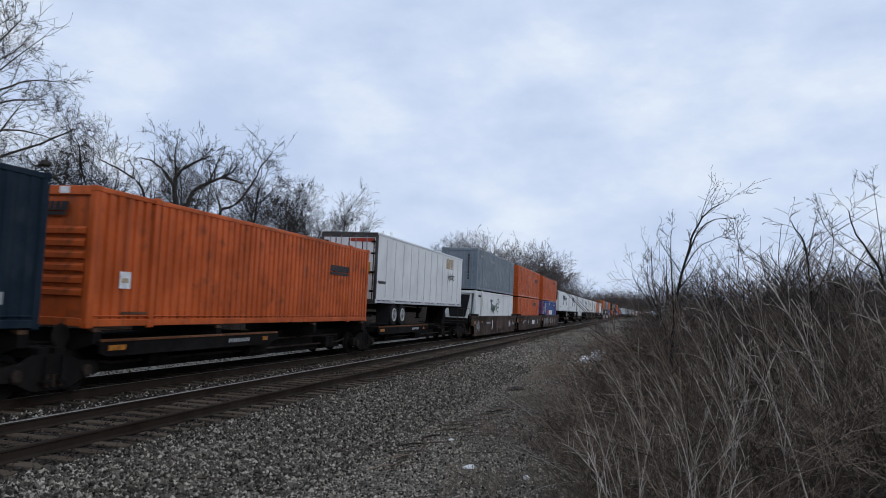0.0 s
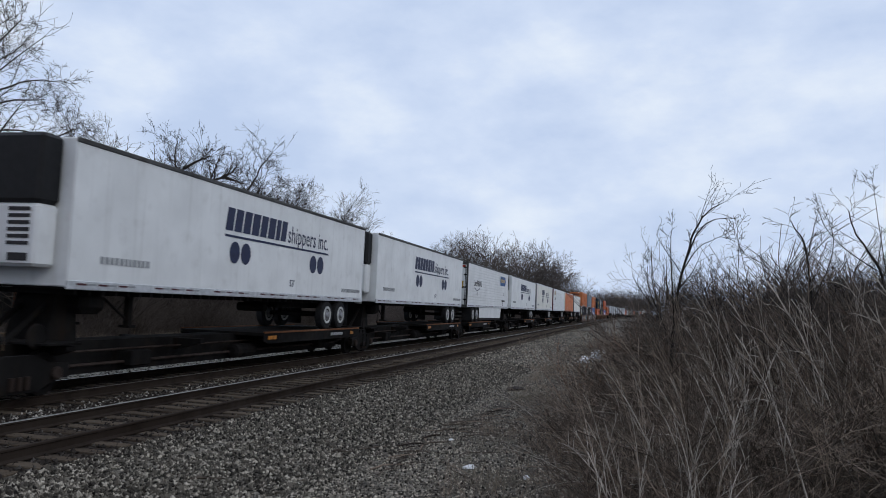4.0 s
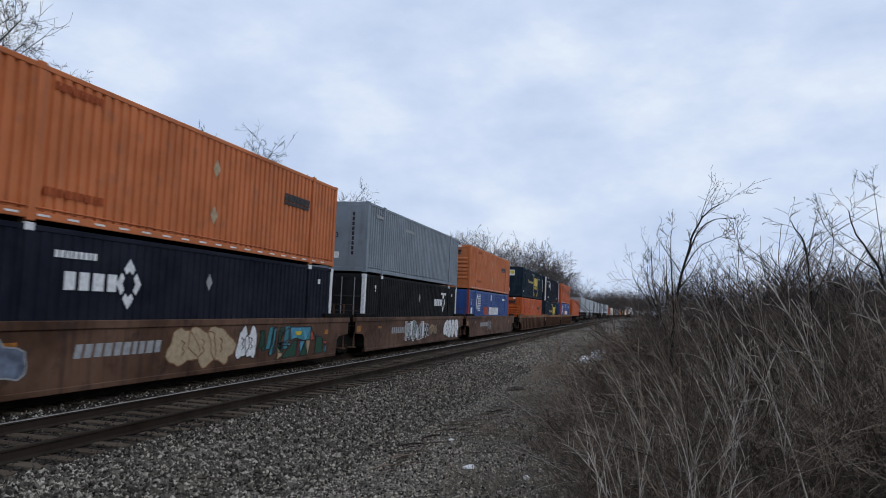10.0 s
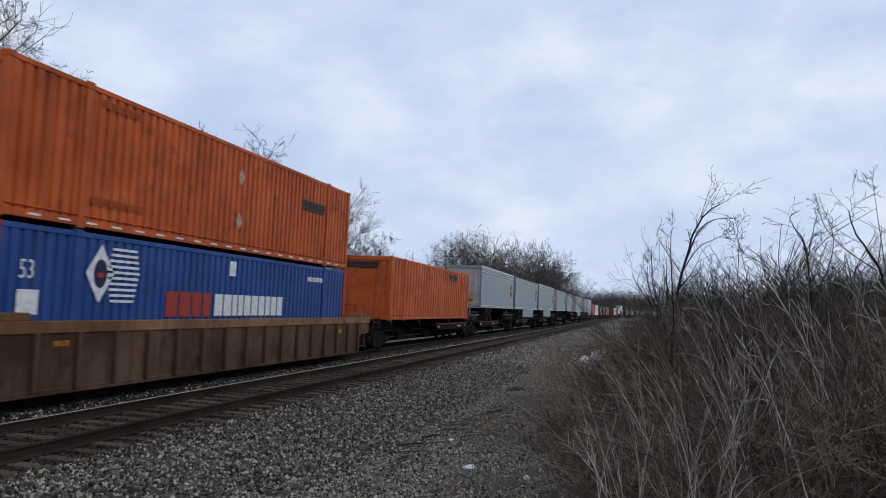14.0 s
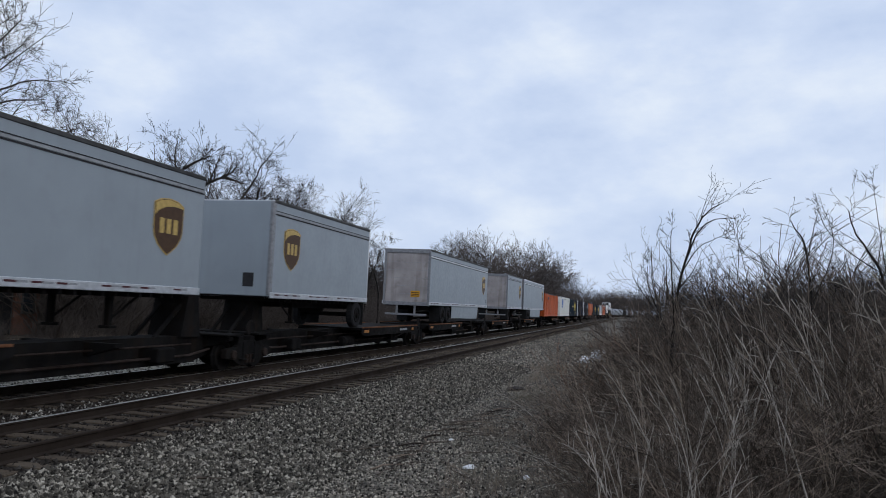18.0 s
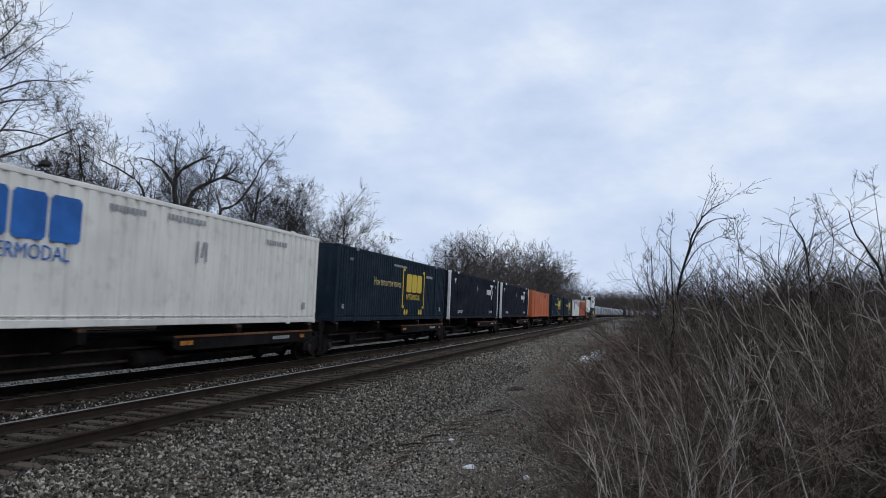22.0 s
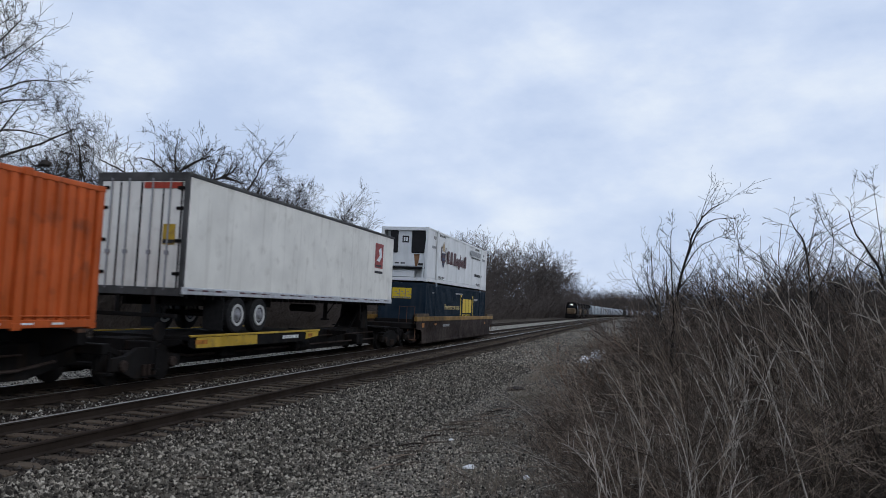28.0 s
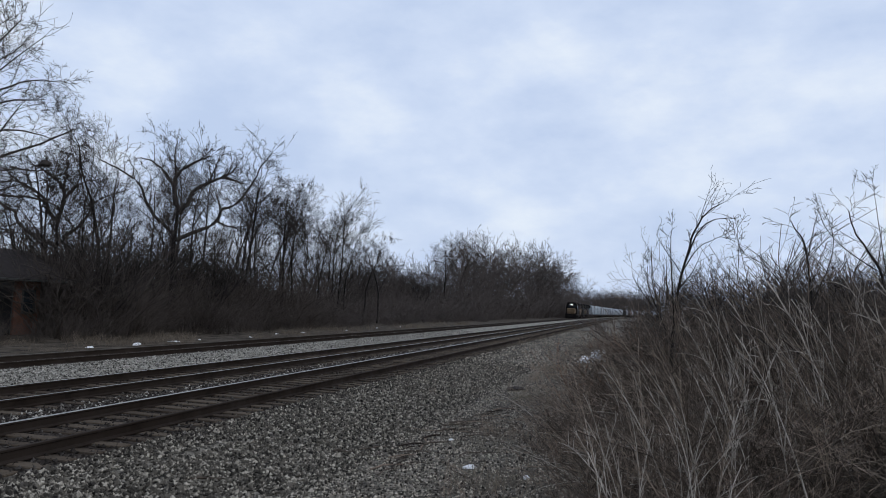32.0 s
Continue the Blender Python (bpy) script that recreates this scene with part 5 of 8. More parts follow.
def well_unit(u, style, label, before=1.45, after=1.45, lead=True, tail=False, tags=(), L=FT53, logo=False, end_near=False, end_far=False, painted=False):
    """One unit of a well car; the lower container's near end stands at u."""
    root = thing("well_rail_car", Matrix.Translation((TRACK2, u, 0)), label, "rail car", "well units of the train")
    y0, y1 = -before, L + after
    body = {"smooth": "rust", "sooty": "rust_sooty", "ribbed": "rust", "yellow": "rust_dark"}[style]
    chord = {"smooth": "rust", "sooty": "rust_sooty", "ribbed": "rust_orange", "yellow": "ochre"}[style]
    X = 1.47
    for s in (-1, 1):
        sh = (lambda k: (X - 0.03, X) if s > 0 else (-X, -X + 0.03))(0)
        part("side_sheet", lambda b: b.prism([(y0 + 1.15, 0.80), (y0 + 1.35, 0.66), (y0 + 1.42, 0.14), (y1 - 1.42, 0.14), (y1 - 1.35, 0.66), (y1 - 1.15, 0.80), (y1 - 0.3, 0.86), (y1 - 0.3, 1.38), (y0 + 0.3, 1.38), (y0 + 0.3, 0.86)], *sh), body, root, key=("wside", s, style, before, after))
        part("top_chord", lambda b: b.box(sh[0] - 0.09, sh[1] + 0.04, y0 + 0.25, y1 - 0.25, 1.30 if style in ("smooth", "sooty") else 1.24, 1.47, 0.015), chord, root, key=("wtop", s, style, before, after))
        part("bottom_chord", lambda b: b.box(sh[0] - 0.1, sh[1] + 0.02, y0 + 1.44, y1 - 1.44, 0.10, 0.22, 0.015), body, root, key=("wbot", s, style, before, after))
        for a in (0, 1):
            ya = y0 + 0.3 if not a else y1 - 2.55
            part("corner_guide", lambda b: b.box(sh[0] - 0.06, sh[1] + 0.02, 0, 2.25, 1.47, 1.62, 0.015), "sooty" if style in ("smooth", "sooty") else "tan_rust" if style == "yellow" else chord, root, at=(0, ya, 0), key=("wguide", s, style))
        if style == "ribbed":
            n = 17
            for i in range(n):
                y = y0 + 1.6 + i * (y1 - y0 - 3.2) / (n - 1)
                part("side_rib", lambda b: b.box(0, 0.11, -0.055, 0.055, 0.18, 1.26, 0.015), "rust", root, at=(X - 0.01 if s > 0 else -X - 0.10, y, 0), key=("wrib",))
    part("well_floor", lambda b: b.box(-1.4, 1.4, 0.2, 0.7, 0.2, 0.3).box(-1.4, 1.4, L / 2 - 0.3, L / 2 + 0.3, 0.2, 0.3).box(-1.4, 1.4, L - 0.7, L - 0.2, 0.2, 0.3), "sooty", root, key=("wfloor", L))
    for a in (0, 1):
        e0, e1 = (y0 + 0.3, -0.12) if not a else (L + 0.12, y1 - 0.3)
        part("end_bulkhead", lambda b: b.box(-1.42, 1.42, -0.12 if not a else L + 0.04, -0.04 if not a else L + 0.12, 0.3, 1.3, 0.02), "sooty", root, key=("wbulk", a, L))
        part("end_platform", lambda b: b.box(-1.2, 1.2, e0, e1, 0.85, 1.12, 0.03), "sooty", root, key=("wplat", a, L, before, after))
        part("grab_rail", lambda b: b.tube([(1.3, 0, 1.1), (1.3, 0, 1.95), (0.5, 0, 1.95), (0.5, 0, 1.1)], 0.018, 6).rod((0.9, 0, 1.1), (0.9, 0, 1.95), 0.018, 6), "rust", root, at=(0, e0 + 0.15 if not a else e1 - 0.15, 0), key=("grab",))
        part("hand_brake", lambda b: b.lathe(0, 0, 0, [(0, 0.2), (0.03, 0.24), (0.06, 0.2)], 14), "sooty", root, at=(1.2, e0 + 0.3 if not a else e1 - 0.3, 1.35), key=("hbrake2",))
        part("step", lambda b: b.box(1.0, 1.4, 0.0, 0.28, 0.3, 0.34).box(1.0, 1.04, 0.05, 0.1, 0.3, 0.9).box(1.36, 1.4, 0.05, 0.1, 0.3, 0.9), "rust", root, at=(0, e0 if not a else e1 - 0.28, 0), key=("wstep",))
    decal("reflector", [bar(-1.1, 0.92, 0.45, 0.22), bar(1.4, 1.0, 0.4, 0.1), bar(L - 0.9, 0.9, 0.3, 0.16)], "amber", root, SIDE, (X + 0.001, 0, 0), "orange reflector patches")
    if style != "ribbed":
        decal("number", letters(3.2, 0.74, 2.7, 0.27, 10, 0.05, 0.4, 5) if style == "smooth" else letters(3.2, 0.9, 1.5, 0.13, 10, 0.02, 0.45, 5), "decal_grey", root, SIDE, (X + 0.001, 0, 0))
    if logo:
        decal("logo_board", [bar(8.9, 0.5, 2.3, 0.56)], "decal_dark", root, SIDE, (X + 0.001, 0, 0))
        decal("logo", letters(9.05, 0.58, 2.0, 0.4, 3, 0.05, 0.15, 3), "decal_white", root, SIDE, (X + 0.006, 0, 0), "white block wordmark")
    tag_shapes(root, X + 0.001, tags, int(u))
    if painted:
        mural(root, X + 0.001, 11.75, 3.7)
    if lead:
        rail_truck(root, y0 if not end_near else y0 + 0.9)
    if tail:
        rail_truck(root, y1 if not end_far else y1 - 0.9)
    if end_near:
        coupler(root, y0 + 0.2, -1)
    if end_far:
        coupler(root, y1 - 0.35, 1)
    MOVERS.append(root)
    return root


# ---- the train, from its head to its tail: u is the load's near end at 0 s ----
ORANGE = "orange corrugated steel 53-foot container, rust-streaked, on a rail car"
STD = (mk_block(), mk_diamonds(), mk_ghost, mk_dashes)

spine_unit(-4.57, "near", before=0.6, after=0.6, trailer_load=False)
container(-4.57, 1.30, "navy", "dark navy corrugated container with yellow lettering", "flat", marks=(mk_bracket(),))
spine_unit(12.80, "near", before=0.6, after=0.6, trailer_load=False)
container(12.80, 1.30, "orange", ORANGE, "louvre", marks=(mk_block(12.2, 1.72), mk_plate), pitch=0.3)
spine_unit(29.95, "near", before=0.6, after=2.0, tail=True)
trailer(29.95, "white", "white semi-trailer with panel joints and faded lettering", side="joints", doors="swing", marks=(mk_logistics(12.5),), roof_edge="alu")

WELL_A = "rust-brown steel well car unit with sprayed graffiti"
well_unit(50.72, "sooty", WELL_A, before=2.4, end_near=True, tags=((-0.3, 1.1, 0.8, ("decal_grey",)), (7.4, 2.6, 0.7, ("rust", "decal_dark")), (5.4, 0.3, 0.8, ("decal_white",)), (13.2, 0.9, 0.6, ("decal_white",)), (15.0, 1.2, 0.25, ("decal_grey",))))
container(50.72, 0.33, "white", "white refrigerated container with green lettering in a well car", "grilled", pitch=2.4, marks=(mk_green,))
container(50.72, 3.28, "grey", "steel-grey corrugated 53-foot container stacked on another", "plain", marks=(mk_grey,))
well_unit(70.0, "sooty", WELL_A, before=1.55, after=1.65, logo=True, tags=((2.6, 0.8, 0.3, ("decal_grey",)), (6.1, 0.5, 0.5, ("decal_grey",)), (13.3, 0.9, 0.5, ("decal_grey",))))
container(70.0, 0.33, "orange", ORANGE, "plain", marks=(mk_block(11.2, 2.15),), pitch=0.55)
container(69.75, 3.28, "orange", ORANGE, "louvre", marks=STD)
well_unit(89.35, "sooty", WELL_A, before=1.55, after=2.4, end_far=True, tail=True, tags=((0.9, 1.1, 0.9, ("decal_grey",)), (2.3, 1.4, 0.9, ("decal_grey",)), (4.2, 1.2, 1.0, ("decal_tan",)), (5.8, 0.9, 0.5, ("decal_slate",)), (7.2, 1.6, 0.9, ("decal_grey",)), (9.6, 1.2, 0.9, ("decal_tan",)), (12.9, 0.7, 0.9, ("decal_grey",))))
container(89.35, 0.33, "blue", "royal blue corrugated container with red end posts and white lettering", "flat", "red", marks=(mk_stack, mk_end_53))
container(89.35, 3.28, "orange", ORANGE, "plain", top="edge_grey", marks=(mk_block(11.8, 2.25), lambda r, X, L, h: block_mark(r, L, -0.86, h - 0.55, 1.5, END, (0, -0.004, 0))))

LIGHT = "white semi-trailer with dark blue lettering on a flat car"
spine_unit(109.8, "far", before=2.0)
trailer(109.8, "white", "white refrigerated trailer, black nose unit, blue lettering", wheels="far", nose="reefer", marks=(mk_discs(),), roof_edge="edge_grey")
spine_unit(127.65, "far")
trailer(127.65, "white", LIGHT, wheels="far", nose="reefer", marks=(mk_discs(),))
spine_unit(145.5, "near")
trailer(145.5, "white", setback=2.1, label="white ribbed semi-trailer with a blue arrow panel", side="ribs", skirt=True, doors="swing", marks=(mk_intermodal,))
spine_unit(163.7, "far")
trailer(163.7, "white", "white refrigerated trailer, black nose unit, blue lettering", wheels="far", nose="reefer", marks=(mk_discs(),))
spine_unit(181.45, "far", tail=True)
trailer(181.45, "cream", "cream semi-trailer with vertical posts and worn blue lettering", wheels="far", side="posts", marks=(mk_discs(5.0, True),), roof_edge="alu")
spine_unit(199.2, "far")
trailer(199.2, "white", "white semi-trailer with a red corner post and faded lettering", wheels="far", side="joints", nose="decal_maroon", marks=(mk_logistics(1.85),), roof_edge="alu")
spine_unit(217.0, "far")
trailer(217.0, "orange_trailer", "orange sheet-and-post semi-trailer with a pale corner post", wheels="far", side="posts", nose="cream", marks=(mk_orange_trl,), rail="orange_dark", roof_edge="alu")
spine_unit(235.05, "near", after=2.0, tail=True)
trailer(235.05, "cream", "cream-white semi-trailer with dark roof edge and a small red panel", side="smooth", doors="swing", marks=(mk_red_panel,))

well_unit(256.4, "smooth", WELL_A, before=2.4, after=1.6, end_near=True, painted=True, tags=((0.1, 1.7, 0.8, ("decal_slate", "decal_grey")), (6.4, 2.55, 1.0, ("decal_tan", "rust_orange")), (9.4, 0.95, 0.9, ("decal_white", "decal_dark")), (10.5, 1.7, 0.9, ("decal_green", "decal_dark", "decal_teal"))))
container(256.4, 0.33, "black", "blue-black corrugated container with white posts and lettering", "flat", "decal_white", marks=(mk_emblem(3.0), mk_end_emblem))
container(256.4, 3.28, "orange_pale", "faded orange corrugated container with a louvred end", "louvre", marks=STD)
well_unit(275.9, "smooth", WELL_A, before=1.55, after=1.6, tags=((5.2, 3.2, 1.05, ("decal_grey", "decal_white", "decal_green", "decal_slate")), (8.5, 0.9, 0.6, ("decal_dark", "decal_white")), (9.6, 1.4, 0.6, ("decal_tan",)), (12.8, 3.3, 1.05, ("decal_white", "decal_dark")), (10.9, 1.7, 0.9, ("decal_dark",))))
container(275.9, 0.33, "coal", "black corrugated container with white posts and lettering", "doors", "decal_white", marks=(mk_emblem(11.0),))
container(275.9, 3.28, "grey", "steel-grey corrugated 53-foot container stacked on another", "flat", marks=(mk_grey,))
well_unit(295.7, "smooth", WELL_A, before=1.6, after=2.4, end_far=True, tail=True, tags=((6.0, 1.4, 0.8, ("decal_grey",)),))
container(295.7, 0.33, "blue", "royal blue corrugated container with red end posts and white lettering", "flat", "red", marks=(mk_stack, mk_end_53))
container(295.7, 3.28, "orange_pale", "faded orange corrugated container with a louvred end", "louvre", marks=STD)

WELL_B = "rusty ribbed well car unit with an orange-brown top chord"
well_unit(319.77, "ribbed", WELL_B, before=2.6, after=1.75, end_near=True)
container(319.77, 0.33, "orange", ORANGE, "louvre", marks=(mk_block(11.9, 1.7), mk_diamonds()))
container(319.77, 3.28, "navy", "dark navy corrugated container with yellow lettering", "flat", marks=(mk_bracket(), mk_end_sign_white))
well_unit(339.77, "ribbed", WELL_B, before=1.75, after=1.7, tags=((4.0, 0.8, 0.5, ("decal_grey",)),))
container(339.77, 0.33, "navy", "dark navy corrugated container with yellow lettering", "flat", marks=(mk_bracket(), mk_end_sign))
container(339.77, 3.28, "black", "blue-black corrugated container with white posts and lettering", "flat", "decal_white", marks=(mk_emblem(2.95), mk_end_emblem, mk_liftonly))
well_unit(359.6, "ribbed", WELL_B, before=1.75, after=2.6, end_far=True, tail=True)
container(359.6, 0.33, "blue", "royal blue corrugated container with red end posts and white lettering", "flat", "red", marks=(mk_stack, mk_end_53))
container(359.6, 3.28, "orange", ORANGE, "louvre", marks=STD)

spine_unit(381.2, "far", before=2.0, after=0.9, trailer_load=False, tail=True)
container(381.2, 1.30, "orange", ORANGE, "plain", marks=(mk_block(11.0, 2.25), lambda r, X, L, h: block_mark(r, L, -0.86, h - 0.55, 1.5, END, (0, -0.004, 0))), pitch=0.5)
SHIELD = "silver-grey semi-trailer with a brown and gold shield"
spine_unit(400.6, "near", before=1.6)
trailer(401.6, "silver", SHIELD, L=14.63, marks=(mk_shield(-1.3),), light_rims=False, top_line="decal_white", roof_edge="alu")
spine_unit(417.5, "near")
trailer(417.5, "silver", SHIELD, skirt=True, setback=3.2, marks=(mk_shield(-1.45),), light_rims=False, top_line="decal_white")
spine_unit(434.85, "near", after=2.0, tail=True)
trailer(434.85, "silver", SHIELD, skirt=True, setback=3.2, marks=(mk_shield(-1.45),), light_rims=False, top_line="decal_white", roof_edge="alu")
spine_unit(455.0, "near", before=1.7, after=0.6)
trailer(455.2, "silver", SHIELD, L=13.75, marks=(mk_shield(-1.45),), light_rims=False, top_line="decal_grey")
spine_unit(472.6, "far", before=0.6, after=0.7)
trailer(472.75, "silver", "short silver-grey trailer with a brown and gold shield", L=8.4, wheels="far", axles=1, marks=(mk_shield(1.29),), light_rims=False, top_line="decal_grey")
spine_unit(490.35, "near", before=0.8, after=1.0)
trailer(490.72, "silver", SHIELD, skirt=True, setback=3.2, marks=(mk_shield(-1.45),), light_rims=False, top_line="decal_white")
spine_unit(508.4, "near", before=0.9, after=0.5)
trailer(516.1, "silver", "short silver-grey trailer with a brown and gold shield", L=8.45, axles=1, marks=(mk_shield(-1.29),), light_rims=False, top_line="decal_grey")
spine_unit(525.8, "near", before=0.5, after=0.85, tail=False)
trailer(525.8, "silver", SHIELD, L=16.88, skirt=True, setback=3.2, marks=(mk_shield(-1.45),), light_rims=False, top_line="decal_white", roof_edge="alu")
spine_unit(543.9, "far", before=0.85, after=1.7, trailer_load=False, tail=True)
container(543.9, 1.30, "orange", ORANGE, "plain", top="edge_grey", marks=(mk_block(3.15, 2.1),), pitch=0.36)
spine_unit(563.75, "far", before=1.7, trailer_load=False)
container(563.75, 1.30, "cream", "off-white corrugated container with blue lettering", "doors", marks=(mk_blue_blocks,), pitch=0.4)
spine_unit(581.6, "far", trailer_load=False)
container(581.6, 1.30, "navy", "dark navy corrugated container with yellow lettering", "flat", marks=(mk_bracket(),))
spine_unit(599.1, "far", trailer_load=False)
container(599.1, 1.30, "black", "blue-black corrugated container with white posts and lettering", "doors", "decal_white", marks=(mk_emblem(11.4), mk_liftonly))
spine_unit(617.0, "far", trailer_load=False)
container(617.0, 1.30, "black", "blue-black corrugated container with white posts and lettering", "doors", "decal_white", marks=(mk_emblem(10.9), mk_liftonly))
spine_unit(636.3, "near", after=1.5, trailer_load=False, tail=True)
container(636.3, 1.30, "orange_worn", "faded orange container with vertical joints and dark block lettering", "plain", top="edge_grey", marks=(mk_block(11.0, 2.25), lambda r, X, L, h: block_mark(r, L, -0.86, h - 0.6, 1.5, END, (0, -0.004, 0))), pitch=0.6)
spine_unit(655.9, "far", before=1.6, edge="ochre", trailer_load=False)
container(655.9, 1.30, "navy", "dark navy corrugated container with yellow lettering", "flat", marks=(mk_bracket(), mk_end_sign))
spine_unit(673.6, "far", trailer_load=False)
container(673.6, 1.30, "navy", "dark navy corrugated container with yellow lettering", "flat", marks=(mk_bracket(), mk_end_sign))
spine_unit(691.2, "far", trailer_load=False)
container(691.2, 1.30, "cream", "off-white corrugated container with blue lettering", "doors", marks=(mk_blue_blocks,), pitch=0.4)
spine_unit(709.8, "near", trailer_load=False)
container(709.8, 1.30, "orange", ORANGE, "louvre", marks=(mk_block(3.15, 2.1), mk_dashes))
spine_unit(728.85, "near", edge="yellow", after=2.0, tail=True)
trailer(728.85, "cream", "cream-white semi-trailer with dark roof edge and a small red panel", side="smooth", doors="swing", marks=(mk_red_panel,))
well_unit(750.7, "yellow", "dirty tan and rust-brown well car with smooth sides", before=2.4, after=2.5, end_near=True, end_far=True, tail=True)
container(750.7, 0.33, "navy", "dark navy corrugated container with yellow lettering", "flat", marks=(mk_bracket(), mk_end_sign))
container(750.7, 3.28, "white", "white refrigerated container with dark lettering and a crest", "reefer", marks=(mk_crest,), pitch=2.4)
# ---- ground ----


def across(x):
    """Ground height by the distance x across the line."""
    pts = ((-400, 1.5), (-60, 0.3), (-34, 0.0), (-26, -0.25), (-21.5, -0.34), (-19.6, -0.22), (-19.0, -0.17), (-15.6, -0.17), (-14.2, -0.30), (-13.4, -0.20), (-7.05, -0.20), (-6.5, -0.25), (-5.4, -0.36), (-4.2, -0.40), (-3.2, -0.33), (-2.2, -0.32), (0, -0.10), (4, 0.1), (30, 0.3), (400, 1.5))
    return float(np.interp(x, [p[0] for p in pts], [p[1] for p in pts]))


def lump(x, y, s, a):
    return a * noise.noise((x * s, y * s, 3.7))


def ground_z(x, y):
    z = across(x - bend(y))
    if x < -22 or x > -6.4:
        z += lump(x, y, 0.35, 0.06) + lump(x, y, 1.3, 0.025)
    return z


def ground_sheet():
    xs = [-1500, -800, -400, -200, -120, -80, -60, -45] + list(np.arange(-36, -20, 1.0)) + list(np.arange(-20, -6.5, 0.35)) + list(np.arange(-6.4, 3.0, 0.2)) + list(np.arange(3, 16, 1.0)) + [20, 30, 45, 80, 150, 300, 700, 1500]
    ys = [-1200, -500, -200, -80, -40, -20, -8, 0] + list(np.arange(4, 24, 0.25)) + list(np.arange(24, 70, 1.2)) + list(np.arange(70, 240, 6)) + list(np.arange(240, 900, 30)) + [1000, 1400, 2000, 3000, 4500]
    v, uv = [], []
    for y in ys:
        for x in xs:
            o = bend(y) if y < 1000 else bend(1000)
            v.append((x + o, y, ground_z(x + o, y) if y < 1000 else across(x)))
            uv.append((x, y))
    k = len(xs)
    f = [(j * k + i, j * k + i + 1, (j + 1) * k + i + 1, (j + 1) * k + i) for j in range(len(ys) - 1) for i in range(k - 1)]
    me = bpy.data.meshes.new("ground")
    me.from_pydata(v, [], f)
    lay = me.uv_layers.new(name="across")
    idx = np.empty(len(me.loops), dtype=np.int32)
    me.loops.foreach_get("vertex_index", idx)
    lay.data.foreach_set("uv", np.array(uv, dtype=np.float32)[idx].ravel())
    me.update()
    return me


def ground_material():
    m, n, l, b = shader("gravel_and_soil", 0.95)
    c = n.new("ShaderNodeTexCoord")
    sep = n.new("ShaderNodeSeparateXYZ")
    l.new(c.outputs["UV"], sep.inputs[0])
    wob = noise_node(n, l, 0.8, 5)
    mad = n.new("ShaderNodeMath")
    mad.operation = "MULTIPLY_ADD"
    mad.inputs[1].default_value = 1.6
    l.new(wob, mad.inputs[0])
    l.new(sep.outputs["X"], mad.inputs[2])
    x = mad.outputs[0]
    x_shift = 0.8

    def step(a, w=0.3):
        return span(n, l, x, a + x_shift - w, a + x_shift + w)

    stone = n.new("ShaderNodeTexVoronoi")
    stone.inputs["Scale"].default_value = 17
    l.new(c.outputs["Object"], stone.inputs["Vector"])
    tone = n.new("ShaderNodeSeparateColor")
    l.new(stone.outputs["Color"], tone.inputs[0])
    grey = n.new("ShaderNodeValToRGB")
    grey.color_ramp.elements[0].color, grey.color_ramp.elements[1].color = (0.010, 0.009, 0.008, 1), (0.245, 0.220, 0.184, 1)
    l.new(tone.outputs[0], grey.inputs["Fac"])
    pale = n.new("ShaderNodeValToRGB")
    pale.color_ramp.elements[0].color, pale.color_ramp.elements[1].color = (0.06, 0.056, 0.047, 1), (0.38, 0.355, 0.30, 1)
    l.new(tone.outputs[1], pale.inputs["Fac"])
    brown = n.new("ShaderNodeValToRGB")
    brown.color_ramp.elements[0].color, brown.color_ramp.elements[1].color = (0.010, 0.008, 0.007, 1), (0.062, 0.050, 0.041, 1)
    l.new(tone.outputs[2], brown.inputs["Fac"])
    soil = mix_rgb(n, l, span(n, l, noise_node(n, l, 1.6, 6), 0.35, 0.65), (0.034, 0.028, 0.023), (0.115, 0.096, 0.076))
    mud = span(n, l, noise_node(n, l, 0.55, 5), 0.52, 0.64, 0, 0.75)
    gravel = mix_rgb(n, l, mud, grey.outputs["Color"], brown.outputs["Color"])
    col = mix_rgb(n, l, step(-20.6, 0.5), soil, pale.outputs["Color"])
    col = mix_rgb(n, l, step(-13.7, 0.4), col, brown.outputs["Color"])
    col = mix_rgb(n, l, step(-6.9, 0.5), col, gravel)
    col = mix_rgb(n, l, step(-1.2, 0.8), col, soil)
    l.new(col, b.inputs["Base Color"])
    bumped(n, l, b, stone.outputs["Distance"], 0.8, 0.03)
    return m


ground = tagged(new("ground", ground_sheet()), "grey gravel, ballast and brown soil ground", "ground", kind="structure")
ground.data.materials.append(ground_material())


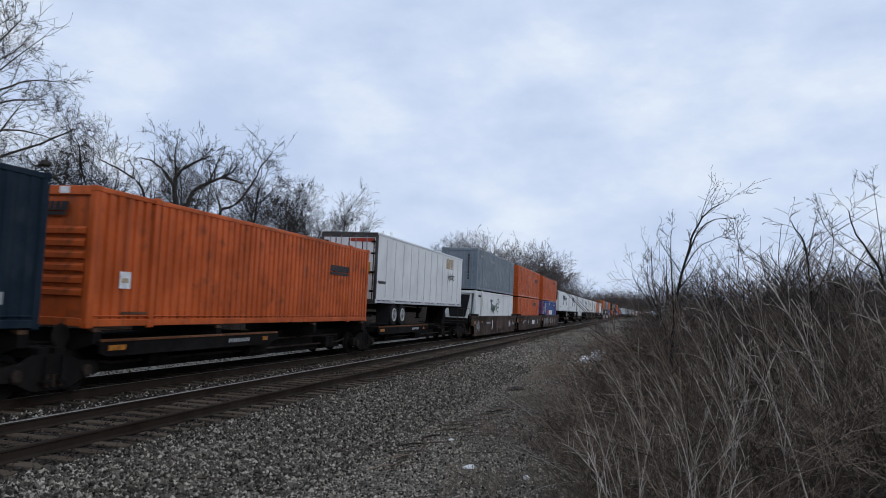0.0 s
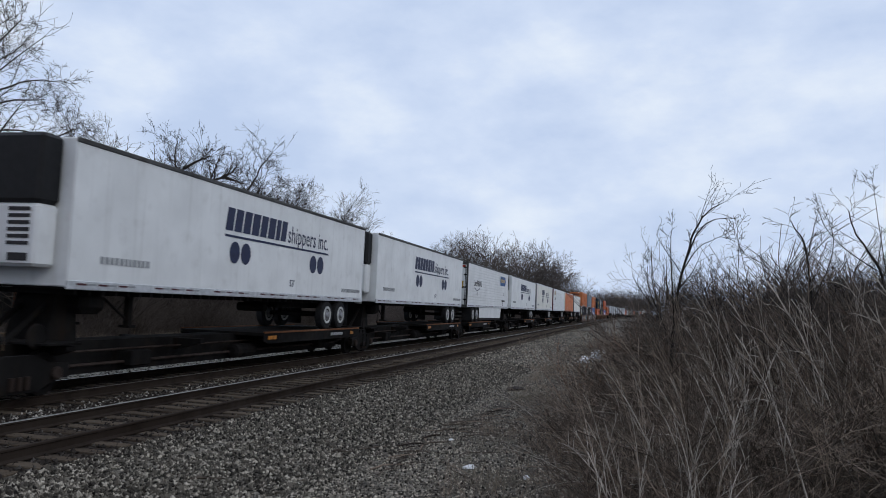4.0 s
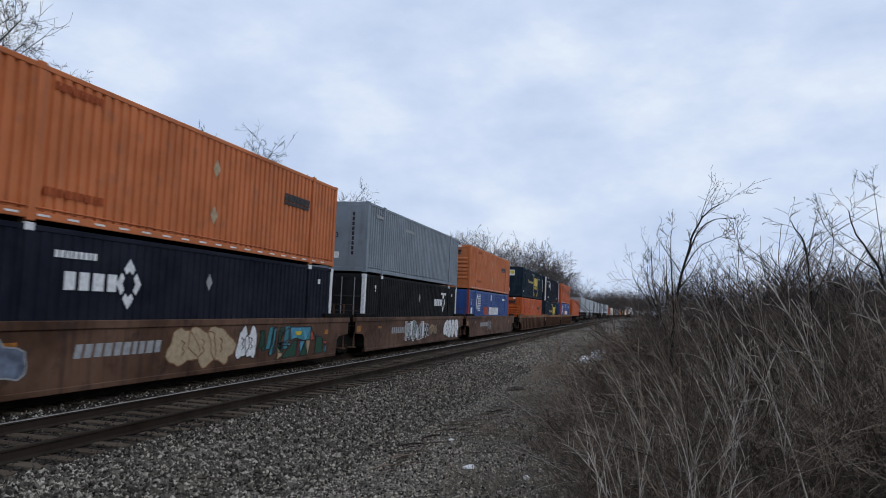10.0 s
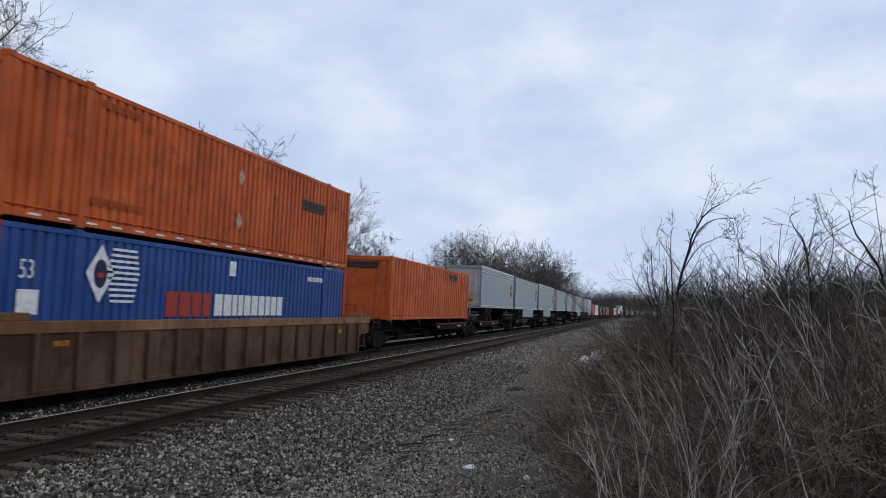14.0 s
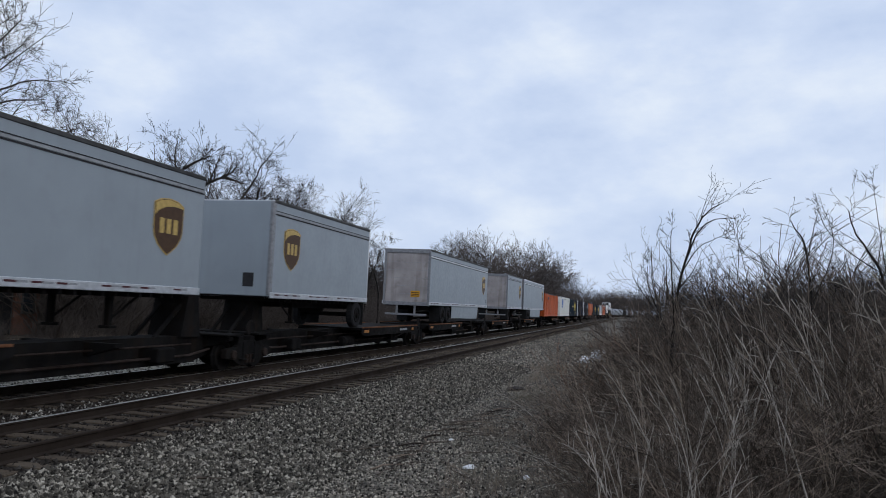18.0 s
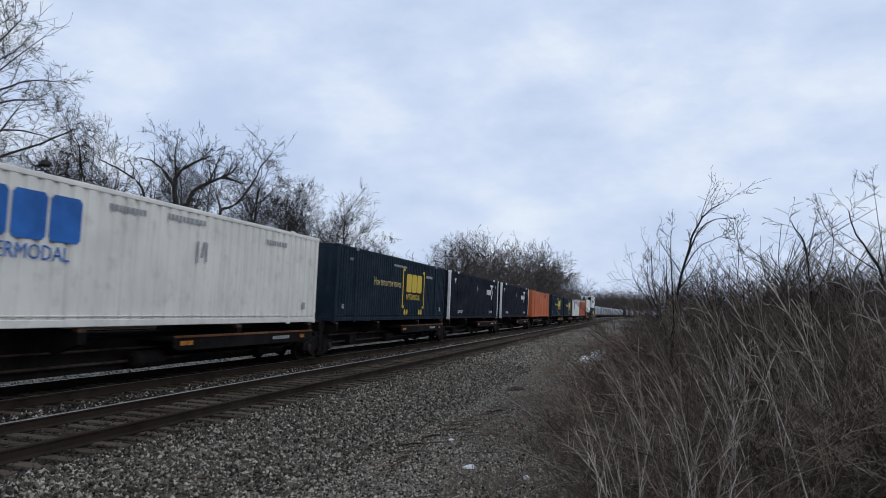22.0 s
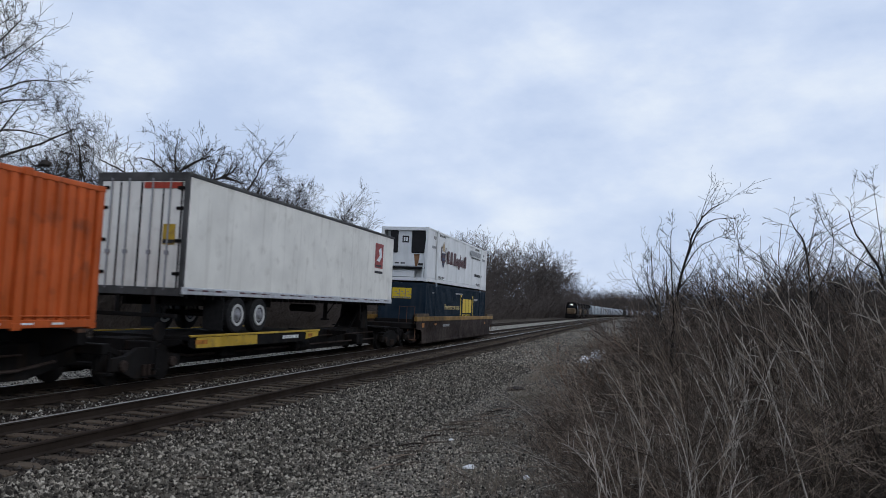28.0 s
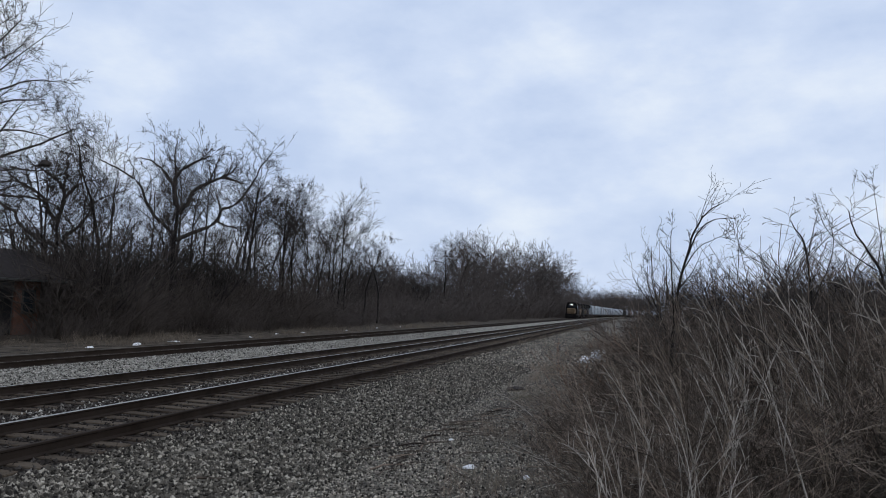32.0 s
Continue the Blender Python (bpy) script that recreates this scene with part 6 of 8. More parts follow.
def stones(name, label, mat, count, area, sizes, seed, lift=0.3, power=1.6, keep=None):
    """Loose stones strewn over a strip; they thin out with the distance."""
    r = np.random.default_rng(seed)
    x0, x1, y0, y1 = area
    base = np.array([(1, 0, 0), (-1, 0, 0), (0, 1, 0), (0, -1, 0), (0, 0, 1), (0, 0, -0.7)], dtype=float)
    tri = np.array([(0, 2, 4), (2, 1, 4), (1, 3, 4), (3, 0, 4), (2, 0, 5), (1, 2, 5), (3, 1, 5), (0, 3, 5)])
    xs = r.uniform(x0, x1, count)
    ys = y0 + (y1 - y0) * r.random(count) ** power
    if keep is not None:
        ok = keep(xs, ys)
        xs, ys = xs[ok], ys[ok]
    k = len(xs)
    size = r.uniform(sizes[0], sizes[1], k) * (1 + 0.35 * (r.random(k) > 0.95))
    ang = r.uniform(0, 6.283, k)
    sq = r.uniform(0.55, 1.0, (k, 3))
    v = base[None] * sq[:, None, :] * size[:, None, None] * (1 + r.uniform(-0.25, 0.25, (k, 6, 1)))
    tilt = r.uniform(-0.5, 0.5, k)
    v = np.stack([v[..., 0], v[..., 1] * np.cos(tilt)[:, None] - v[..., 2] * np.sin(tilt)[:, None], v[..., 1] * np.sin(tilt)[:, None] + v[..., 2] * np.cos(tilt)[:, None]], -1)
    ca, sa = np.cos(ang)[:, None], np.sin(ang)[:, None]
    v = np.stack([v[..., 0] * ca - v[..., 1] * sa, v[..., 0] * sa + v[..., 1] * ca, v[..., 2]], -1)
    zs = np.array([ground_z(a, c) for a, c in zip(xs, ys)]) + size * lift
    v += np.stack([xs, ys, zs], -1)[:, None, :]
    f = (tri[None] + (np.arange(k) * 6)[:, None, None]).reshape(-1, 3)
    me = bpy.data.meshes.new(name)
    me.from_pydata(v.reshape(-1, 3).tolist(), [], f.tolist())
    me.materials.append(M[mat])
    me.update()
    return tagged(new(name, me), label, "gravel", kind="stuff")


stones("gravel", "coarse dark crushed stone beside the ties", "gravel_coarse", 30000, (-7.1, -3.9, 6.8, 34), (0.018, 0.044), 1, lift=0.4)
stones("gravel", "finer grey crushed stone towards the brush", "gravel", 36000, (-4.1, -0.3, 6.8, 34), (0.012, 0.030), 7, lift=0.4)
stones("gravel", "loose grey crushed stone farther along the track", "gravel", 9000, (-7.1, -1.5, 32, 95), (0.03, 0.07), 6, power=1.3)
stones("ballast", "brown-grey stones between and beside the ties", "ballast_dark", 16000, (-13.6, -6.7, 7, 45), (0.02, 0.045), 2, keep=lambda x, y: (np.abs(np.abs(x - TRACK1) - GAUGE) > 0.09) & (np.abs(np.abs(x - TRACK2) - GAUGE) > 0.09))
stones("ballast", "pale fresh ballast between the tracks", "ballast", 12000, (-16.4, -12.9, 12, 70), (0.025, 0.05), 3)
stones("ballast", "bright ballast scattered between the tracks", "ballast", 2200, (-10.75, -9.65, 8, 60), (0.02, 0.045), 4)

# ---- tracks ----
RAIL = [(-0.07, -0.18), (0.07, -0.18), (0.07, -0.165), (0.012, -0.14), (0.012, -0.045), (0.037, -0.03), (0.037, -0.006), (0.03, 0.0), (-0.03, 0.0), (-0.037, -0.006), (-0.037, -0.03), (-0.012, -0.045), (-0.012, -0.14), (-0.07, -0.165)]
YS = list(range(-60, 200, 20)) + list(range(200, 1000, 25))


def rail_mesh(name, x, z=0.0, top=(6, 7, 8)):
    b = Build()
    k = len(RAIL)
    v = [(x + bend(y) + a, y, z + c) for y in YS for a, c in RAIL]
    b.v = v
    for j in range(len(YS) - 1):
        for i in range(k):
            b.f.append((j * k + i, j * k + (i + 1) % k, (j + 1) * k + (i + 1) % k, (j + 1) * k + i))
            b.m.append(1 if i in top else 0)
    return b.mesh(name, "rail", "rail_top")


def tie_mesh():
    return Build().box(-1.3, 1.3, -0.115, 0.115, -0.18, 0.0, 0.012).mesh("tie", "tie")


TIE = tie_mesh()


def track(x, label, polished, y_parts, spacing=0.52, sunk=0.0):
    root = thing("railway_track", Matrix.Translation((0, 0, 0)), label, "track", "", "structure")
    for s in (-1, 1):
        top = polished[0 if s < 0 else 1]
        part("rail", rail_mesh("rail", x + s * GAUGE, 0.0, top), "rail", root, "steel rail with a polished top" if top else "brown steel rail")
    r = random.Random(int(-x * 10))
    y = 4.0
    far = Build()
    while y < 420:
        jig = r.uniform(-0.05, 0.05)
        if y_parts[0] <= y <= y_parts[1]:
            t = new("tie", TIE)
            t.parent = root
            t.matrix_basis = pose(x + r.uniform(-0.05, 0.05), y + jig, -0.172 - sunk + r.uniform(-0.012, 0.006), 0, 0, r.uniform(-1.2, 1.2))
        else:
            o = bend(y)
            far.box(x + o - 1.3, x + o + 1.3, y - 0.11, y + 0.11, -0.36 - sunk, -0.178 - sunk)
        y += spacing
    part("far_ties", far, "tie", root)["kind"] = "stuff"
    return root


track(TRACK1, "main line track with brown wooden ties in gravel", ((6, 7, 8), ()), (5.5, 100))
track(TRACK2, "main line track under the passing train", ((7,), (7,)), (9, 100))
track(TRACK3, "rusty side track along the brush", ((), ()), (14, 60), 0.56, 0.02)

# ---- bare trees and brush ----


def grow(seed, height, spec, lean=0.0, wander=0.18, mains=(), bole=0.19):
    """Bare branching wood. spec: levels of (children, length share, radius share, spread, sides, segments, lift). mains: limbs with a course of
    their own, as (points, radius). Returns builds for trunk and crown."""
    r = random.Random(seed)
    trunk, crown = Build(), Build()
    fine = spec[-1][7]

    def sprout(pts, rads, length, level):
        if level + 1 >= len(spec):
            return
        n = len(pts)
        kids, share, rs, spread = spec[level + 1][:4]
        for k in range(kids):
            t = r.uniform(0.32 if level == 0 else 0.15, 1.0) if k else 1.0
            i = min(int(t * (n - 1)), n - 2)
            q = pts[i].lerp(pts[i + 1], t * (n - 1) - i)
            ax = (pts[i + 1] - pts[i]).normalized()
            side = ax.orthogonal().normalized()
            side.rotate(Matrix.Rotation(r.uniform(0, 6.283), 3, ax))
            a = spread * r.uniform(0.55, 1.15)
            limb(q, ax * math.cos(a) + side * math.sin(a), length * share * r.uniform(0.6, 1.1) * (1.15 - 0.45 * t), rads[i] * rs, level + 1)

    def limb(start, way, length, rad, level):
        sides, segs = spec[level][4], spec[level][5]
        pts, p, d = [start], start.copy(), way.normalized()
        for i in range(segs):
            d = (d + Vector((r.uniform(-1, 1), r.uniform(-1, 1), r.uniform(-0.85, 1))) * wander * (1 + 0.3 * level) + Vector((0, 0, spec[level][6]))).normalized()
            p = p + d * length / segs
            pts.append(p.copy())
        rads = [max(fine, rad * (1 - 0.75 * i / segs)) for i in range(segs + 1)]
        (trunk if level == 0 else crown).tube(pts, rads, sides, level < 2)
        sprout(pts, rads, length, level)

    for pts, rad in mains:
        pts = [Vector(p) for p in pts]
        long_ = sum((q - p).length for p, q in zip(pts, pts[1:]))
        # soften the course
        for _ in range(2):
            pts = [pts[0]] + [w for p, q in zip(pts, pts[1:]) for w in (p.lerp(q, 0.25), p.lerp(q, 0.75))] + [pts[-1]]
        pts = [p + Vector((r.uniform(-1, 1), r.uniform(-1, 1), r.uniform(-1, 1))) * min(0.04, rad * 0.4) for p in pts]
        rads = [max(fine, rad * (1 - 0.8 * i / (len(pts) - 1))) for i in range(len(pts))]
        (trunk if rad >= bole else crown).tube(pts, rads, 7, True)
        sprout(pts, rads, long_, 1)
    if not mains:
        limb(Vector((0, 0, -0.25)), Vector((lean, 0.02, 1)), height, spec[0][2], 0)
    return trunk, crown


TREE_SPECS = {
    "tall": [(1, 1, 0.14, 0, 7, 7, 0.04), (15, 0.42, 0.5, 0.95, 5, 6, 0.03), (7, 0.5, 0.5, 0.95, 4, 4, 0.015), (5, 0.55, 0.55, 0.95, 3, 2, 0.0), (3, 0.65, 0.6, 0.9, 3, 1, 0.0, 0.008)],
    "limbs": [(1, 1, 0.36, 0, 8, 4, 0.02), (7, 1, 0.5, 0.9, 5, 6, 0.03), (9, 0.40, 0.42, 0.85, 4, 5, 0.03), (5, 0.5, 0.5, 0.85, 3, 4, 0.02), (3, 0.55, 0.6, 0.8, 3, 2, 0.01, 0.009)],
    "broad": [(1, 1, 0.36, 0, 8, 4, 0.02), (7, 1, 0.5, 0.9, 5, 6, 0.03), (14, 0.33, 0.42, 0.9, 4, 4, 0.0), (8, 0.5, 0.5, 0.9, 3, 3, 0.0), (4, 0.5, 0.6, 0.85, 3, 2, 0.0, 0.0065)],
    "slim": [(1, 1, 0.13, 0, 6, 8, 0.12), (32, 0.42, 0.36, 1.05, 4, 5, 0.035), (8, 0.50, 0.5, 0.8, 3, 3, 0.02), (4, 0.55, 0.6, 0.75, 3, 1, 0.02, 0.009)],
    "copse": [(1, 1, 0.22, 0, 7, 3, 0.04), (12, 3.4, 0.42, 0.7, 5, 6, 0.04), (9, 0.42, 0.5, 0.9, 4, 4, 0.02), (5, 0.55, 0.55, 0.9, 3, 2, 0.0), (2, 0.7, 0.6, 0.9, 3, 1, 0.0, 0.008)],
    "far": [(1, 1, 0.22, 0, 5, 3, 0.04), (18, 3.4, 0.34, 0.6, 3, 5, 0.03), (9, 0.36, 0.5, 0.9, 3, 2, 0.0), (5, 0.5, 0.6, 0.7, 3, 1, 0.02, 0.013)],
    "sapling": [(1, 1, 0.03, 0, 5, 4, 0.02), (5, 1, 0.5, 0.9, 4, 5, 0.03), (8, 0.2, 0.5, 0.75, 3, 4, 0.03), (5, 0.5, 0.65, 0.85, 3, 3, 0.0), (2, 0.5, 0.6, 0.8, 3, 1, 0.0, 0.0032)],
}


def tree(name, kind, seed, height, at, label, wood="bark", twigs="twig", lean=0.0, wander=0.18, mains=()):
    root = thing(name, Matrix.Translation(at), label, "tree", "bare trees along the line")
    a, c = grow(seed, height, TREE_SPECS[kind], lean, wander, mains)
    part("trunk", a, wood, root, "dark rough bark")
    part("crown", c, twigs, root, "bare leafless branches and twigs")
    return root


def again(ob, x, y, turn, size):
    c = copy_thing(ob, pose(x, y, ground_z(x, y) - 0.05, 0, 0, turn))
    c.scale = (size, size, size)
    return c


def stand(ob, x, y, turn, height):
    """A copy grown to a height."""
    if ob.name not in TOPS:
        zs = sorted(v.co.z for k in ob.children for v in k.data.vertices)
        TOPS[ob.name] = zs[int(len(zs) * 0.985)] if ob["category"] == "tree" else zs[-1]
    return again(ob, x, y, turn, height / TOPS[ob.name])


TOPS = {}


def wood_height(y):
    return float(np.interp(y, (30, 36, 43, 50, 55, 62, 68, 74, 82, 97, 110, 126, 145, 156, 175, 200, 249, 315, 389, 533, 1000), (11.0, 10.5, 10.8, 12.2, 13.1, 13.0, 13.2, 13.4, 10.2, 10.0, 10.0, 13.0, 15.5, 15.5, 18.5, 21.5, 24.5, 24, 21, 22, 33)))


def at(x, y):
    return (x, y, ground_z(x, y) - 0.05)


BARE = "bare leafless deciduous tree with fine dark twigs"
def fan(*course):
    """A limb's course from (sideways, up) pairs in the plane of the old tree's crown."""
    return tuple((d * 0.833, d * 0.554 + 0.12 * math.sin(3 * d + z), z) for d, z in course)


gnarl = tree("bare_tree", "limbs", 12, 5.2, at(-27.85, 41.05), "bare gnarled tree with heavy curved limbs", wander=0.2, mains=(
    (fan((0, -0.3), (0.1, 2.5), (0.0, 5.0), (0.0, 7.6)), 0.31),
    (fan((0, 7.4), (-0.36, 9.1), (-0.1, 9.9), (1.0, 10.8), (1.8, 11.1)), 0.17),
    (fan((-0.36, 9.0), (-0.9, 9.9), (-1.6, 10.5), (-2.3, 10.6)), 0.10),
    (fan((-0.2, 9.7), (-0.35, 10.8), (-0.2, 11.9)), 0.07),
    (fan((0, 7.3), (0.72, 8.05), (0.9, 8.9), (1.7, 9.4), (2.8, 9.9), (3.9, 9.6)), 0.17),
    (fan((2.6, 9.8), (3.2, 10.3), (3.6, 11.0)), 0.08),
    (fan((1.7, 9.4), (2.2, 10.4), (2.4, 11.3)), 0.07),
    (fan((0.0, 5.6), (1.6, 6.4), (2.45, 7.0), (2.6, 7.85), (3.4, 7.95), (4.2, 9.1), (4.8, 10.4), (5.3, 11.4)), 0.14),
    (fan((2.4, 7.0), (3.5, 6.6), (4.8, 7.1)), 0.07),
    (fan((0, 6.0), (-1.2, 6.9), (-1.9, 7.9), (-2.2, 9.0), (-3.4, 9.8), (-4.6, 10.2)), 0.13)))
slim = tree("bare_tree", "slim", 5, 11.0, at(-28.0, 68.3), "slender upright bare tree with fine branches", wander=0.07)
tall_a = tree("bare_tree", "tall", 21, 11.0, at(-30.0, 37.3), BARE)
tall_b = tree("bare_tree", "tall", 33, 11.5, at(-29.0, 52.0), BARE)
bushy = tree("bare_tree", "copse", 41, 2.1, at(-28.0, 46.0), "low many-stemmed bare tree in the brush")
broad = tree("bare_tree", "broad", 57, 14.5, at(-25.3, 21.9), "large bare tree with long spreading limbs", wander=0.09, mains=(
    (((0, 0, -0.3), (0.1, 0.1, 5.0), (0.0, 0.3, 9.0), (0.2, 0.6, 14.5)), 0.211),
    (((0.1, 0.2, 6.6), (0, 2.6, 7.5), (0.1, 4.8, 8.5), (0, 7.2, 9.9)), 0.086),
    (((0.1, 0.2, 8.4), (0.2, 2.4, 9.8), (0.1, 5.0, 10.6)), 0.070),
    (((0.1, 0.3, 9.8), (0, 1.9, 11.6), (0.1, 3.4, 13.6)), 0.070),
    (((0.1, 0.3, 5.6), (0.1, 2.8, 6.1), (0, 5.6, 6.3), (0.2, 7.0, 5.8)), 0.078),
    (((0.1, 0.3, 6.0), (0.2, 2.6, 7.1), (0.2, 5.3, 7.5)), 0.070),
    (((0.1, 0.3, 4.4), (0.2, 2.4, 4.8), (0.2, 4.6, 4.6)), 0.070),
    (((0.1, 0.2, 7.4), (0.2, 2.2, 8.6), (0.3, 4.2, 9.0), (0.2, 6.0, 8.9)), 0.055),
    (((0.1, 0.3, 8.6), (0.4, 2.2, 10.2), (0.3, 4.0, 11.2), (0.5, 5.4, 11.5)), 0.055),
    (((0.1, 0.3, 9.4), (0.3, 1.8, 11.0), (0.2, 3.6, 12.6)), 0.05),
    (((0.1, 0.3, 10.4), (-0.2, 1.4, 12.0), (0.1, 2.8, 13.4)), 0.05),
    (((0.1, 0.3, 4.8), (0.5, 2.4, 6.2), (0.4, 4.6, 6.9), (0.6, 6.2, 7.6)), 0.055),
    (((0.1, 0.3, 3.8), (-0.4, 2.4, 4.6), (-0.5, 4.8, 5.6)), 0.05),
    (((0.1, 0.3, 11.0), (0, -1.5, 12.0), (0, -3, 13.0)), 0.062),
    (((0.1, 0.2, 7.0), (1.4, -0.6, 8.4), (2.4, -1.2, 9.8)), 0.070)))
far_tree = tree("bare_tree", "far", 43, 2.1, at(-33, 136.0), "distant many-stemmed bare tree", "twig_hazed", "twig_hazed")
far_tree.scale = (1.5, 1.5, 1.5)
far_tall = tree("bare_tree", "slim", 35, 12.5, at(-33, 131.0), "distant bare tree with a rounded crown", "twig_hazed", "twig_hazed", wander=0.08)
stand(tall_b, -29.0, 59.0, 140, 12.8)
stand(bushy, -26.5, 33.0, 40, 6.8)
stand(gnarl, -31.5, 35.3, 200, 10.2)
stand(tall_a, -31.5, 55.0, 120, 12.4)
rt = random.Random(8)


def clear_of_gnarl(x, y):
    """The old tree stands free of others before it."""
    return not (-0.74 < x / y < -0.56 and y < 44)


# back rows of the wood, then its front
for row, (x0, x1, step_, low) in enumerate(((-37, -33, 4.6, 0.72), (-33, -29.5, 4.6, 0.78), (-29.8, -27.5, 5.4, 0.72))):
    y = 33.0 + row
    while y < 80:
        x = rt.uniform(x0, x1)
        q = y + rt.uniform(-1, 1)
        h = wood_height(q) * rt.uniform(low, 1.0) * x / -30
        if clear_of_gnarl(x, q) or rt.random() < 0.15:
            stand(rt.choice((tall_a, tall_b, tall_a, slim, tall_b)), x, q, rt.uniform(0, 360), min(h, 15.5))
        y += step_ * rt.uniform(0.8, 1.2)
for i in range(14):
    y = 33 + i * 3.5
    stand(bushy, -28.5 - rt.uniform(0, 5), y + rt.uniform(-1.0, 1.0), rt.uniform(0, 360), rt.uniform(5.5, 8.5) * (1.0 if y < 60 else 0.6))
for i in range(6):
    stand(rt.choice((tall_a, bushy)), -39 - rt.uniform(0, 4), 26 + i * 3.0, rt.uniform(0, 360), rt.uniform(8.5, 11))
y = 80.0
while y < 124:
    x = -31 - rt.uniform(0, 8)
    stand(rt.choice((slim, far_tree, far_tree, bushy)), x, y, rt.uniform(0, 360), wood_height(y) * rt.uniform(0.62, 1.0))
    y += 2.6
for i in range(10):
    stand(far_tree, -36 - rt.uniform(0, 6), 104 + i * 4.2, rt.uniform(0, 360), rt.uniform(6.5, 9.5))
for x, y, k, h in ((-32.5, 127, tall_a, 14.5), (-33, 133, far_tree, 11), (-32.5, 139, far_tall, 16.0), (-33, 143, tall_a, 16.5)):
    stand(k, x, y, rt.uniform(0, 360), h)
y = 147.0
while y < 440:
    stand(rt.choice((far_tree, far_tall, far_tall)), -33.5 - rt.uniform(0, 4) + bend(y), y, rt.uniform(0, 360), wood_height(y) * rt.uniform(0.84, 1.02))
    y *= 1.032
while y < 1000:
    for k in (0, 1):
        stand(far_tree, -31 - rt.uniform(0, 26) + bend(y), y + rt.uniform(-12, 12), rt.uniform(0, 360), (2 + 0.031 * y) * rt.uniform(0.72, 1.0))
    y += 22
# trees behind the thicket on the near side
for x, y, k, h in ((2.2, 45, bushy, 6.2), (3.6, 49, bushy, 5.6), (9, 90, far_tree, 7.5), (5.0, 118, far_tree, 7), (7, 150, far_tree, 9), (13, 200, far_tree, 10), (20, 75, far_tree, 7), (14, 60, far_tree, 6), (8, 36, bushy, 4.6), (12, 42, bushy, 5.2), (16, 38, bushy, 5.2), (5.8, 43, bushy, 4.8), (19, 45, bushy, 6)):
    stand(k, x, y, rt.uniform(0, 360), h)


def brush(name, label, seed, stems, height, radius, mats, thick=0.012, arch=0.25, twigs=4, subs=2, tilt=0.45, cat="bush", group="brush along the line", curl=0.09, fine=0.002, n=6):
    """A clump of thin bare stems with side twigs."""
    r = random.Random(seed)
    root = thing(name, Matrix.Identity(4), label, cat, group)
    builds = {m: Build() for m in mats}
    for i in range(stems):
        b = builds[mats[i % len(mats)]]
        a, q = r.uniform(0, 6.283), radius * math.sqrt(r.random())
        p = Vector((q * math.cos(a), q * math.sin(a), -0.1))
        d = Vector((r.uniform(-1, 1) * tilt, r.uniform(-1, 1) * tilt, 1)).normalized()
        h = height * r.uniform(0.45, 1.0)
        pull = Vector((r.uniform(-1, 1), r.uniform(-1, 1), -0.4)) * arch
        pts = [p]
        for k in range(n):
            d = (d + pull * (k / n) * 0.5 + Vector((r.uniform(-1, 1), r.uniform(-1, 1), r.uniform(-1, 1))) * curl).normalized()
            pts.append(pts[-1] + d * h / n)
        t = thick * r.uniform(0.5, 1.1)
        b.tube(pts, [t * (1 - 0.8 * k / n) + fine for k in range(n + 1)], 3, False)
        for _ in range(twigs):
            k = r.randint(1, n - 1)
            s = pts[k]
            w = (pts[k + 1] - s).normalized()
            o = Vector((r.uniform(-1, 1), r.uniform(-1, 1), r.uniform(-0.4, 1))).normalized()
            e = s + (w * 0.5 + o * 0.9) * h * r.uniform(0.1, 0.32)
            m_ = s.lerp(e, 0.5) + Vector((r.uniform(-1, 1), r.uniform(-1, 1), r.uniform(-0.5, 1))) * h * 0.025
            b.tube([s, m_, e], [t * 0.5, t * 0.35, fine], 3, False)
            for _ in range(subs):
                o = Vector((r.uniform(-1, 1), r.uniform(-1, 1), r.uniform(-0.4, 1))).normalized()
                b.tube([m_, m_ + (o + w * 0.4) * h * r.uniform(0.05, 0.13)], [t * 0.3, fine], 3, False)
    for mt, b in builds.items():
        part("brushwood", b, mt, root)["kind"] = "stuff"
    return root


# brush under the trees on the far side
under = [brush("brush", "dense brown-grey leafless brush at the edge of the wood", 60 + i, 96, 4.6, 1.9, ("brushwood",), 0.015, 0.6, 6, 1, 0.9, curl=0.2, fine=0.007) for i in range(3)]
rb = random.Random(4)
for i, ob in enumerate(under):
    x, y = -27, 40 + 9 * i
    ob.matrix_basis = pose(x, y, ground_z(x, y) - 0.05)


far_brush = brush("brush", "distant brown brush at the edge of the wood", 66, 96, 4.6, 1.9, ("twig_hazed",), 0.015, 0.6, 6, 1, 0.9, curl=0.2, fine=0.008)
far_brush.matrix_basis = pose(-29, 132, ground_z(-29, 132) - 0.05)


def brush_height(y):
    return float(np.interp(y, (24, 32, 45, 60, 80, 110, 130, 150, 200, 300, 420), (2.4, 4.6, 5.6, 5.0, 4.5, 5.3, 6.8, 8.0, 10.5, 11.0, 9.0)))


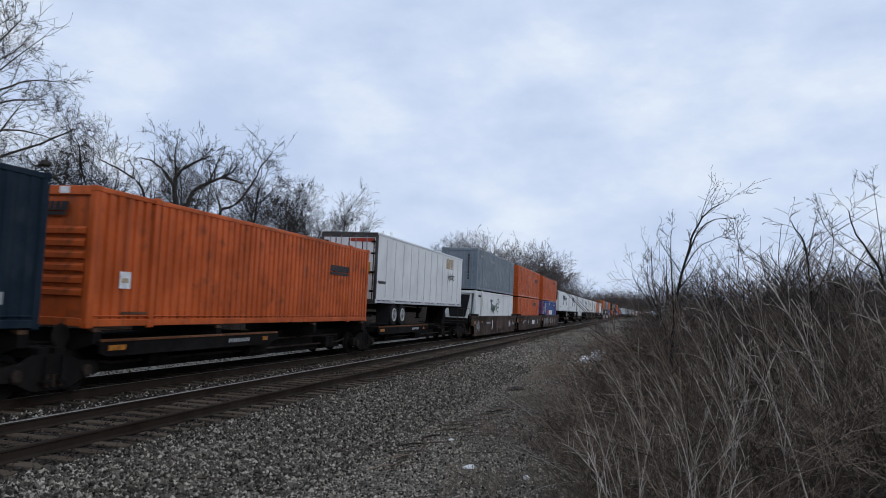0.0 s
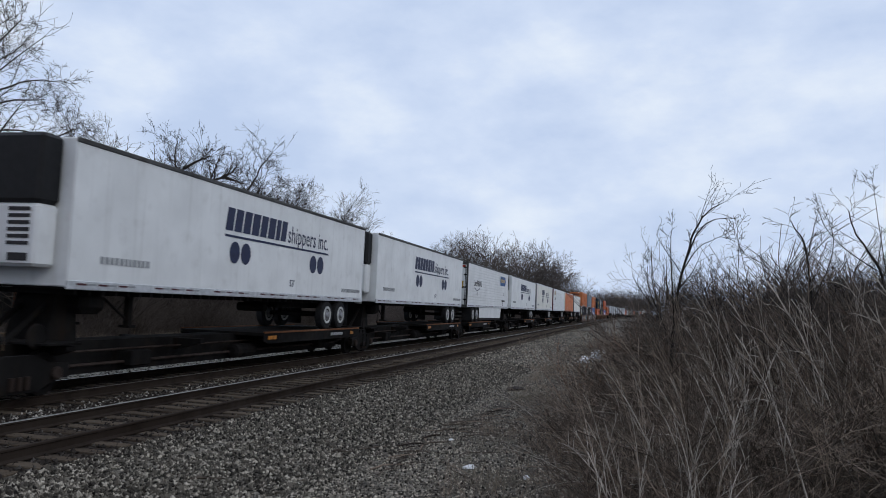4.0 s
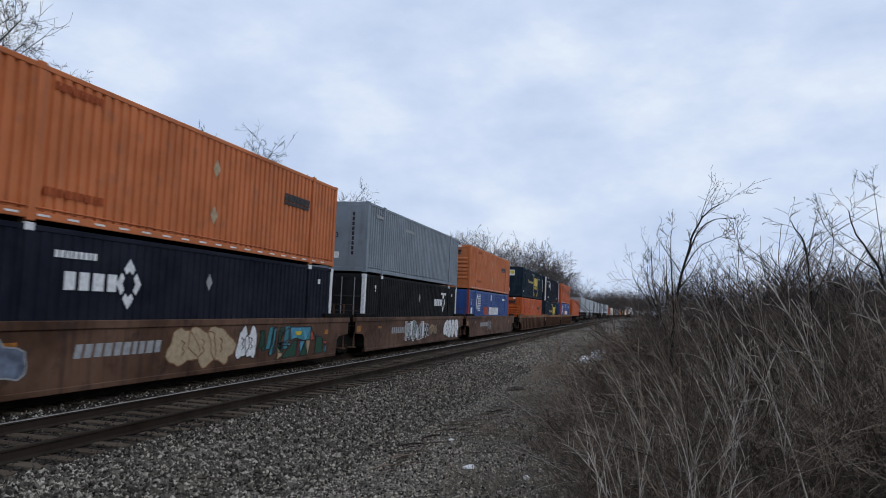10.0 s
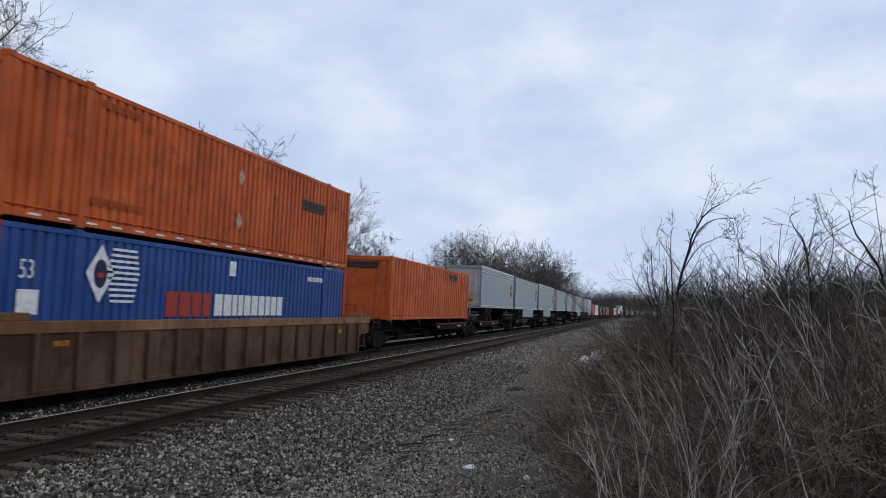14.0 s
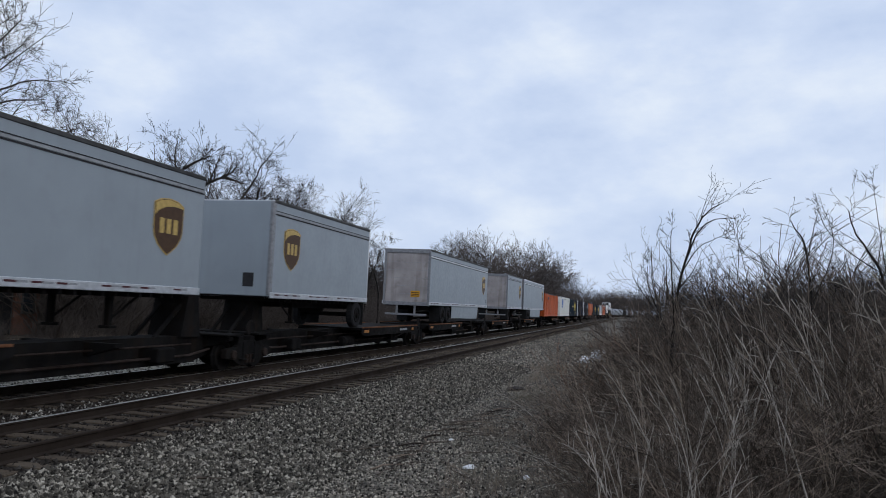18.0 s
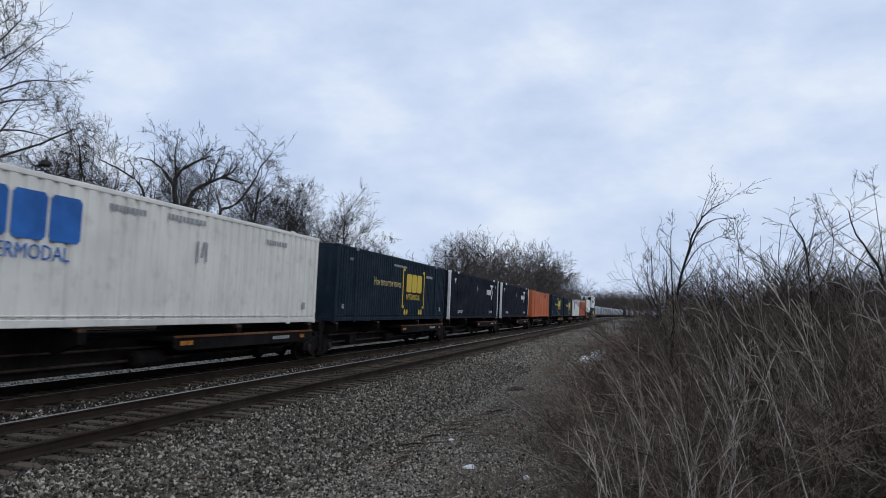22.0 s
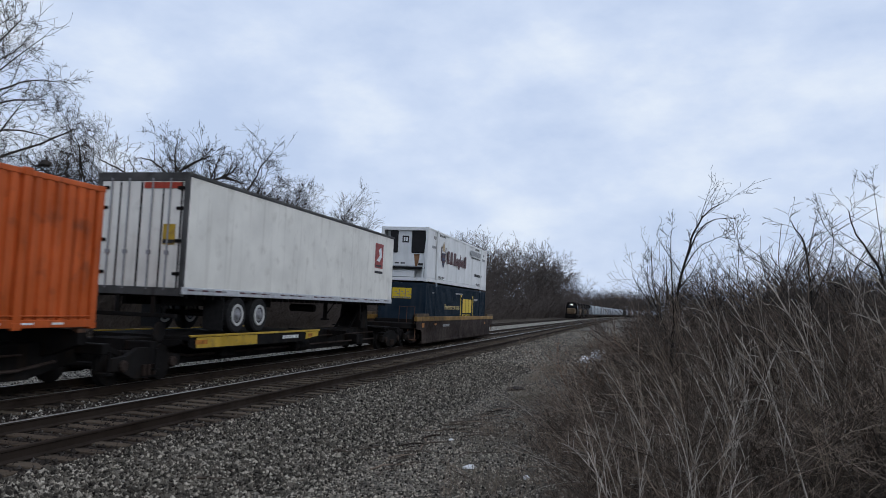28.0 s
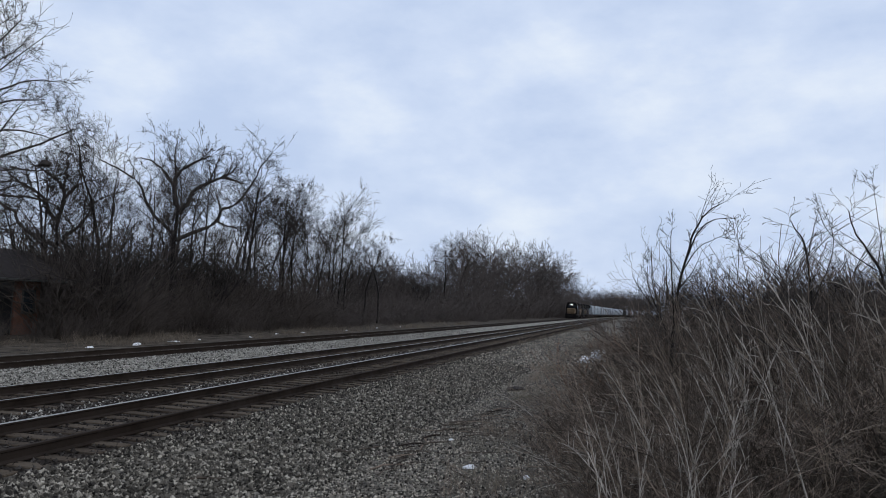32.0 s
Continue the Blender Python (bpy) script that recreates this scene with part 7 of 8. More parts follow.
y = 31.5
while y < 420:
    for row in (0, 1):
        if row == 0 and y > 130:
            continue
        x = (-24.9, -28.0)[row] - rb.uniform(0, 1.8)
        stand(rb.choice(under) if y < 58 else far_brush, x + bend(y), y + rb.uniform(-1, 1), rb.uniform(0, 360), brush_height(y) * (rb.uniform(0.42, 0.6), rb.uniform(0.85, 1.1))[row])
    y += 2.9 if y < 70 else 5.0 if y < 160 else 9.0
for i in range(22):
    y = 82 + i * 3.2
    stand(far_brush, -32.5 - rb.uniform(0, 3.0), y, rb.uniform(0, 360), brush_height(y) * rb.uniform(0.95, 1.25))
for i in range(13):
    y = 34 + i * 3.6
    stand(rb.choice(under), -31.2 - rb.uniform(0, 1.5), y + rb.uniform(-1, 1), rb.uniform(0, 360), rb.uniform(6.0, 7.6) * (1.0 if y < 59 else 0.66))
for i in range(16):
    y = 33 + i * 2.2
    stand(under[i % len(under)], -33.0 - 2.6 * (i % 3), y, 47 * i, 5.4 + 0.5 * (i % 4))
# in front of the house
for x, y, h in ((-24.5, 23.0, 1.7), (-25.0, 24.8, 1.3), (-25.4, 27.6, 1.2), (-25.0, 29.4, 1.7), (-24.8, 30.8, 2.0), (-26.3, 24.2, 2.2), (-26.5, 26.4, 1.6), (-27.0, 32.6, 4.2), (-27.3, 31.6, 6.8), (-27.9, 33.0, 6.2), (-27.6, 32.2, 5.5)):
    stand(rb.choice(under), x, y, rb.uniform(0, 360), h)
# far brush on the near side of the line, beyond the thicket
for i in range(13):
    y = 46 + i * 13
    stand(rb.choice(under), 0.0 + rb.uniform(0, 3) + y * 0.012 + bend(y), y, rb.uniform(0, 360), rb.uniform(2.4, 3.4))

# thicket on the near side
def arching(name, label, seed, count, length, mats, rad, lean=(0.2, 1.5), swing=0.9, spread=0.5, shoots=9, fork=0.6):
    """Long canes that rise together from one root, lean towards -x and arch over, with short shoots on their upper side."""
    r = random.Random(seed)
    root = thing(name, Matrix.Identity(4), label, "bush", "thicket")
    builds = {m: Build() for m in mats}

    def course(p, az, tilt, bow, long_, n, wob):
        pts, turn = [Vector(p)], 0.0
        for k in range(n):
            tilt += bow / n
            turn += r.uniform(-wob, wob)
            a, q = az + turn, tilt + r.uniform(-wob, wob) * 0.6
            pts.append(pts[-1] + Vector((-math.cos(a) * math.sin(q), math.sin(a) * math.sin(q), math.cos(q))) * long_ / n)
        return pts

    for i in range(count):
        b = builds[mats[i % len(mats)]]
        az, tilt = r.uniform(-swing, swing), r.uniform(lean[0], lean[0] + 0.55)
        long_ = length * r.uniform(0.55, 1.0)
        n = 11
        bow = (lean[1] - lean[0]) * r.uniform(0.2, 1.0)
        pts = course((r.uniform(-spread, spread), r.uniform(-spread, spread), -0.1), az, tilt, bow, long_, n, 0.10)
        t = rad * r.uniform(0.55, 1.1)
        b.tube(pts, [t * (1 - 0.72 * k / n) for k in range(n + 1)], 4, False)
        for _ in range(shoots):
            k = r.randint(3, n - 1)
            sh = course(pts[k], az + r.uniform(-1.6, 1.6), r.uniform(0.0, 1.1), r.uniform(-0.3, 0.9), long_ * r.uniform(0.05, 0.17), 4, 0.2)
            b.tube(sh, [t * 0.42, t * 0.36, t * 0.3, t * 0.24, t * 0.16], 3, False)
        if r.random() < fork:
            k = r.randint(3, 6)
            sh = course(pts[k], az + r.choice((-1, 1)) * r.uniform(0.4, 1.0), tilt + r.uniform(-0.3, 0.3), bow * 0.8, long_ * r.uniform(0.35, 0.6), 7, 0.09)
            b.tube(sh, [t * (0.7 - 0.08 * q) for q in range(8)], 4, False)
    for mt, b in builds.items():
        part("cane", b, mt, root)["kind"] = "stuff"
    return root


T_LABEL = "tangled leafless thicket of dark and grey-brown twigs beside the gravel"
thick = [brush("thicket_bush", T_LABEL, 80, 40, 2.9, 1.1, ("cane_dark", "cane_red", "cane_mid", "cane_dark"), 0.009, 0.8, 7, 4, 1.0, group="thicket", curl=0.3, fine=0.0016),
         brush("thicket_bush", T_LABEL, 81, 40, 2.7, 1.1, ("cane_dark", "cane_red", "cane_dark", "cane_dark", "cane_mid"), 0.008, 0.9, 7, 4, 1.2, group="thicket", curl=0.3, fine=0.0016),
         brush("thicket_bush", "reddish-brown dry brush at the gravel's edge", 82, 80, 1.5, 0.9, ("russet", "cane_red"), 0.005, 0.4, 4, 1, 0.7, group="thicket", curl=0.15)]
low = brush("thicket_bush", "low fine grey-brown brush in front of the thicket", 83, 44, 1.2, 0.85, ("cane_dark", "cane_dark", "cane_red", "cane_mid"), 0.005, 0.8, 6, 3, 1.2, group="thicket", curl=0.32, fine=0.0014, n=5)
C_LABEL = "long pale arching bare canes leaning out of the thicket"
canes = [arching("cane_clump", C_LABEL, 90, 4, 3.0, ("cane",), 0.0135, (0.0, 0.8), 1.3),
         arching("cane_clump", C_LABEL, 91, 4, 2.7, ("cane", "cane_mid"), 0.0125, (0.15, 1.3), 0.9),
         arching("cane_clump", C_LABEL, 92, 3, 3.3, ("cane",), 0.0135, (-0.2, 0.5), 3.1),
         arching("cane_clump", C_LABEL, 93, 5, 2.4, ("cane", "cane_mid"), 0.0115, (0.1, 1.0), 3.1)]
arcs = arching("cane_clump", "low drooping bare canes that arch to the ground", 94, 5, 2.2, ("cane", "cane_mid"), 0.0105, (0.65, 2.1), 0.8, 0.6, 7)
darks = arching("cane_clump", "dark bare branches crossing in the thicket", 97, 4, 3.0, ("cane_dark",), 0.015, (0.1, 1.0), 3.1, 0.4, 9, 0.9)
weeds = [brush("weed_clump", "dry low weeds and stalks at the gravel's edge", 95 + i, 40, 0.75, 0.7, (m,), 0.0035, 0.4, 3, 1, 0.6, cat="weeds", group="weeds", curl=0.14, fine=0.0018, n=4) for i, m in enumerate(("straw", "cane_mid"))]
russet = brush("weed_clump", "russet dry stalks beside the plastic sheet", 99, 90, 0.9, 0.8, ("russet", "straw"), 0.006, 0.3, 3, 1, 0.5, cat="weeds", group="weeds", curl=0.12, fine=0.003, n=4)
rk = random.Random(15)


def edge(y):
    return float(np.interp(y, (6, 10, 15, 23, 36, 60), (-0.6, -1.25, -2.0, -2.4, -2.6, -3.4)))


def thicket_height(q):
    """Height of the mass by the distance in from its edge."""
    return float(np.interp(q, (0, 0.5, 0.9, 2.1, 3.0, 3.6, 4.4, 6, 10), (0.25, 0.6, 0.95, 2.0, 2.6, 2.8, 3.05, 3.4, 3.8)))


for i, ob in enumerate(thick + [low] + canes + [arcs, darks] + weeds):
    x, y = 2.2 + 0.2 * i, 11.5 + i * 0.7
    if ob in weeds or ob is low or ob is arcs:
        x, y = edge(10 + i) + 0.8, 10.0 + i * 0.8
    ob.matrix_basis = pose(x, y, ground_z(x, y) - 0.03)
for i in range(64):
    y = 8.9 + 9.5 * rk.random() ** 1.2
    q = 1.5 + rk.random() ** 1.05 * 6.0
    stand(thick[1] if q < 3.8 else thick[0], edge(y) + q, y, rk.uniform(0, 360), thicket_height(q) * rk.uniform(0.74, 0.98))
for i in range(44):
    y = 18 + 32 * rk.random() ** 1.2
    q = 2.6 + rk.random() * (2.0 + y * 0.22)
    o = thick[2] if q < 4.5 else rk.choice(thick[:2])
    stand(o, edge(y) + q, y, rk.uniform(0, 360), min(2.6, 0.55 * (q - 1.6)) * rk.uniform(0.8, 1.1))
for i in range(14):
    y = 13.5 + 6 * rk.random()
    stand(rk.choice(thick[1:3]), y * 0.03 + rk.uniform(-0.6, 1.3), y, rk.uniform(0, 360), rk.uniform(1.9, 2.5))
for i in range(48):
    y = 8.9 + 9 * rk.random() ** 1.2
    q = 0.65 + rk.random() * 2.8
    stand(low, edge(y) + q, y, rk.uniform(0, 360), min(1.25, thicket_height(q)) * rk.uniform(0.75, 1.0))
for i in range(34):
    y = 8.8 + 4.2 * rk.random() ** 1.3
    q = 1.3 + rk.random() * 4.4
    again(rk.choice(canes), edge(y) + q, y, rk.uniform(-60, 60), thicket_height(q) / 2.7 * rk.uniform(0.75, 1.15))
for i in range(9):
    again(rk.choice(canes), rk.uniform(-0.2, 1.8), rk.uniform(7.9, 9.3), rk.uniform(-70, 50), rk.uniform(0.55, 0.85))
for i in range(24):
    y = 8.9 + 5.0 * rk.random()
    q = 0.7 + rk.random() * 2.4
    again(arcs, edge(y) + q, y, rk.uniform(-50, 60), rk.uniform(0.6, 1.05))
for i in range(22):
    y = 8.8 + 5.0 * rk.random()
    q = 3.0 + rk.random() * 3.2
    again(darks, edge(y) + q, y, rk.uniform(-180, 180), thicket_height(q) / 3.0 * rk.uniform(0.8, 1.1))
for i in range(52):
    y = 9.2 + 44 * rk.random() ** 1.5
    ob, x, turn, size = rk.choice(weeds), edge(y) + rk.uniform(-0.7, 1.6), rk.uniform(0, 360), rk.uniform(0.4, 1.0)
    if not (26 < y < 38 and -2.6 < x < -0.8):
        again(ob, x, y, turn, size)
for i in range(30):
    y = 11.5 + 20 * rk.random() ** 1.2
    again(rk.choice(weeds), edge(y) - rk.uniform(0.2, 1.1), y, rk.uniform(0, 360), rk.uniform(0.35, 0.7))
for i in range(26):
    y = 20 + 40 * rk.random()
    again(rk.choice(weeds), edge(y) - rk.uniform(0.5, 3.0), y, rk.uniform(0, 360), rk.uniform(0.25, 0.5))
russet.matrix_basis = pose(-0.7, 38.5, ground_z(-0.7, 38.5) - 0.03)
for i in range(11):
    y = 34.5 + 9 * rk.random()
    again(russet, -0.03 * y + 1.1 * rk.random() + 0.5, y, rk.uniform(0, 360), rk.uniform(0.9, 1.5))
grass = brush("weed_clump", "dry tan grass and stalks below the brush", 98, 60, 0.8, 1.2, ("dry_grass",), 0.005, 0.5, 1, 1, 0.7, cat="weeds", group="weeds", curl=0.14, fine=0.003, n=4)
grass.matrix_basis = pose(-22.5, 28, ground_z(-22.5, 28) - 0.03)
for i in range(66):
    y = 24 + 80 * rk.random() ** 1.3
    again(grass, -20.9 - rk.uniform(0, 3.6), y, rk.uniform(0, 360), rk.uniform(0.45, 1.1))
back = brush("thicket_bush", "dense dark brush at the back of the thicket", 85, 84, 4.0, 1.7, ("brushwood",), 0.014, 0.6, 6, 1, 1.0, group="thicket", curl=0.22, fine=0.004)
back.matrix_basis = pose(6, 21, ground_z(6, 21))
for i in range(40):
    y = 15 + 24 * rk.random()
    q = 0.04 * y + 0.8 + rk.random() * 0.34 * y
    stand(back, q, y, rk.uniform(0, 360), (2.5 + min(1.5, 0.36 * (q - 0.04 * y))) * rk.uniform(0.85, 1.1) * (1 + 0.008 * (y - 16)))

for i in range(30):
    y = 14 + 7 * rk.random()
    stand(back, y * (0.15 + 0.23 * rk.random()), y, rk.uniform(0, 360), rk.uniform(3.2, 4.15))


def sapling(seed, base, mains, label):
    root = thing("sapling", Matrix.Translation(at(*base)), label, "sapling", "thicket")
    a, c = grow(seed, 4.5, TREE_SPECS["sapling"], 0, 0.1, mains, 0.015)
    part("trunk", a, "bark", root)
    part("crown", c, "bark", root, "thin bare twigs")
    root.scale = (0.95, 0.95, 0.92)
    return root


SAP = "thin bare sapling rising over the thicket"
sapling(1, (0.58, 14.0), ((((0, 0, -0.1), (0.1, 0, 2.4), (0.24, 0, 3.2), (0.42, 0, 3.95), (0.60, 0.1, 4.35), (0.92, 0.1, 4.58)), 0.036),
                          (((0.33, 0, 3.5), (0.48, -0.1, 4.0), (0.76, -0.1, 4.25), (1.1, -0.1, 4.26)), 0.018),
                          (((0.24, 0, 3.2), (0.5, 0.1, 3.7), (0.75, 0.1, 3.85), (1.05, 0.1, 4.0)), 0.012),
                          (((0.12, 0, 2.2), (0.06, 0.1, 3.2), (0.02, 0.1, 3.8), (0.05, 0.1, 4.1)), 0.016),
                          (((0.1, 0, 1.8), (-0.25, 0, 2.6), (-0.4, 0, 3.0), (-0.38, 0, 3.4)), 0.010)), "thin bare sapling with a bowed, drooping tip")
sapling(2, (2.95, 14.0), ((((0, 0, -0.1), (0.0, 0, 2.7), (-0.13, 0, 3.7), (-0.25, 0, 3.9), (-0.4, 0, 4.15)), 0.028),
                          (((-0.1, 0, 3.4), (0.0, 0, 4.0), (0.08, 0, 4.3)), 0.012),
                          (((0.0, 0, 2.6), (0.3, 0, 3.4), (0.35, 0, 3.9), (0.15, 0, 4.4)), 0.010),
                          (((0.0, 0, 2.0), (-0.5, 0, 2.9), (-0.8, 0, 3.3), (-1.2, 0, 3.5)), 0.010),
                          (((0.0, 0, 1.8), (0.4, 0, 2.7), (0.3, 0, 3.2)), 0.012)), SAP)
sapling(3, (4.15, 14.0), ((((0, 0, -0.1), (-0.05, 0, 3.0), (-0.35, 0, 3.5), (-0.6, 0, 3.9), (-0.7, 0, 4.3)), 0.032),
                          (((-0.05, 0, 2.9), (-0.2, 0, 4.0), (-0.3, 0, 4.85)), 0.011),
                          (((0.0, 0, 2.4), (0.2, 0, 3.7), (0.15, 0, 4.9)), 0.011),
                          (((-0.1, 0, 3.1), (-0.8, 0, 3.6), (-1.1, 0, 4.0), (-1.2, 0, 4.4)), 0.012),
                          (((0.0, 0, 2.4), (0.6, 0, 3.7), (0.9, 0, 4.9)), 0.011)), SAP)
sapling(4, (1.75, 14.6), ((((0, 0, -0.1), (-0.2, 0, 2.0), (-0.6, 0, 3.0)), 0.016),
                          (((-0.15, 0, 1.6), (0.1, 0, 3.2), (0.05, 0, 4.1)), 0.012),
                          (((-0.1, 0, 1.4), (0.5, 0, 2.8), (0.6, 0, 3.6)), 0.012)), SAP)
mould = sapling(5, (2.3, 16.0), ((((0, 0, -0.1), (0.05, 0.1, 1.8), (-0.1, 0, 3.0), (-0.3, 0, 3.9)), 0.015),
                                 (((0.0, 0, 1.5), (0.4, 0.2, 2.6), (0.5, 0.2, 3.4)), 0.012),
                                 (((0.0, 0, 1.2), (-0.4, -0.2, 2.3), (-0.8, -0.2, 2.9)), 0.012)), SAP)
for i in range(26):
    again(mould, rk.uniform(1.5, 7.0), rk.uniform(12.5, 20), rk.uniform(0, 360), rk.uniform(0.55, 0.85))

# ---- litter and stones ----


def crumple(name, label, cat, x, y, size, mat, seed, flatten=0.35):
    r = random.Random(seed)
    bm = bmesh.new()
    bmesh.ops.create_icosphere(bm, subdivisions=2, radius=1)
    for v in bm.verts:
        k = 1 + r.uniform(-0.22, 0.22)
        v.co = Vector((v.co.x * size[0] * k, v.co.y * size[1] * k, max(-0.3, v.co.z) * size[2] * k))
    me = bpy.data.meshes.new(name)
    bm.to_mesh(me)
    bm.free()
    me.materials.append(M[mat])
    ob = new(name, me)
    ob.matrix_basis = pose(x, y, ground_z(x, y) + size[2] * 0.2, 0, 0, r.uniform(0, 360))
    return tagged(ob, label, cat)


crumple("plastic_sheet", "crumpled white plastic sheet in the weeds", "litter", -2.05, 36.6, (0.6, 0.4, 0.26), "litter", 1)
crumple("plastic_sheet", "crumpled white plastic sheet in the weeds", "litter", -1.58, 37.2, (0.5, 0.35, 0.46), "litter", 2)
crumple("stone", "pale broken stone on the gravel", "stone", -2.28, 10.95, (0.10, 0.07, 0.05), "litter", 3)
crumple("stone", "pale broken stone on the gravel", "stone", -1.35, 10.3, (0.05, 0.05, 0.04), "litter", 4)
crumple("stone", "pale broken stone on the gravel", "stone", -3.1, 13.2, (0.05, 0.04, 0.03), "litter", 5)
crumple("paper_litter", "scrap of white litter by the brush", "litter", -21.9, 30.0, (0.5, 0.14, 0.09), "litter", 6)
for i, (x, y) in enumerate(((-22.5, 36), (-22.2, 41), (-23.0, 50), (-22.8, 58), (-23.3, 67), (-22.4, 33.5), (-22.0, 27), (-23.5, 75), (-23.0, 46))):
    crumple("paper_litter", "scrap of white litter by the brush", "litter", x, y, (0.16 + 0.07 * (i % 3), 0.08, 0.06), "litter", 7 + i)


def stick(x, y, turn, length, rad, bend_, mat="cane_dark"):
    ob = new("dead_stick", Build().tube([(-length / 2, 0, 0), (-length / 6, bend_, 0.02), (length / 5, bend_ * 0.6, 0.0), (length / 2, -bend_, 0.01)], [rad, rad, rad * 0.8, rad * 0.4], 5).mesh("dead_stick", mat))
    ob.matrix_basis = pose(x, y, ground_z(x, y) + rad, 0, 0, turn)
    return tagged(ob, "dead broken stick lying on the gravel", "stick")


stick(-4.55, 11.7, 5, 0.32, 0.022, 0.01)
stick(-5.4, 9.0, 40, 0.5, 0.018, 0.04)
stick(-3.2, 15.5, 70, 1.1, 0.012, 0.08)
stick(-2.6, 13.8, 30, 0.9, 0.010, 0.06)
for i in range(26):
    stick(rk.uniform(-4.2, -2.2), rk.uniform(10.5, 17), rk.uniform(0, 180), rk.uniform(0.4, 1.3), rk.uniform(0.005, 0.011), rk.uniform(0.02, 0.1), "cane_dark" if i % 3 else "cane_mid")
# a trail of washed-up twigs along the rut
for i in range(30):
    q = i / 29
    stick(-3.42 + 0.5 * q ** 2 + rk.uniform(-0.16, 0.16), 10.4 + 7.2 * q + rk.uniform(-0.3, 0.3), 68 + rk.uniform(-28, 28), rk.uniform(0.3, 1.0), rk.uniform(0.006, 0.016), rk.uniform(0.01, 0.09), ("cane_dark", "rust_dark", "cane_red")[i % 3])
crumple("earth_clod", "dark hole and clod in the gravel", "earth", -3.35, 22.5, (0.35, 0.22, 0.09), "roof", 31)

# ---- waiting train on the side track ----


def rolling(name, y, label, cat, group):
    x = TRACK3 + bend(y)
    return thing(name, pose(x, y, 0, 0, 0, -math.degrees(2 * 8.5e-5 * max(0.0, y - 200))), label, cat, group)


def locomotive(y, lit, body="sooty", nose="ochre"):
    r = rolling("locomotive", y, "dark diesel locomotive with a dull yellow-brown nose" + (", headlight lit" if lit else ""), "locomotive", "waiting locomotives")
    part("frame", lambda b: b.box(-1.5, 1.5, 0.3, 21.8, 1.05, 1.45, 0.04), "sooty", r, key=("lframe",))
    part("pilot", lambda b: b.prism_y([(-1.45, 0.2), (1.45, 0.2), (1.45, 1.3), (-1.45, 1.3)], 0.0, 0.3), "sooty", r, key=("lpilot",))
    part("nose", lambda b: b.box(-1.2, 1.2, 0.9, 3.0, 1.45, 3.0, 0.25), "tan_rust", r, "dull yellow-brown short nose", key=("lnose", nose))
    cab = part("cab", lambda b: b.prism_y([(-1.5, 1.45), (1.5, 1.45), (1.5, 3.9), (1.1, 4.65), (-1.1, 4.65), (-1.5, 3.9)], 3.0, 5.6), body, r, key=("lcab", lit))
    for x in (-1.15, 0.25):
        part("windshield", lambda b: b.box(0, 0.9, 2.97, 3.0, 3.2, 3.85, 0.02), "glass", cab, at=(x, 0, 0), key=("lwind",))
    part("side_window", lambda b: b.box(1.5, 1.52, 3.7, 4.8, 3.0, 3.7), "glass", cab, key=("lside",))
    part("long_hood", lambda b: b.box(-0.95, 0.95, 5.6, 20.5, 1.45, 4.3, 0.15), body, r, "dark louvred long hood", key=("lhood", body))
    part("radiator", lambda b: b.prism_y([(-1.4, 3.5), (1.4, 3.5), (1.5, 4.0), (1.2, 4.6), (-1.2, 4.6), (-1.5, 4.0)], 16.0, 20.3), "sooty", r, key=("lrad",))
    for q in (7.0, 9.2, 11.4, 13.6):
        part("hood_door", lambda b: b.box(0.95, 0.97, 0, 1.7, 1.7, 3.6), "sooty", r, at=(0, q, 0), key=("ldoor",))
    part("fuel_tank", lambda b: b.box(-1.4, 1.4, 8.2, 13.6, 0.35, 1.05, 0.2), "sooty", r, key=("ltank",))
    for q in (3.9, 18.0):
        t = part("truck", lambda b: b.box(-1.2, 1.2, -2.2, 2.2, 0.45, 0.95, 0.05), "sooty", r, at=(0, q, 0), key=("ltruck",))
        for k in (-1.7, 0, 1.7):
            for s in (-1, 1):
                part("wheel", lambda b: b.lathe(0, 0, 0, [(-0.07, 0.52), (0.07, 0.5), (0.07, 0.1)], 14), "sooty", t, at=(s * 0.77, k, 0.51), key=("lwheel",))
    for s in (-1, 1):
        part("hand_rail", lambda b: b.tube([(0, 5.8, 1.5), (0, 5.8, 2.5), (0, 20.8, 2.5), (0, 20.8, 1.5)], 0.03, 4), "steel", r, at=(s * 1.42, 0, 0), key=("lhrail",))
    part("number_board", lambda b: b.box(-0.75, 0.75, 2.93, 2.99, 4.15, 4.45, 0.02), "decal_dark", cab, key=("lboard", lit))
    for x in (-0.18, 0.18):
        part("headlight", lambda b: b.tube([(0, 2.86, 0), (0, 2.95, 0)], [0.09, 0.10], 10), "headlight" if lit else "glass", cab, "lit round headlight" if lit else "dark headlight", at=(x, 0, 4.02), key=("llight", lit))
    return r


for i in range(3):
    locomotive(214.5 + i * 22.6, i == 0)


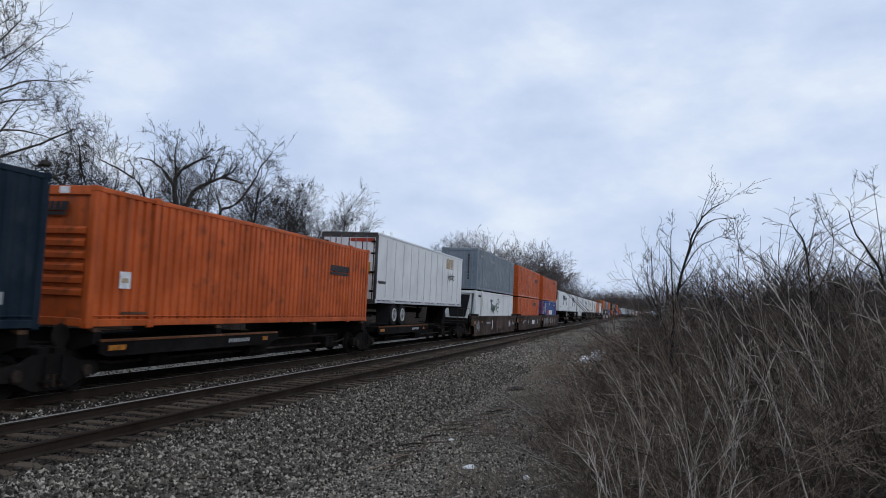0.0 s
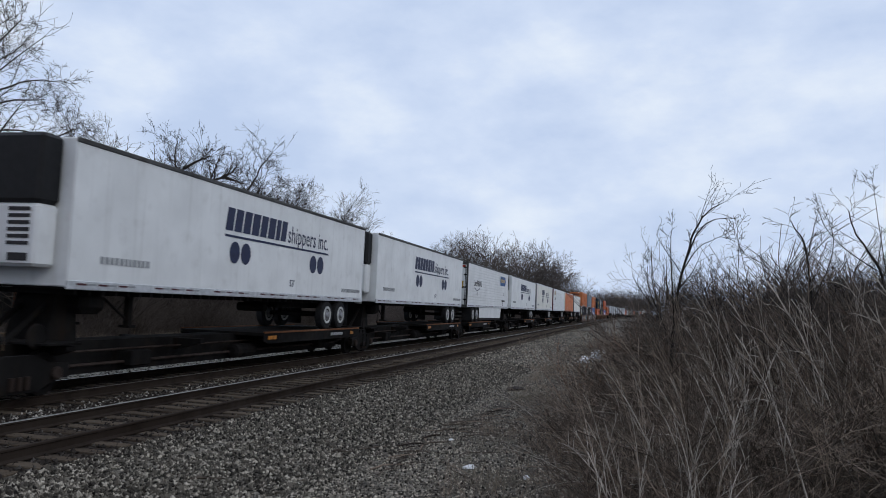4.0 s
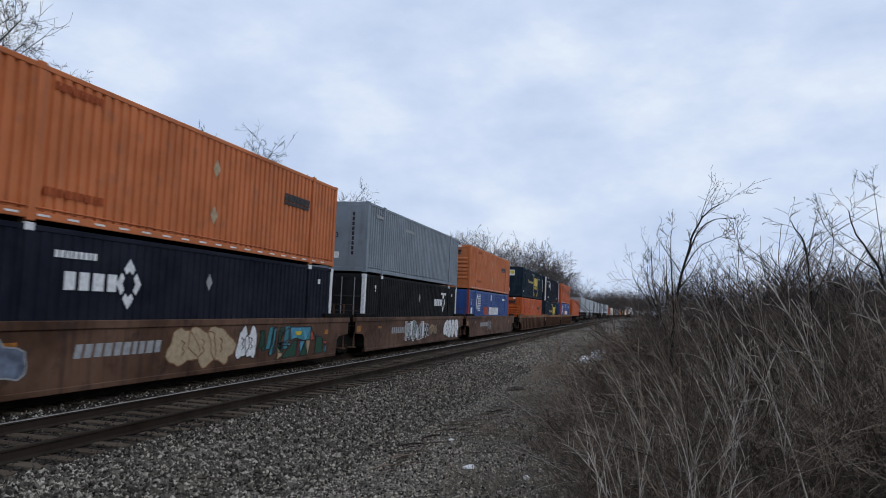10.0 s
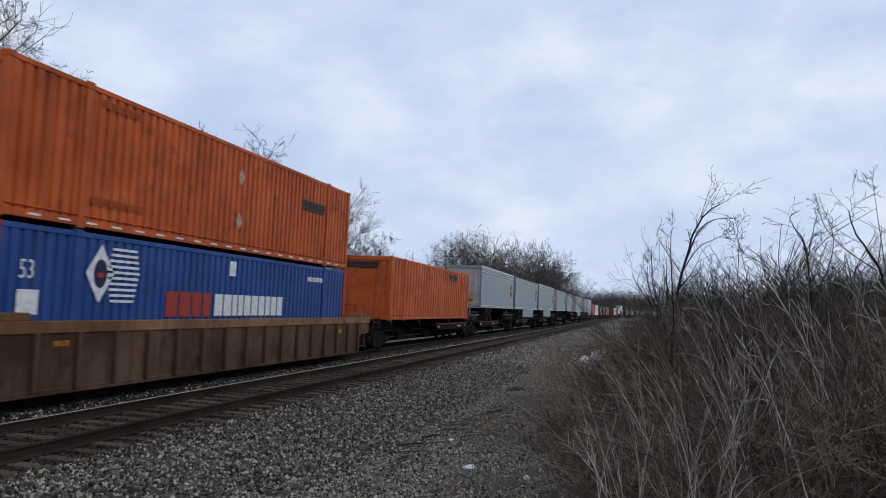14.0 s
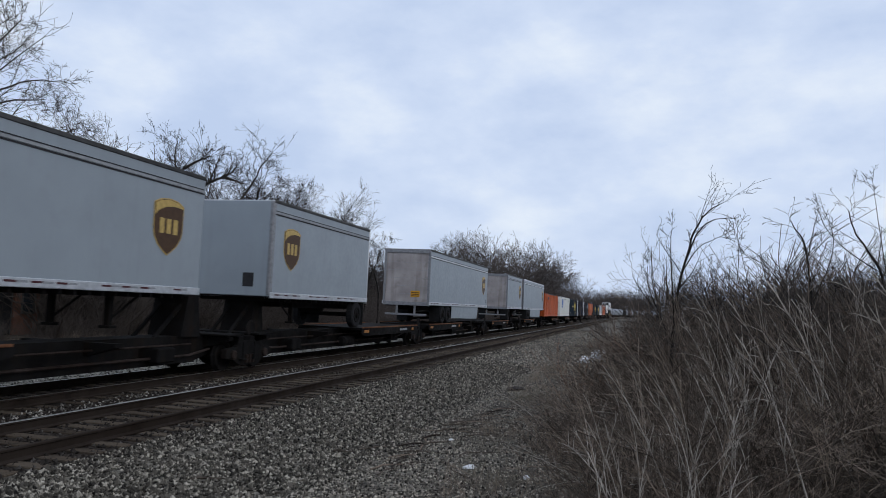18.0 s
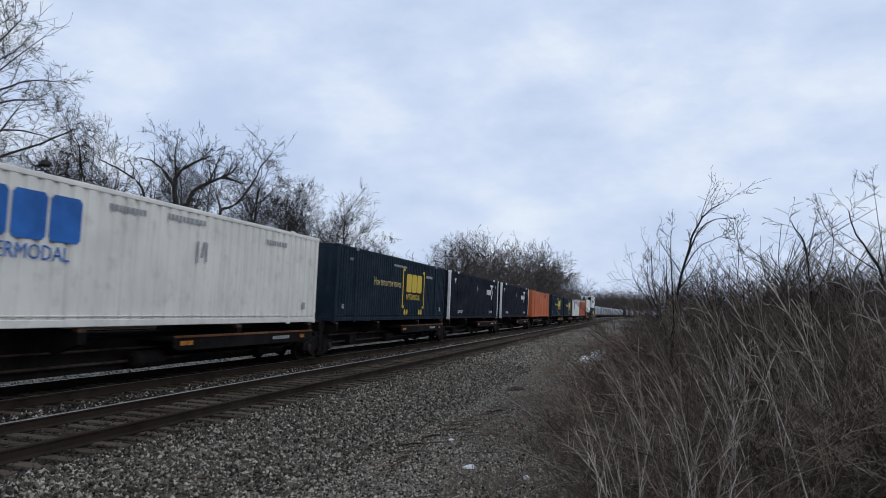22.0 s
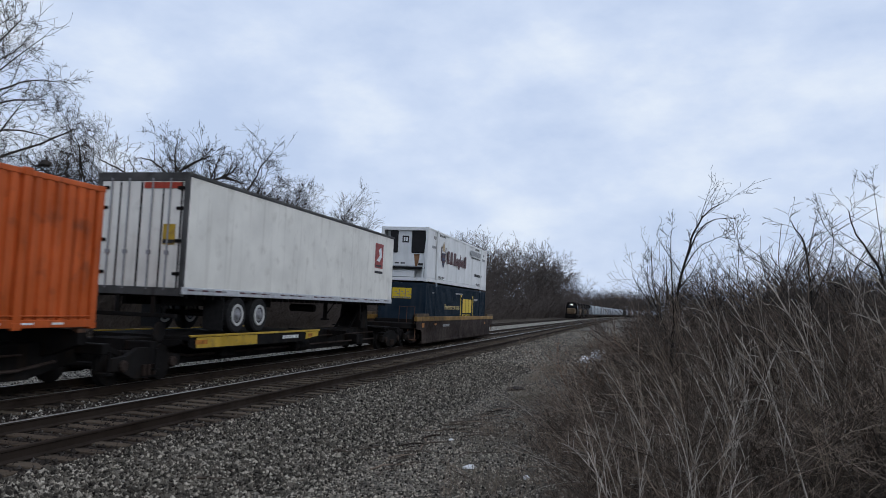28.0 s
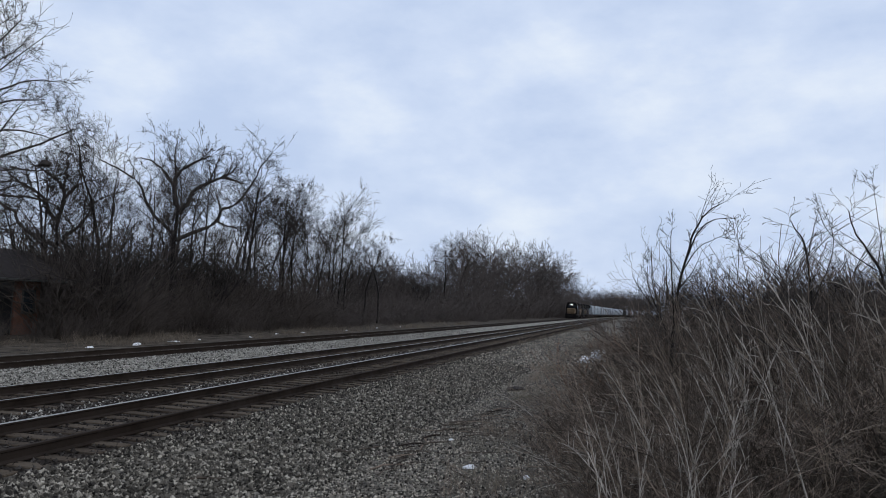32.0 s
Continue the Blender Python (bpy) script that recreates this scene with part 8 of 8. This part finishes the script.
def hopper(y, colour, label):
    r = rolling("hopper_car", y, label, "rail car", "waiting rail cars")
    part("body", lambda b: b.prism_y([(-1.5, 1.5), (-1.55, 4.2), (-1.1, 4.65), (1.1, 4.65), (1.55, 4.2), (1.5, 1.5), (0.7, 0.9), (-0.7, 0.9)], 1.3, 16.2), colour, r, key=("hbody", colour))
    for q in (1.3, 6.2, 11.2, 16.2):
        part("side_post", lambda b: b.box(1.5, 1.6, -0.08, 0.08, 1.4, 4.2), colour, r, at=(0, q, 0), key=("hpost", colour))
    part("under_frame", lambda b: b.box(-1.3, 1.3, 0.2, 17.3, 0.95, 1.2, 0.03), "sooty", r, key=("hframe",))
    part("roof_walk", lambda b: b.box(-0.35, 0.35, 1.0, 16.5, 4.68, 4.74), "steel", r, key=("hwalk",))
    for q in (2.0, 15.5):
        part("truck", lambda b: b.box(-1.1, 1.1, -1.2, 1.2, 0.35, 0.85, 0.1).rod((-0.8, -0.9, 0.42), (0.8, -0.9, 0.42), 0.42, 12).rod((-0.8, 0.9, 0.42), (0.8, 0.9, 0.42), 0.42, 12), "sooty", r, at=(0, q, 0), key=("htruck",))
    decal("marking", [bar(2.5, 3.0, 2.2, 0.6), bar(12, 2.2, 2.0, 0.4)], "decal_grey", r, SIDE, (1.57, 0, 0))
    return r


y = 283.0
for i in range(13):
    hopper(y, "silver", "pale grey covered hopper car in a waiting train")
    y += 17.9
for i in range(12):
    k = ("sooty", "sooty", "silver", "sooty", "rust", "silver")[i % 6]
    hopper(y, k, "dark hopper car in a waiting train" if k != "silver" else "pale grey covered hopper car in a waiting train")
    y += 17.9

# ---- house behind the brush ----
house = thing("house", pose(-28.2, 29.3, 0.0, 0, 0, 0), "low house, dark shingle roof, red brick wall, behind brush", "house")
part("wall", lambda b: b.box(-4.5, 0.0, -7.0, 1.6, -0.6, 2.45, 0.02), "siding", house, "grey siding wall")
part("brick_wall", lambda b: b.box(0.0, 0.14, -0.1, 1.4, -0.6, 2.45, 0.01), "brick", house, "red brick wall")
# Flat black slab, no recess: the porch's shade is put into its colour.
part("porch_opening", lambda b: b.box(0.0, 0.05, -2.6, -0.2, -0.2, 2.0, 0.01), "grille", house, "black panel for the shade inside the porch")
part("roof", lambda b: b.prism_y([(-5.2, 2.35), (0.8, 2.35), (0.8, 2.5), (-2.2, 3.95), (-5.2, 2.5)], -7.5, 2.9), "roof", house, "dark shingle roof")
win = part("window", lambda b: b.box(0.14, 0.16, 0.35, 1.0, 0.9, 1.9, 0.005), "glass", house, "dark window")
part("window_frame", lambda b: b.box(0.14, 0.19, 0.27, 0.35, 0.82, 1.98).box(0.14, 0.19, 1.0, 1.08, 0.82, 1.98).box(0.14, 0.19, 0.35, 1.0, 1.9, 1.98).box(0.14, 0.2, 0.35, 1.0, 0.82, 0.9), "siding", win)
part("gutter", lambda b: b.box(0.78, 0.9, -7.5, 2.9, 2.36, 2.48, 0.02), "siding", house)
nest = crumple("bird_nest", "dark twig nest in a bare tree", "nest", -25.2, 27.1, (0.3, 0.3, 0.22), "twig", 44)
nest.matrix_basis = pose(-25.1, 27.1, 7.42)

# ---- what moves ----


def motions():
    times = [0, 1, 2, 4, 6, 8, 10, 12, 14, 16, 18, 20, 22, 24, 26, 28, 30, 32]
    for ob in MOVERS:
        x, u, z = ob.matrix_basis.translation
        rows = []
        for t in times:
            y = u - run(t)
            o = bend(y + FT53 / 2)
            rows.append((t, pose(x + o, y, z, 0, 0, -math.degrees(2 * 8.5e-5 * max(0.0, y - 200)))))
        walk(ob, rows)


motions()
